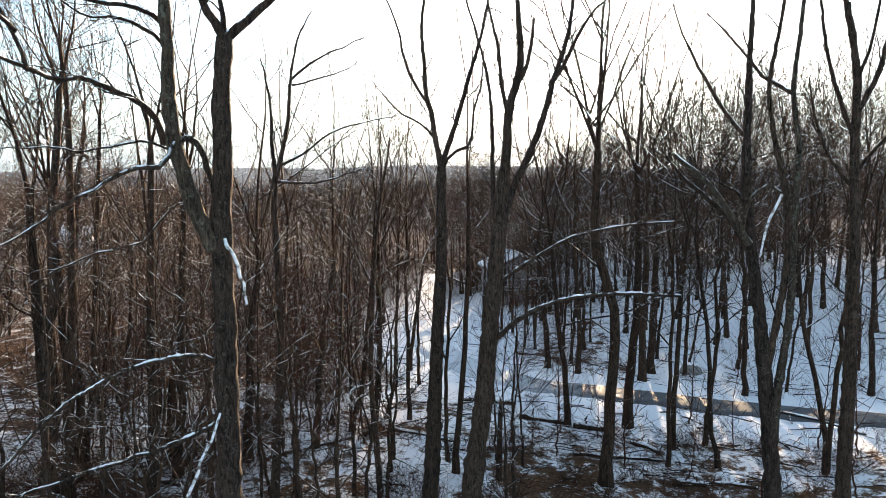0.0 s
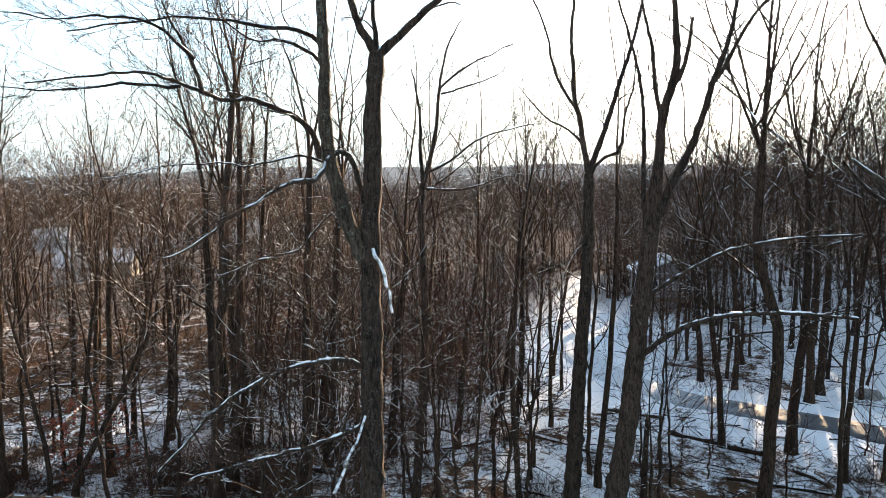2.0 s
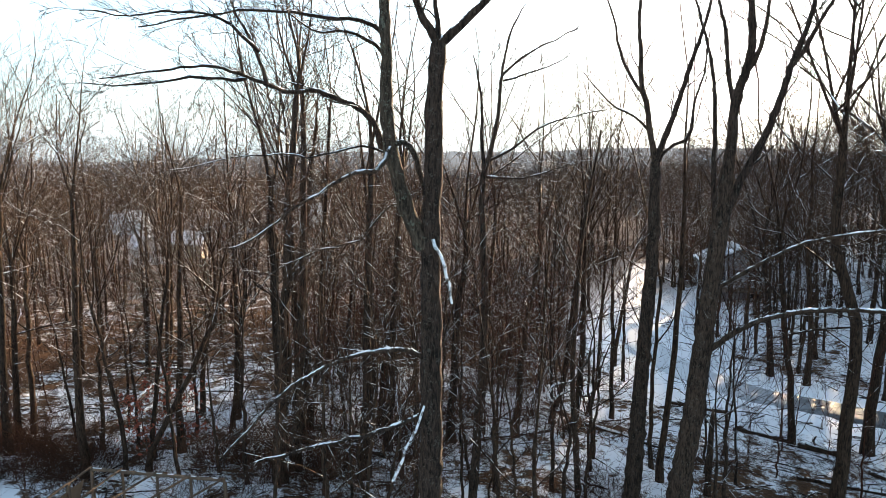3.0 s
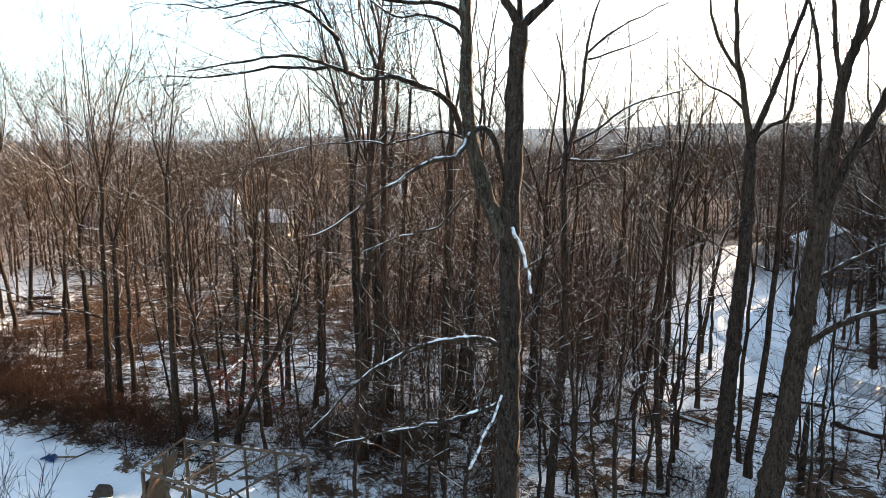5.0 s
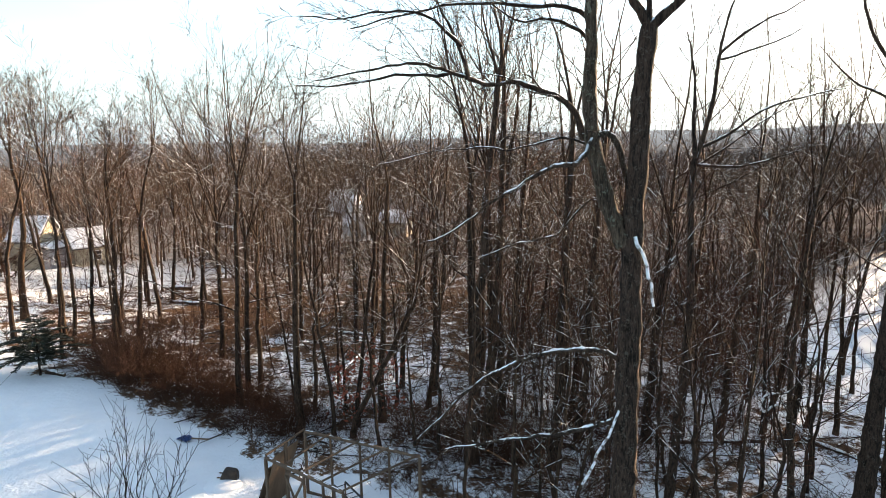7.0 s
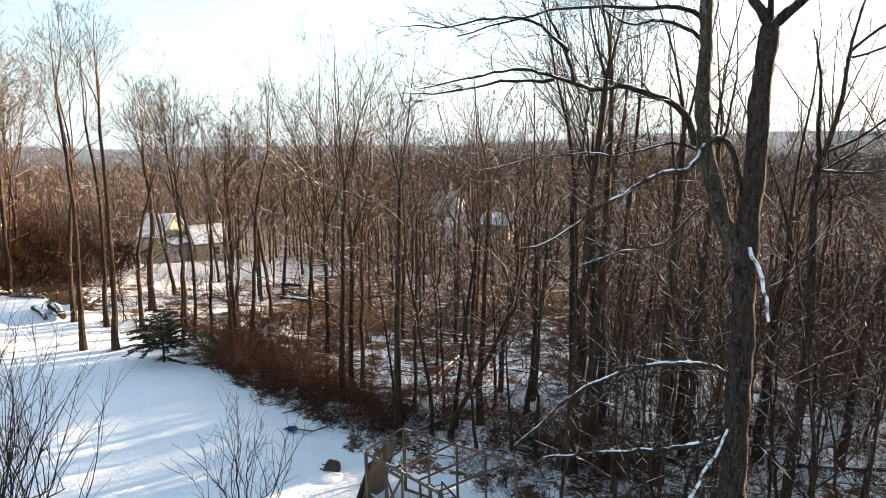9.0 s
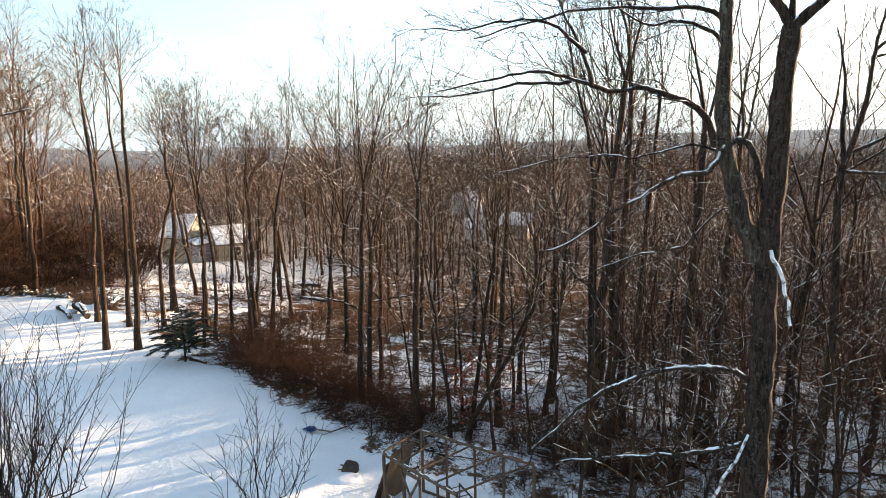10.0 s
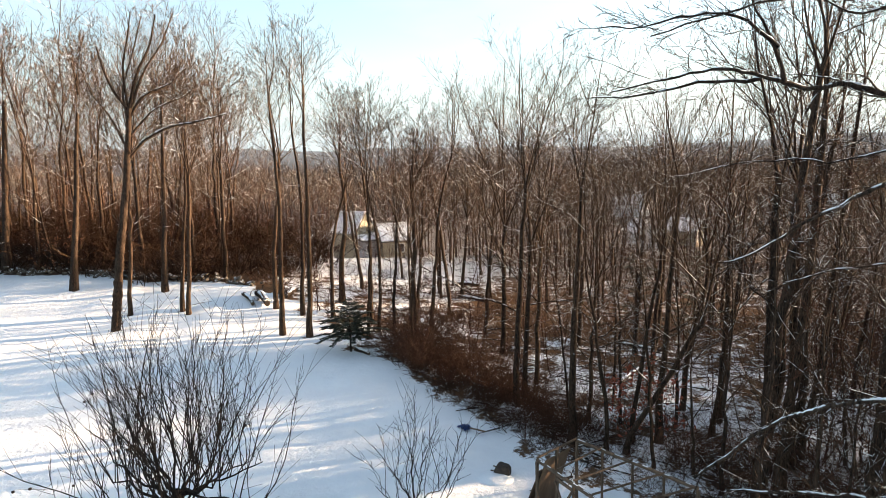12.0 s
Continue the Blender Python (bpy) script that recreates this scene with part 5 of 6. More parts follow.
def wood_frame():
    root = tagged(new("shed_frame"), "open unfinished shed frame of weathered lumber in the snow", "shed frame")
    far = [(-15.17, 14.80), (-14.25, 14.98), (-13.11, 15.05), (-12.03, 15.11), (-10.99, 15.22)]
    near = [(-14.84, 12.86), (-13.93, 12.83), (-13.18, 12.74), (-12.33, 12.60), (-11.5, 12.50)]
    top = 2.0
    for rail in (far, near):
        bar("top_plate", root, (*rail[0], top), (*rail[-1], top), 0.085, 0.08)
        bar("sill", root, (*rail[0], float(ground_z(*rail[0])) + 0.05), (*rail[-1], float(ground_z(*rail[-1])) + 0.05), 0.09, 0.09)
        for k, (x, y) in enumerate(rail):
            bar("stud", root, (x, y, float(ground_z(x, y)) - 0.1), (x, y, top - 0.046), 0.08 if k in (0, 4) else 0.045, 0.08)
    for k in range(5):
        bar("rafter", root, (*far[k], top + 0.068), (*near[k], top + 0.068), 0.045 if k else 0.06, 0.05)
    a, b = Vector((*far[0], 0)), Vector((*near[0], 0))
    m = a.lerp(b, 0.52)
    bar("stud", root, (m.x, m.y, -0.3), (m.x, m.y, top + 0.04), 0.09, 0.09, None, "dark-stained middle stud")
    # cross braces in the near side
    p, q = near[1], near[2]
    bar("brace", root, (p[0], p[1] - 0.05, 0.6), (q[0], q[1] - 0.05, 1.75), 0.04, 0.07)
    bar("brace", root, (p[0], p[1] - 0.09, 1.75), (q[0], q[1] - 0.09, 0.6), 0.04, 0.07)
    bar("brace", root, (p[0], p[1] - 0.02, 1.78), (q[0], q[1] - 0.02, 1.78), 0.05, 0.09)
    # snow lying on the plates
    rng = random.Random(14)
    for r in (far, near):
        a, b = Vector((*r[0], top + 0.046)), Vector((*r[-1], top + 0.046))
        for k in range(7):
            u = (k + 0.6 * rng.random()) / 7
            w = min(1.0, u + rng.uniform(0.03, 0.09))
            part("snow_strip", beam(bmesh.new(), a.lerp(b, u), a.lerp(b, w), rng.uniform(0.02, 0.05), 0.014, 0.005), M_SNOW, root, "thin scrap of snow on the plate")
    return root


def plywood():
    root = tagged(new("plywood_sheet"), "weathered brown plywood sheet leaning against the shed frame", "plywood")
    z = float(ground_z(-15.6, 13.6))
    m = Matrix.Translation((-15.62, 13.75, z)) @ Matrix.Rotation(radians(-79), 4, "Z") @ Matrix.Rotation(radians(-17), 4, "X")
    part("sheet", box(bmesh.new(), (-0.62, -0.012, -0.05), (0.62, 0.012, 2.05), m, 0.004), M_PLY, root)
    m2 = Matrix.Translation((-15.78, 13.3, z)) @ Matrix.Rotation(radians(-79), 4, "Z") @ Matrix.Rotation(radians(-22), 4, "X")
    part("board", box(bmesh.new(), (-0.25, -0.015, -0.05), (0.25, 0.015, 1.7), m2, 0.004), M_LUMBER, root, "narrow loose board")
    return root


def ladder():
    root = tagged(new("ladder"), "dark metal ladder lying across the inside of the shed frame", "ladder")
    a, b = Vector((-13.3, 14.3, 0.95)), Vector((-11.9, 13.75, 0.85))
    side = Vector((0.13, 0.33, 0.0))
    for s in (-0.5, 0.5):
        bar("rail", root, a + side * s, b + side * s, 0.03, 0.07, M_DARK)
    for k in range(6):
        p = a.lerp(b, (k + 0.5) / 6)
        bar("rung", root, p - side * 0.5, p + side * 0.5, 0.025, 0.025, M_DARK)
    for p in (a, b):
        for s in (-0.5, 0.5):
            q = p + side * s
            bar("support", root, (q.x, q.y, float(ground_z(q.x, q.y)) - 0.05), (q.x, q.y, q.z), 0.04, 0.04)
    return root


def mower():
    root = tagged(new("lawn_mower"), "dark push mower with a bent grey handle inside the frame", "mower")
    x, y = -14.55, 13.35
    z = float(ground_z(x, y))
    bm = bmesh.new()
    lathe(bm, [(0.30, 0.10), (0.32, 0.16), (0.28, 0.28), (0.16, 0.32)], 14, Matrix.Translation((x, y, z)), 0.03, 2)
    part("deck", bm, M_DARK, root, "", True)
    bm = bmesh.new()
    lathe(bm, [(0.12, 0.32), (0.13, 0.42), (0.08, 0.50)], 10, Matrix.Translation((x, y, z)), 0.03, 3)
    part("engine", bm, M_DARK, root, "", True)
    for sx, sy in ((-0.28, -0.22), (0.28, -0.22), (-0.28, 0.22), (0.28, 0.22)):
        m = Matrix.Translation((x + sx, y + sy, z + 0.09)) @ Matrix.Rotation(radians(90), 4, "X")
        part("wheel", lathe(bmesh.new(), [(0.06, -0.03), (0.10, -0.02), (0.10, 0.02), (0.06, 0.03)], 12, m), M_DARK, root)
    t = Tubes()
    for s in (-0.2, 0.2):
        t.add(curve_through([(x + s, y - 0.2, z + 0.25), (x + s + 0.25, y - 0.5, z + 0.75), (x + s + 0.32, y - 0.7, z + 1.0)], 8), [0.014] * 8, 6)
    t.add(curve_through([(x + 0.12, y - 0.7, z + 1.0), (x + 0.52, y - 0.7, z + 1.0)], 3), [0.014] * 3, 6)
    h = new("handle", t.mesh("handle", M_METAL))
    h.parent = root
    h["label"] = "bent grey tube handle"
    return root


def wheelbarrow():
    root = tagged(new("wheelbarrow"), "overturned dark wheelbarrow half sunk in the snow", "wheelbarrow")
    x, y = -18.15, 14.10
    m = Matrix.Translation((x, y, float(ground_z(x, y)))) @ Matrix.Rotation(radians(38), 4, "Z") @ Matrix.Rotation(radians(12), 4, "Y") @ Matrix.Diagonal((0.68, 0.68, 0.72, 1))
    bm = bmesh.new()
    base = [(-0.42, -0.32), (0.42, -0.30), (0.44, 0.30), (-0.40, 0.32)]
    rows = []
    for k, (s, z) in enumerate(((1.0, -0.05), (0.97, 0.12), (0.86, 0.34), (0.66, 0.47), (0.60, 0.49))):
        row = []
        for i, (px, py) in enumerate(base):
            for u in (0.12, 0.88):
                qx, qy = base[(i + 1) % 4]
                row.append(bm.verts.new(m @ Vector(((px + (qx - px) * u) * s, (py + (qy - py) * u) * s, z))))
        rows.append(row)
    for p, q in zip(rows, rows[1:]):
        for i in range(8):
            bm.faces.new((p[i], p[(i + 1) % 8], q[(i + 1) % 8], q[i]))
    bm.faces.new(rows[-1])
    part("tub", bm, simple("rusted_tub", (0.028, 0.020, 0.016), (0.07, 0.05, 0.038), 6.0, 0.7), root)
    for s in (-1, 1):
        a, b = m @ Vector((-0.2, 0.22 * s, 0.12)), m @ Vector((-0.58, 0.26 * s, 0.10))
        bar("handle", root, a, b, 0.035, 0.04)
    bm = bmesh.new()
    lathe(bm, [(0.75, -0.12), (0.6, 0.0), (0.4, 0.06), (0.1, 0.09)], 14, Matrix.Translation((x + 0.1, y - 0.45, float(ground_z(x, y)))), 0.08, 5)
    part("snow_drift", bm, M_SNOW, root, "snow drifted against the tub", True)
    return root


wood_frame()
plywood()
ladder()
mower()
wheelbarrow()


def tarp_scrap():
    root = tagged(new("tarp_scrap"), "crumpled blue tarp scrap with a loose board on the snow", "tarp")
    x, y = -22.25, 15.35
    z = float(ground_z(x, y))
    rng = random.Random(3)
    bm = bmesh.new()
    grid = [[bm.verts.new((x - 0.3 + 0.12 * i, y - 0.2 + 0.1 * j, z + 0.02 + 0.16 * rng.random() * (1 - abs(i - 2.5) / 3.2))) for j in range(5)] for i in range(6)]
    for i in range(5):
        for j in range(4):
            bm.faces.new((grid[i][j], grid[i + 1][j], grid[i + 1][j + 1], grid[i][j + 1]))
    r = bmesh.ops.solidify(bm, geom=bm.faces[:], thickness=0.006)
    part("cloth", bm, simple("blue_tarp", (0.03, 0.07, 0.20), (0.05, 0.11, 0.28), 5.0, 0.5), root)
    bar("board", root, (x + 0.25, y + 0.1, z + 0.07), (x + 0.95, y + 0.35, z + 0.09), 0.09, 0.03, M_PLY, "reddish brown loose board")


tarp_scrap()


# ---- conifers ----
def conifer(x, y, height, spread, clear, mat, seed, label, dense=1.0):
    root = tagged(new("spruce"), label, "evergreen")
    rng = random.Random(seed)
    stem, boughs, need = Tubes(), Tubes(), Tubes()
    stem.add(curve_through([(0, 0, -0.15), (0.0, 0.0, height * 0.5), (0, 0, height)], 6), np.linspace(0.022 * height, 0.01, 6), 8)
    levels = int(7 + height)
    for k in range(levels):
        s = k / (levels - 1)
        z = clear + (height - clear) * s * 0.97
        reach = spread * (1 - s) ** 0.8 * (0.75 + 0.25 * math.sin(min(1, s * 5 + 0.5) * 1.57)) + 0.12
        many = max(4, int((8 - 4 * s) * dense))
        for j in range(many):
            a = 6.283 * (j + rng.random()) / many + k
            ln = reach * rng.uniform(0.45, 1.2)
            d = np.array([math.cos(a), math.sin(a), 0])
            pts = np.array([[0, 0, z] + d * ln * q + np.array([0, 0, 0.12 * ln * math.sin(q * 3.1) + 0.05 * ln * q * q + 0.25 * s * ln * q]) for q in np.linspace(0, 1, 5)])
            boughs.add(pts, np.linspace(0.014, 0.005, 5), 3)
            side = np.array([-d[1], d[0], 0])
            for q in np.linspace(0.18, 1.0, max(4, int(ln * 9 * dense))):
                i = min(int(q * 4), 3)
                at = pts[i] + (pts[i + 1] - pts[i]) * (q * 4 - i)
                for sgn in (-1, 1):
                    w = d * rng.uniform(0.4, 0.9) + side * sgn * rng.uniform(0.4, 1.0) + np.array([0, 0, rng.uniform(-0.14, 0.14)])
                    e = at + w * (0.14 + 0.16 * (1 - q)) * min(1.3, 0.5 + ln)
                    need.add(np.array([at, (at + e) / 2, e]), [0.013, 0.026, 0.007], 3)
    for nm, t, mt in (("trunk", stem, M_BARK), ("boughs", boughs, M_BARK), ("needles", need, mat)):
        c = new(nm, t.mesh(nm, mt))
        c.parent = root
    root.location = (x, y, float(ground_z(x, y)))


conifer(-33.1, 15.4, 2.9, 1.95, 0.75, M_NEEDLE, 4, "small dark green spruce at the edge of the snowy lawn", 1.5)
conifer(-28.8, 33.2, 7.0, 2.0, 0.8, M_NEEDLE_DULL, 5, "dull green hemlock deep in the bare woods", 0.7)
conifer(-26.6, 36.0, 6.0, 1.9, 0.6, M_NEEDLE_DULL, 6, "dull green hemlock deep in the bare woods", 0.7)


# ---- small bare trees on the lawn ----
def fruit_tree(x, y, height, spread, limbs, many, seed, label, fruit=0):
    """A low fork, limbs that curve outwards and up, and upright shoots that fill a rounded crown."""
    root = tagged(new("fruit_tree"), label, "small tree")
    rng = random.Random(seed)
    thick, fine = Tubes(), Tubes()
    fork = 0.21 * height
    thick.add(curve_through([(0, 0, -0.2), (0.03, 0, fork * 0.5), (0, 0.02, fork * 1.25)], 5), np.linspace(0.024 * height, 0.016 * height, 5), 8)
    tips = []
    for k in range(limbs):
        a = 2.4 * k + rng.uniform(-0.3, 0.3)
        f = math.sqrt((k + 0.6) / limbs)
        out = spread * f * rng.uniform(0.85, 1.0)
        d = np.array([math.cos(a), math.sin(a), 0])
        low = fork * rng.uniform(0.8, 1.25)
        top = height * (0.62 - 0.44 * f * f) * rng.uniform(0.9, 1.1)
        way = [np.array([0, 0, low]), d * out * 0.38 + [0, 0, low + (top - low) * 0.28], d * out * 0.76 + [0, 0, low + (top - low) * 0.55], d * out + [0, 0, top]]
        pts = curve_through(way, 9)
        pts[1:] += np.array([[rng.gauss(0, 0.0075 * height) for _ in range(3)] for _ in range(8)])
        r0 = 0.0068 * height * rng.uniform(0.7, 1.1)
        thick.add(pts, np.linspace(r0, 0.0015 * height, 9), 6)
        for j in range(many):
            s = 0.2 + 0.8 * (j + rng.random()) / many
            i = min(int(s * 8), 7)
            p = pts[i] + (pts[i + 1] - pts[i]) * (s * 8 - i)
            rho = math.hypot(p[0], p[1]) / (spread * 1.12)
            room = height * math.sqrt(max(0.08, 1 - rho**2.2)) - p[2]
            ln = max(0.5, room * rng.uniform(0.45, 1.0))
            way2 = np.array([p[0], p[1], 0]) / (spread + 0.1) * 0.55 + np.array([rng.gauss(0, 0.28), rng.gauss(0, 0.28), 1.0])
            line, q = [p], p
            for _ in range(6):
                way2 = way2 + np.array([rng.gauss(0, 0.16), rng.gauss(0, 0.16), 0.08])
                way2 = way2 / np.linalg.norm(way2)
                q = q + way2 * ln / 6
                line.append(q)
            line = np.array(line)
            fine.add(line, np.linspace(0.0045 + 0.003 * ln, 0.0035, 7), 4)
            for _ in range(int(3 + 2.4 * ln)):
                i = rng.randint(0, 5)
                b = line[i] + (line[i + 1] - line[i]) * rng.random()
                w = (line[i + 1] - line[i]) / np.linalg.norm(line[i + 1] - line[i]) + np.array([rng.gauss(0, 0.55), rng.gauss(0, 0.55), rng.gauss(0.1, 0.3)])
                e = b + w / np.linalg.norm(w) * rng.uniform(0.15, 0.3 + 0.22 * ln)
                bend = (b + e) / 2 + np.array([rng.gauss(0, 0.03), rng.gauss(0, 0.03), 0.0])
                fine.add(np.array([b, bend, e]), [0.006, 0.005, 0.004], 3)
                if rng.random() < 0.3 and e[2] < height * 0.75:
                    tips.append(e)
    for nm, t, mt in (("trunk", thick, M_SHOOT), ("crown", fine, M_SHOOT)):
        c = new(nm, t.mesh(nm, mt))
        c.parent = root
    if fruit:
        bm = bmesh.new()
        bmesh.ops.create_icosphere(bm, subdivisions=1, radius=0.045)
        bmesh.ops.scale(bm, vec=(1, 1, 0.85), verts=bm.verts)
        first = part("withered_fruit", bm, simple("withered_fruit", (0.02, 0.012, 0.008), (0.05, 0.028, 0.018), 20.0, 0.8), root, "dark shrivelled apple", True)
        tips.sort(key=lambda q: q[2] - 0.15 * math.hypot(q[0], q[1]))
        picks = [tips[int(i * len(tips) * 0.7 / fruit)] for i in range(fruit)]
        first.location = picks[0]
        for q in picks[1:]:
            c = new("withered_fruit", first.data)
            c.parent = root
            c.location = (q[0], q[1], q[2] - 0.05)
    root.location = (x, y, float(ground_z(x, y)))


fruit_tree(-18.9, 3.45, 7.9, 3.25, 18, 9, 8, "bare upright-branched apple tree with withered fruit on the lawn", 26)
fruit_tree(-16.26, 9.43, 4.6, 2.1, 7, 5, 9, "sparse young fruit tree with thin bare shoots")
fruit_tree(-41.2, -3.4, 4.2, 2.6, 10, 8, 10, "small twiggy bare tree on the snowy lawn")


def old_post():
    root = tagged(new("fence_post"), "weathered wooden post with a broken cross rail on the lawn", "post")
    x, y = -51.9, -0.75
    z = float(ground_z(x, y))
    bar("post", root, (x, y, z - 0.2), (x, y + 0.12, z + 2.1), 0.13, 0.13)
    bar("rail", root, (x, y - 0.9, z + 1.25), (x, y + 0.35, z + 1.3), 0.06, 0.14)


old_post()


# ---- houses ----
def gable_house(x, y, turn, w, d, wall, ridge, siding, label, snowy=True, windows=(), lap=True, base=None):
    """A house with its gable towards its own -y side. windows: (face, along, height, width, tall)."""
    root = tagged(new("house"), label, "house")
    z = float(ground_z(x, y)) if base is None else base
    m = Matrix.Translation((x, y, z)) @ Matrix.Rotation(radians(turn), 4, "Z")
    bm = bmesh.new()
    sec = [(-w / 2, -0.6), (w / 2, -0.6), (w / 2, wall), (0, ridge), (-w / 2, wall)]
    f = [bm.verts.new(m @ Vector((a, -d / 2, b))) for a, b in sec]
    g = [bm.verts.new(m @ Vector((a, d / 2, b))) for a, b in sec]
    bm.faces.new(f), bm.faces.new(g[::-1])
    for i in range(5):
        bm.faces.new((f[i], g[i], g[(i + 1) % 5], f[(i + 1) % 5]))
    bmesh.ops.recalc_face_normals(bm, faces=bm.faces[:])
    part("wall", bm, siding, root)
    if lap:
        # lapped boards on the gable face
        bm = bmesh.new()
        h = 0.1
        while h < ridge - 0.3:
            half = w / 2 if h < wall else (w / 2) * (ridge - h) / (ridge - wall)
            box(bm, (-half, -d / 2 - 0.035, h), (half, -d / 2 - 0.004, h + 0.17), m @ Matrix.Rotation(radians(-1.2), 4, "X"), 0.0)
            h += 0.21
        part("lap_boards", bm, siding, root)
    rise = math.atan2(ridge - wall, w / 2)
    run = (w / 2) / math.cos(rise) + 0.45
    for s in (-1, 1):
        rm = m @ Matrix.Translation((0, 0, ridge + 0.03)) @ Matrix.Rotation(rise * s, 4, "Y")
        lo, hi = (0.0, run) if s > 0 else (-run, 0.0)
        roof = part("roof", box(bmesh.new(), (lo, -d / 2 - 0.4, 0.0), (hi, d / 2 + 0.4, 0.14), rm, 0.02), M_SHINGLE, root)
        if snowy:
            part("roof_snow", box(bmesh.new(), (lo + 0.05, -d / 2 - 0.36, 0.145), (hi - 0.05, d / 2 + 0.36, 0.36), rm, 0.08), M_SNOW, root, "thick snow on the roof")
    for face, along, high, ww, hh in windows:
        if face == "gable":
            fm = m @ Matrix.Translation((along, -d / 2 - 0.04, high))
        else:
            s = 1 if face == "east" else -1
            fm = m @ Matrix.Translation((s * (w / 2 + 0.01), along, high)) @ Matrix.Rotation(radians(90 * s), 4, "Z")
        win = part("window", box(bmesh.new(), (-ww / 2 - 0.1, -0.05, -hh / 2 - 0.1), (ww / 2 + 0.1, 0.02, hh / 2 + 0.1), fm, 0.01), M_TRIM, root, "white-framed window")
        part("pane", box(bmesh.new(), (-ww / 2, -0.062, -hh / 2), (ww / 2, -0.054, -0.02), fm), M_GLASS, win)
        part("pane", box(bmesh.new(), (-ww / 2, -0.062, 0.02), (ww / 2, -0.054, hh / 2), fm), M_GLASS, win)
    return root, m


h, hm = gable_house(-99.0, 47.4, 112, 5.0, 4.6, 4.2, 7.2, M_SIDING, "tan gabled house with snow on its roof beyond the trees",
                    True, (("gable", -1.2, 1.9, 0.9, 1.4), ("gable", 1.4, 1.9, 0.9, 1.4)))
part("lean_to_roof", box(bmesh.new(), (-2.7, -1.9, 0), (2.7, 0, 0.14), hm @ Matrix.Translation((0, -2.3, 3.6)) @ Matrix.Rotation(radians(24), 4, "X"), 0.02), M_SHINGLE, h)
part("lean_to_snow", box(bmesh.new(), (-2.6, -1.85, 0.15), (2.6, 0, 0.34), hm @ Matrix.Translation((0, -2.3, 3.6)) @ Matrix.Rotation(radians(24), 4, "X"), 0.06), M_SNOW, h)
# grey siding puts the shade under the lean-to into the wall colour
part("porch_wall", box(bmesh.new(), (-2.5, -1.7, -0.6), (2.5, -0.05, 2.9), hm @ Matrix.Translation((0, -2.3, 0)), 0.02), M_SIDING_GREY, h, "shaded grey porch wall")
win = part("window", box(bmesh.new(), (-1.9, -1.76, 1.0), (-0.9, -1.68, 2.3), hm @ Matrix.Translation((0, -2.3, 0)), 0.01), M_TRIM, h, "white-framed window")
part("pane", box(bmesh.new(), (-1.8, -1.775, 1.1), (-1.0, -1.765, 2.2), hm @ Matrix.Translation((0, -2.3, 0))), M_GLASS, win)
gable_house(-95.6, 52.4, -12, 5.0, 4.6, 2.9, 5.2, M_SIDING, "low tan house wing under a wide snowy roof", True, (("east", 0.6, 1.6, 1.0, 1.2), ("gable", 0.0, 1.6, 1.0, 1.2)))
h2, m2 = gable_house(8.6, 73.0, 8, 6.0, 5.0, 3.6, 5.0, M_SIDING_GREY, "grey clapboard house with a wooden deck behind the trees",
                     True, (("gable", -1.9, 2.5, 0.9, 1.1), ("gable", 1.3, 2.5, 0.9, 1.1), ("gable", 1.3, 0.8, 1.2, 1.0)))


def deck():
    root = tagged(new("deck"), "weathered wooden deck with rails in front of the grey house", "deck")
    y0 = -2.6
    for k in range(9):
        part("board", box(bmesh.new(), (-2.8, y0 - 2.3 + k * 0.25, 1.30), (2.8, y0 - 2.07 + k * 0.25, 1.35), m2), M_LUMBER, root)
    for k in range(5):
        x = -2.7 + 1.35 * k
        part("post", box(bmesh.new(), (x - 0.06, y0 - 2.32, -1.2), (x + 0.06, y0 - 2.2, 2.3), m2, 0.01), M_LUMBER, root)
    for zz in (1.7, 2.0, 2.3):
        part("rail", box(bmesh.new(), (-2.8, y0 - 2.36, zz), (2.8, y0 - 2.32, zz + 0.09), m2, 0.01), M_LUMBER, root)
    for k in range(6):
        part("tread", box(bmesh.new(), (2.9, y0 - 2.3 - 0.28 * k, 1.12 - 0.19 * k), (4.0, y0 - 2.02 - 0.28 * k, 1.17 - 0.19 * k), m2), M_LUMBER, root)
    part("stringer", box(bmesh.new(), (2.84, y0 - 3.9, -0.2), (2.9, y0 - 2.0, 1.1), m2), M_LUMBER, root)


deck()
gable_house(27.8, 70.0, -22, 3.0, 3.2, 1.7, 2.3, simple("brown_boards", (0.13, 0.095, 0.075), (0.2, 0.15, 0.12), 3.0, 0.85), "small brown cabin on the snowy bank above the road", False, (("gable", 0.0, 0.9, 0.5, 0.5),), True, float(ground_z(27.8, 70.0)) - 0.7)
for k, (az, d, turn, w, dp, wl, rd, mt) in enumerate(((40.6, 108, 20, 3.6, 5, 2.6, 4.2, M_SIDING_WHITE), (37.2, 112, 60, 3.4, 5, 2.4, 4.0, M_SIDING), (41.5, 246, 70, 8, 10, 4.5, 7.5, M_SIDING_WHITE),
                                                     (35.0, 265, 80, 7, 9, 4.0, 7.0, M_SIDING_GREY), (27.5, 260, 70, 8, 10, 4.5, 7.5, M_SIDING_WHITE))):
    gable_house(-math.sin(radians(az)) * d, math.cos(radians(az)) * d, az + turn, w, dp, wl, rd, mt, "distant house with a snow-covered roof in the valley", True,
                (("gable", -w / 4, 1.7, 1.0, 1.3), ("gable", w / 4, 1.7, 1.0, 1.3)), False)


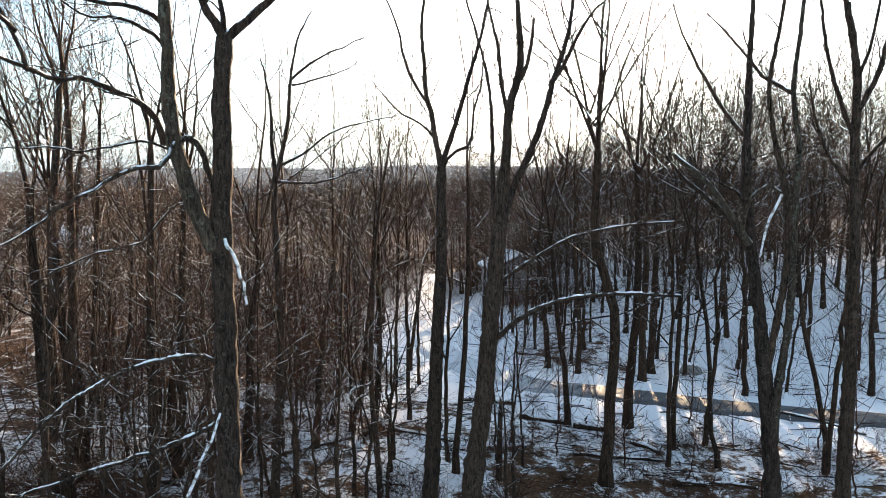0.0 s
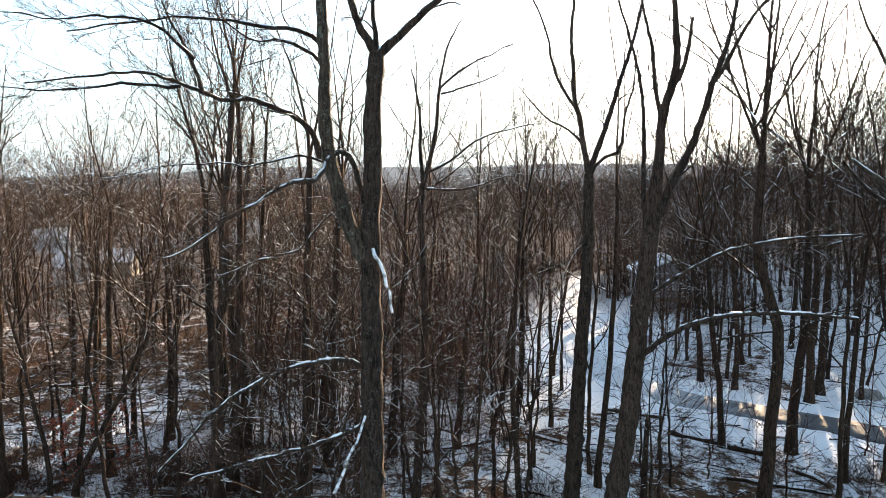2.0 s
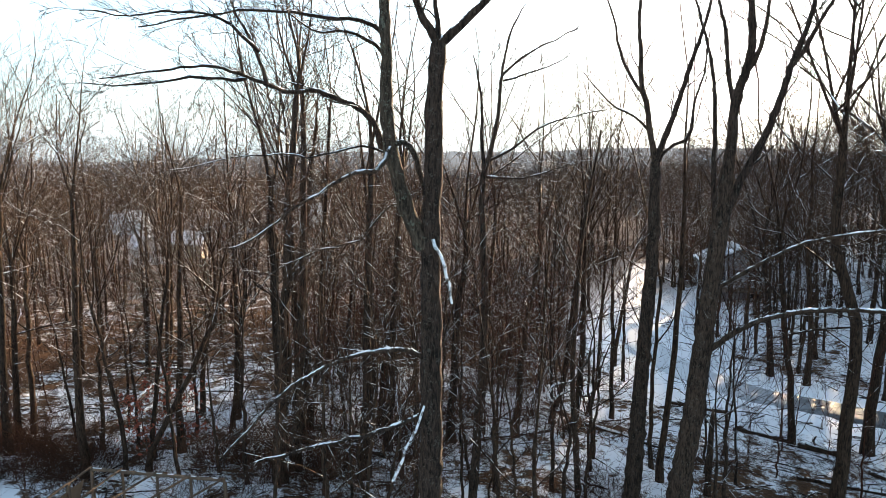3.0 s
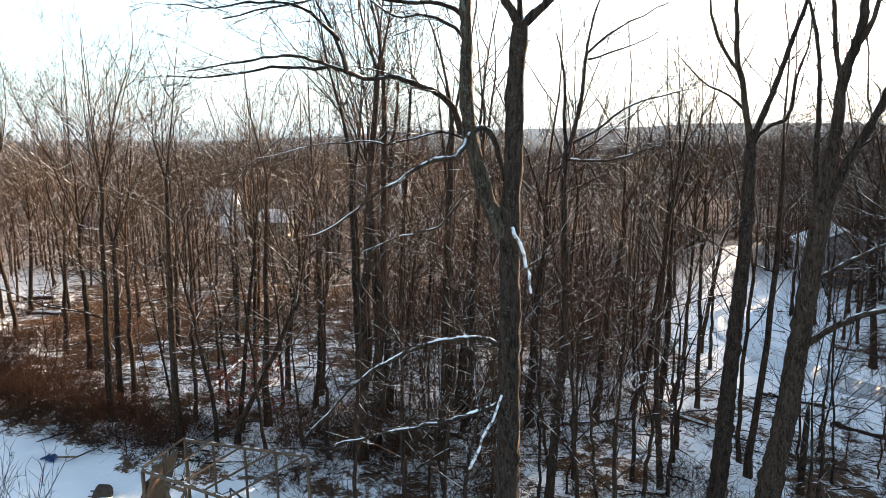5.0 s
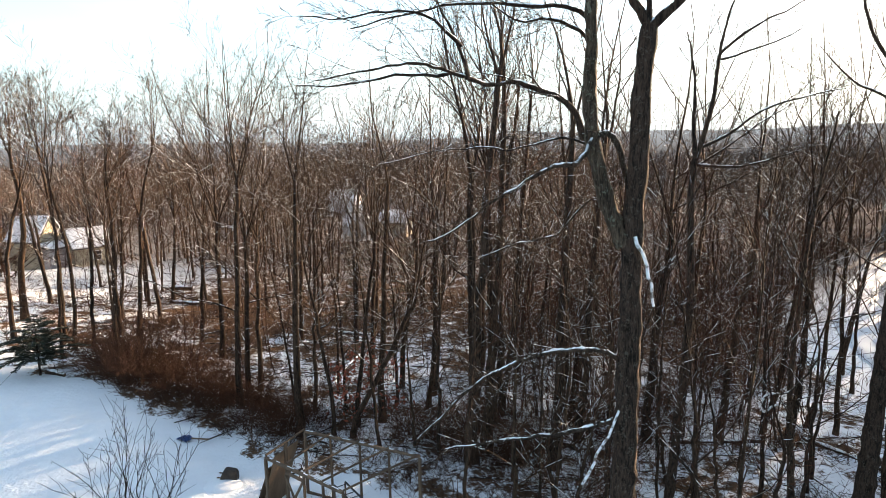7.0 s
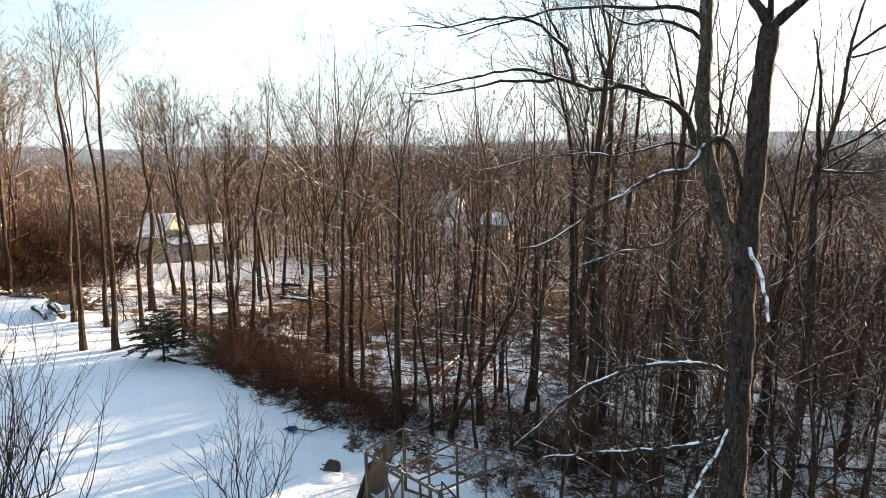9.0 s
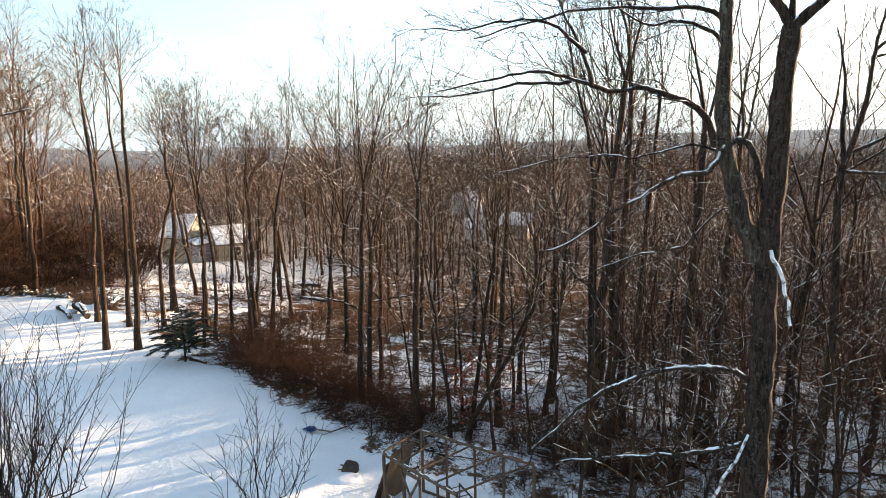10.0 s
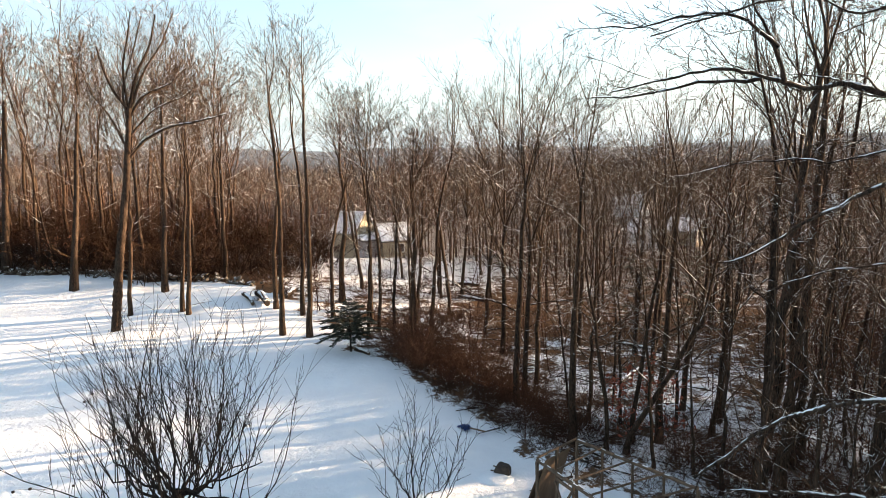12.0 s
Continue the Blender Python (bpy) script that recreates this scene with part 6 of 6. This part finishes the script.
# ---- logs, stones, brush ----
def log(a, b, r, seed, label="fallen log with snow on its back among leaves", mat=None, snow=True, lift=0.6):
    root = tagged(new("log"), label, "log", "fallen logs")
    rng = random.Random(seed)
    az, bz = float(ground_z(*a)), float(ground_z(*b))
    pts = curve_through([(a[0], a[1], az + r * lift), ((a[0] + b[0]) / 2 + rng.gauss(0, 0.1), (a[1] + b[1]) / 2 + rng.gauss(0, 0.1), (az + bz) / 2 + r * lift + 0.03), (b[0], b[1], bz + r * lift)], 9)
    t = Tubes()
    rad = np.linspace(r, r * 0.75, 9) * np.array([1 + rng.uniform(-0.08, 0.08) for _ in range(9)])
    t.add(pts, rad, 9)
    for _ in range(rng.randint(1, 3)):
        i = rng.randint(1, 7)
        d = np.array([rng.gauss(0, 0.4), rng.gauss(0, 0.4), 0.8])
        t.add(np.array([pts[i], pts[i] + d * r * 1.5, pts[i] + d * r * 3.2]), [r * 0.28, r * 0.22, r * 0.14], 5)
    o = new("stem", t.mesh("stem", mat or M_BARK))
    o.parent = root
    # sawn or broken ends
    for e, (p, q) in enumerate(((pts[0], pts[1]), (pts[-1], pts[-2]))):
        d = Vector(p - q).normalized()
        m = Matrix.Translation(Vector(p)) @ d.to_track_quat("Z", "Y").to_matrix().to_4x4()
        part("end_grain", lathe(bmesh.new(), [(rad[0 if e == 0 else -1] * 0.99, -0.03), (rad[0 if e == 0 else -1] * 0.9, 0.02)], 9, m, 0.06, seed + e), M_LUMBER, root)
    if snow:
        s = Tubes()
        u = pts[1:-1] + np.array([0, 0, 1]) * (rad[1:-1] * 0.55)[:, None]
        s.add(u, rad[1:-1] * np.array([0.3, 0.8, 0.85, 0.7, 0.9, 0.75, 0.3]), 7)
        c = new("snow_cap", s.mesh("snow_cap", M_SNOW))
        c.parent = root
        c["label"] = "snow along the top of the log"


for k, (a, b, r) in enumerate((((4.2, 32.7), (6.5, 31.9), 0.17), ((6.7, 31.6), (8.4, 31.0), 0.2), ((5.9, 27.7), (9.7, 27.5), 0.10), ((8.9, 29.5), (9.9, 28.2), 0.12),
                               ((9.2, 25.0), (10.5, 24.8), 0.14), ((10.6, 25.0), (12.4, 24.5), 0.09), ((-29.1, 31.6), (-26.1, 32.5), 0.10), ((-50.7, 34.4), (-49.3, 35.8), 0.22),
                               ((-44.7, 30.5), (-42.0, 31.5), 0.16), ((-33.5, 20.0), (-31.0, 21.5), 0.10), ((-33.1, 15.7), (-32.1, 16.0), 0.13), ((-12.2, 24.3), (-9.4, 23.6), 0.12),
                               ((-2.5, 30.5), (1.0, 28.5), 0.10), ((-6.5, 27.0), (-3.8, 29.2), 0.09), ((1.5, 36.0), (4.3, 35.2), 0.13), ((18.0, 34.6), (20.2, 30.2), 0.08))):
    log(a, b, r, 40 + k)
log((-22.4, 24.0), (-24.8, 29.6), 0.10, 71, "pale barkless fallen trunk lying in the woods", M_BARK_PALE, True, 1.2)
log((-47.4, 15.0), (-44.3, 14.6), 0.26, 72, "cut log under thick snow at the edge of the lawn", M_BARK, True, 0.9)
log((-47.9, 14.1), (-44.9, 13.8), 0.17, 73, "cut log under thick snow at the edge of the lawn", M_BARK, True, 0.9)
log((-46.2, 16.6), (-48.2, 18.2), 0.18, 74, "cut log under thick snow at the edge of the lawn", M_BARK, True, 0.9)


def snag():
    root = tagged(new("snag"), "broken dead trunk standing without branches", "dead tree")
    t = Tubes()
    t.add(curve_through([(0, 0, -0.2), (0.03, 0, 1.6), (0.08, 0.02, 3.0)], 8), np.array([0.15, 0.125, 0.115, 0.115, 0.105, 0.10, 0.095, 0.07]), 9)
    c = new("trunk", t.mesh("trunk", M_BARK))
    c.parent = root
    bm = bmesh.new()
    lathe(bm, [(0.08, 2.97), (0.05, 3.06), (0.02, 3.2)], 7, Matrix.Translation((0.08, 0.02, 0)), 0.3, 3)
    part("splintered_top", bm, M_LUMBER, root)
    root.location = (2.4, 24.6, float(ground_z(2.4, 24.6)))


snag()


def boulder(x, y, w, h, seed, label):
    root = tagged(new("boulder"), label, "boulder")
    bm = bmesh.new()
    bmesh.ops.create_icosphere(bm, subdivisions=3, radius=1.0)
    for v in bm.verts:
        v.co *= 1 + 0.22 * noise.noise(v.co * 1.3 + Vector((seed, 0, 0))) + 0.06 * noise.noise(v.co * 4)
        v.co = Vector((v.co.x * w / 2, v.co.y * w / 2.4, max(v.co.z, -0.4) * h))
    part("stone", bm, M_STONE, root, "", True)
    bm = bmesh.new()
    bmesh.ops.create_icosphere(bm, subdivisions=3, radius=1.0)
    for v in bm.verts:
        v.co *= 1 + 0.22 * noise.noise(v.co * 1.3 + Vector((seed, 0, 0)))
        v.co = Vector((v.co.x * w / 2 * 0.62 + w * 0.06, v.co.y * w / 2.4 * 0.5 + w * 0.1, v.co.z * h * 0.14 + h * 0.86))
    part("snow_cap", bm, M_SNOW, root, "cap of snow", True)
    root.location = (x, y, float(ground_z(x, y)))


boulder(16.76, 43.1, 1.5, 0.62, 2, "brown boulder with a little snow on the bank above the road")


def stone_wall():
    root = tagged(new("stone_wall"), "tumbled dry stone wall with snow between its stones", "stone wall")
    rng = random.Random(12)
    shapes = []
    for k in range(6):
        bm = bmesh.new()
        bmesh.ops.create_icosphere(bm, subdivisions=1, radius=1.0)
        for v in bm.verts:
            v.co *= 1 + 0.35 * noise.noise(v.co * 1.7 + Vector((k * 9, 0, 0)))
        me = bpy.data.meshes.new("stone")
        bm.to_mesh(me)
        bm.free()
        me.materials.append(M_SNOWSTONE)
        shapes.append(me)
    way = curve_through([(-67.5, -3.0, 0), (-63.5, 2.5, 0), (-58.5, 8.0, 0), (-54.5, 13.0, 0), (-50.8, 15.8, 0)], 120)
    for k in range(230):
        p = way[rng.randrange(120)]
        x, y = p[0] + rng.gauss(0, 0.35), p[1] + rng.gauss(0, 0.35)
        o = new("stone", shapes[k % 6])
        o.parent = root
        s = rng.uniform(0.11, 0.23)
        o.matrix_basis = pose(x, y, float(ground_z(x, y)) + abs(rng.gauss(0, 0.16)) + s * 0.3, rng.uniform(0, 30), rng.uniform(0, 30), rng.uniform(0, 360)) @ Matrix.Diagonal((s * rng.uniform(1, 1.5), s, s * rng.uniform(0.55, 0.8), 1))


M_SNOWSTONE = bark_material("snowy_stone", (0.05, 0.042, 0.036), (0.17, 0.145, 0.12), 0.3, 0.3, (0.16, 0.18, 0.13), 0.9, 0.15, 5.0)
stone_wall()


def brush_model(seed, stems, height, spread, kids, droop=0.22):
    rng = random.Random(seed)
    t = Tubes()
    for _ in range(stems):
        a, q = rng.random() * 6.283, rng.random() ** 0.5 * spread
        base = np.array([math.cos(a) * q * 0.6, math.sin(a) * q * 0.6, -0.05])
        d = np.array([math.cos(a) * 0.5 * rng.random() + rng.gauss(0, 0.25), math.sin(a) * 0.5 * rng.random() + rng.gauss(0, 0.25), 1.0])
        p, line = base, [base]
        ln = height * rng.uniform(0.5, 1.1)
        for _ in range(3):
            d = d + np.array([rng.gauss(0, 0.22), rng.gauss(0, 0.22), -droop])
            p = p + d / np.linalg.norm(d) * ln / 3
            line.append(p)
        line = np.array(line)
        t.add(line, np.linspace(0.010, 0.006, 4), 3)
        for _ in range(kids):
            i = rng.randint(0, 2)
            b = line[i] + (line[i + 1] - line[i]) * rng.random()
            w = np.array([rng.gauss(0, 0.6), rng.gauss(0, 0.6), rng.uniform(0.0, 0.9)])
            t.add(np.array([b, b + w / np.linalg.norm(w) * ln * rng.uniform(0.15, 0.4)]), [0.007, 0.005], 3)
    return t


def thickets():
    models = [brush_model(200 + k, 60, 1.7, 1.1, 5).mesh("cane_mass", M_RUST if k == 3 else M_CANE) for k in range(4)]
    tall = [brush_model(210 + k, 34, 2.3, 0.8, 5, 0.08).mesh("cane_mass", M_CANE) for k in range(3)]
    sparse = [brush_model(215 + k, 20, 1.9, 1.0, 5, 0.1).mesh("cane_mass", M_RUST if k == 1 else M_CANE) for k in range(3)]
    dark = [brush_model(220 + k, 26, 1.7, 1.1, 3).mesh("cane_mass", M_BRUSH_SHADED) for k in range(3)]
    rng = random.Random(6)
    for k in range(46):
        u = (k + rng.random()) / 46
        x = -33.2 + 14.4 * u
        y = 17.5 + rng.uniform(-0.6, 2.6) - 0.3 * math.sin(u * 9) + 0.35 * noise.noise(Vector((x * 0.9, 3, 0)))
        root = tagged(new("bush"), "dense reddish brown bramble thicket along the lawn", "bush", "brambles along the lawn")
        s = rng.uniform(0.55, 1.3) * (1.2 - 0.5 * u)
        root.matrix_basis = pose(x, y, float(ground_z(x, y)), 0, 0, rng.uniform(0, 360)) @ Matrix.Diagonal((s * 1.15, s * 1.15, s, 1))
        c = new("cane_mass", models[3] if 0.06 < u < 0.2 and k % 3 else tall[k % 3] if k % 3 == 0 else models[k % 3])
        c.parent = root
    # warm brown brush round the shed frame and down the slope below it
    for k in range(22):
        x, y = (rng.uniform(-18.5, -8.5), rng.uniform(17.4, 23.5)) if k < 16 else (rng.uniform(-14.2, -12.8), rng.uniform(14.0, 14.6))
        root = tagged(new("bush"), "thin warm brown brush beside the shed frame", "bush", "brush under the trees")
        s = rng.uniform(0.4, 0.85) if k < 16 else 0.3
        root.matrix_basis = pose(x, y, float(ground_z(x, y)), 0, 0, rng.uniform(0, 360)) @ Matrix.Diagonal((s * 1.2, s * 1.2, s, 1))
        c = new("cane_mass", sparse[k % 3])
        c.parent = root
    for k in range(25):
        x, y = rng.uniform(-66, -52), rng.uniform(2, 24)
        if lawn_mask(x, y) > 0.02:
            continue
        root = tagged(new("bush"), "tangle of dark bare brush behind the stone wall", "bush", "brush behind the wall")
        s = rng.uniform(0.8, 1.3)
        root.matrix_basis = pose(x, y, float(ground_z(x, y)), 0, 0, rng.uniform(0, 360)) @ Matrix.Diagonal((s * 1.3, s * 1.3, s * 0.9, 1))
        c = new("cane_mass", dark[k % 3])
        c.parent = root
    # brush too far off to tell one bush from the next
    shapes = [brush_model(220 + k, 26, 1.7, 1.1, 3).arrays() for k in range(3)]
    for name, label, spots in (("wall_brush", "dark bare brush in the woods behind the stone wall", [(rng.uniform(-92, -56), rng.uniform(-6, 27), rng.uniform(2.1, 3.4)) for _ in range(145)]),
                               ("bank_brush", "tall dark bare brush on the bank between the trunks", [(rng.uniform(10, 58), rng.uniform(64, 100), rng.uniform(1.6, 2.8)) for _ in range(60)] + [(rng.uniform(-8, 20), rng.uniform(80, 104), rng.uniform(1.6, 2.8)) for _ in range(44)])):
        vs, fs, base = [], [], 0
        for x, y, s in spots:
            if lawn_mask(x, y) > 0.02 or in_road(x, y) < 4 or math.hypot(x - 9, y - 73) < 8:
                continue
            v, f = shapes[rng.randrange(3)]
            vs.append(scaled(v * np.array([1.35, 1.35, 1.0]), rng.random() * 6.283, s, (x, y, float(ground_z(x, y)))))
            fs.append(f + base)
            base += len(v)
        tagged(new(name, quads(name, np.concatenate(vs), np.concatenate(fs), M_BRUSH_SHADED)), label, "brush", "", "stuff")
    for k in range(18):
        x, y = rng.uniform(-23, -8), rng.uniform(18.2, 26)
        root = tagged(new("bush"), "low reddish brush on the slope below the lawn", "bush", "brush under the trees")
        s = rng.uniform(0.45, 0.8)
        root.matrix_basis = pose(x, y, float(ground_z(x, y)), 0, 0, rng.uniform(0, 360)) @ Matrix.Diagonal((s * 1.4, s * 1.4, s * 0.9, 1))
        c = new("cane_mass", sparse[k % 3])
        c.parent = root
    for k in range(34):
        x, y = rng.uniform(-15, -6), rng.uniform(19.5, 27)
        root = tagged(new("bush"), "low reddish brush on the slope below the lawn", "bush", "brush under the trees")
        s = rng.uniform(0.5, 1.0)
        root.matrix_basis = pose(x, y, float(ground_z(x, y)), 0, 0, rng.uniform(0, 360)) @ Matrix.Diagonal((s * 1.5, s * 1.5, s * 0.9, 1))
        c = new("cane_mass", sparse[k % 3])
        c.parent = root
    for k in range(62):
        x, y = (rng.uniform(-14, 6), rng.uniform(19, 31)) if k < 26 else (rng.uniform(2, 18), rng.uniform(21, 31))
        if in_road(x, y) < 3.5:
            continue
        root = tagged(new("bush"), "low brown brush among the trunks in the snow", "bush", "brush under the trees")
        s = rng.uniform(0.5, 0.9)
        root.matrix_basis = pose(x, y, float(ground_z(x, y)), 0, 0, rng.uniform(0, 360)) @ Matrix.Diagonal((s * 1.3, s * 1.3, s * 0.8, 1))
        c = new("cane_mass", sparse[k % 3] if k % 2 == 0 else dark[1 + k % 2])
        c.parent = root


thickets()


def undergrowth():
    """Saplings, canes and sticks that cover the floor of the wood."""
    rng = random.Random(19)
    canes = [brush_model(300 + k, 8, 1.1, 0.7, 2).arrays() for k in range(6)]
    saps = []
    for k in range(5):
        thick, fine = grow_tree(random.Random(700 + k), [], 0.035, 6.0, dict(MIDDLE, tip=0.005, sides=2, pts=(2, 2, 3), many=(0, 3, 3)), 1, 1.6, 8, (3, 5))
        for key, val in fine.groups.items():
            thick.groups[key] = thick.groups.get(key, []) + val
        saps.append(thick.arrays())
    for name, shapes, count, lo, hi, mat, label in (("undergrowth", canes, 1050, 20, 60, M_CANE, "thin canes and brush on the snowy woodland floor"), ("saplings", saps, 560, 26, 80, M_TWIG_RED, "thin bare saplings between the trunks")):
        vs, fs, base, made = [], [], 0, 0
        while made < count:
            az, d = radians(rng.uniform(-40, 98)), lo + (hi - lo) * rng.random() ** 1.4
            x, y = -math.sin(az) * d, math.cos(az) * d
            if name == "undergrowth" and made % 4 == 0:
                x, y = rng.uniform(-62, -30), rng.uniform(14, 34)
            elif name == "saplings" and made % 4 == 0:
                x, y = rng.uniform(-98, -58), rng.uniform(-8, 30)
            elif name == "saplings" and made % 4 == 3:
                x, y = rng.uniform(4, 50), rng.uniform(58, 112)
            elif name == "saplings" and made % 4 == 1:
                az, d = radians(rng.uniform(0, 28)), rng.uniform(27, 58)
                x, y = -math.sin(az) * d, math.cos(az) * d
            if lawn_mask(x, y) > 0.02 or in_road(x, y) < 2.6 or (abs(x - 0.8) < 4.6 and 44 < y < 84) or (abs(x) < 4 and 24 < y < 46 and rng.random() < 0.85) or (x > 3 and in_road(x, y) < 30 and y > 36 and rng.random() < 0.3) or (-16.5 < x < -10 and y < 16):
                made += 1 if rng.random() < 0.02 else 0
                continue
            v, f = shapes[rng.randrange(len(shapes))]
            vs.append(scaled(v, rng.random() * 6.283, rng.uniform(0.6, 1.25), (x, y, float(ground_z(x, y)))))
            fs.append(f + base)
            base += len(v)
            made += 1
        tagged(new(name, quads(name, np.concatenate(vs), np.concatenate(fs), mat)), label, "undergrowth", "", "stuff")


undergrowth()


def floor_sticks():
    """Fallen branches lying in the thin snow."""
    rng = random.Random(23)
    t = Tubes()
    for _ in range(1500):
        az, d = radians(rng.uniform(-40, 62)), rng.uniform(21, 60)
        x, y = -math.sin(az) * d, math.cos(az) * d
        if lawn_mask(x, y) > 0.02 or in_road(x, y) < 2.2:
            continue
        a, ln, r = rng.random() * 6.283, rng.uniform(0.4, 2.2), rng.uniform(0.012, 0.045)
        p = [(x + math.cos(a) * ln * q, y + math.sin(a) * ln * q + 0.1 * math.sin(q * 3)) for q in (0, 0.5, 1)]
        t.add(np.array([[u, w, float(ground_z(u, w)) + r * 0.8 + 0.05] for u, w in p]), [r, r * 0.8, r * 0.5], 4)
    tagged(new("fallen_sticks", t.mesh("fallen_sticks", M_BARK)), "fallen branches scattered on the snowy woodland floor", "sticks", "", "stuff")


floor_sticks()


def leafy_sapling(x, y, height, leaves, seed, red=False):
    root = tagged(new("oak_sapling"), "low young oak still holding withered red leaves" if red else "young oak still holding withered orange-brown leaves", "young tree", "saplings with withered leaves")
    rng = random.Random(seed)
    thick, fine = grow_tree(rng, [], 0.012 * height, height, dict(NEAR, many=(0, 3, 4)), 1, height * 0.25, 8)
    t = new("trunk", thick.mesh("trunk", M_BARK))
    c = new("crown", fine.mesh("crown", M_TWIG))
    v, _ = fine.arrays()
    vs, fs = [], []
    for k in range(leaves):
        p = v[rng.randrange(len(v))]
        if p[2] < height * 0.25:
            continue
        m = Euler((rng.uniform(0, 6), rng.uniform(0, 6), rng.uniform(0, 6))).to_matrix()
        s = rng.uniform(0.07, 0.12) if red else rng.uniform(0.05, 0.09)
        quad = [(-0.4, 0, 0), (0, -0.9, 0.15), (0.4, 0, 0), (0, 0.9, 0.2)]
        b = len(vs)
        vs += [p + np.array(m @ (Vector(q) * s)) for q in quad]
        fs.append((b, b + 1, b + 2, b + 3))
    lv = new("leaves", quads("leaves", np.array(vs), np.array(fs), M_LEAF_RED if red else M_LEAF, False))
    lv["label"] = "withered red leaves" if red else "withered orange-brown leaves"
    for o in (t, c, lv):
        o.parent = root
    root.location = (x, y, float(ground_z(x, y)))


for k, (x, y, hgt, n) in enumerate(((-19.2, 21.8, 2.2, 220), (-18.0, 20.4, 1.9, 360), (-17.2, 21.4, 1.7, 280), (-5.6, 46.0, 5.5, 800), (-7.0, 44.5, 4.5, 500), (9.5, 60.5, 6.0, 700), (7.2, 60.0, 5.0, 500), (-63.5, 3.5, 1.8, 380), (-65, 5.5, 1.5, 300))):
    leafy_sapling(x, y, hgt, n, 60 + k, k < 3)
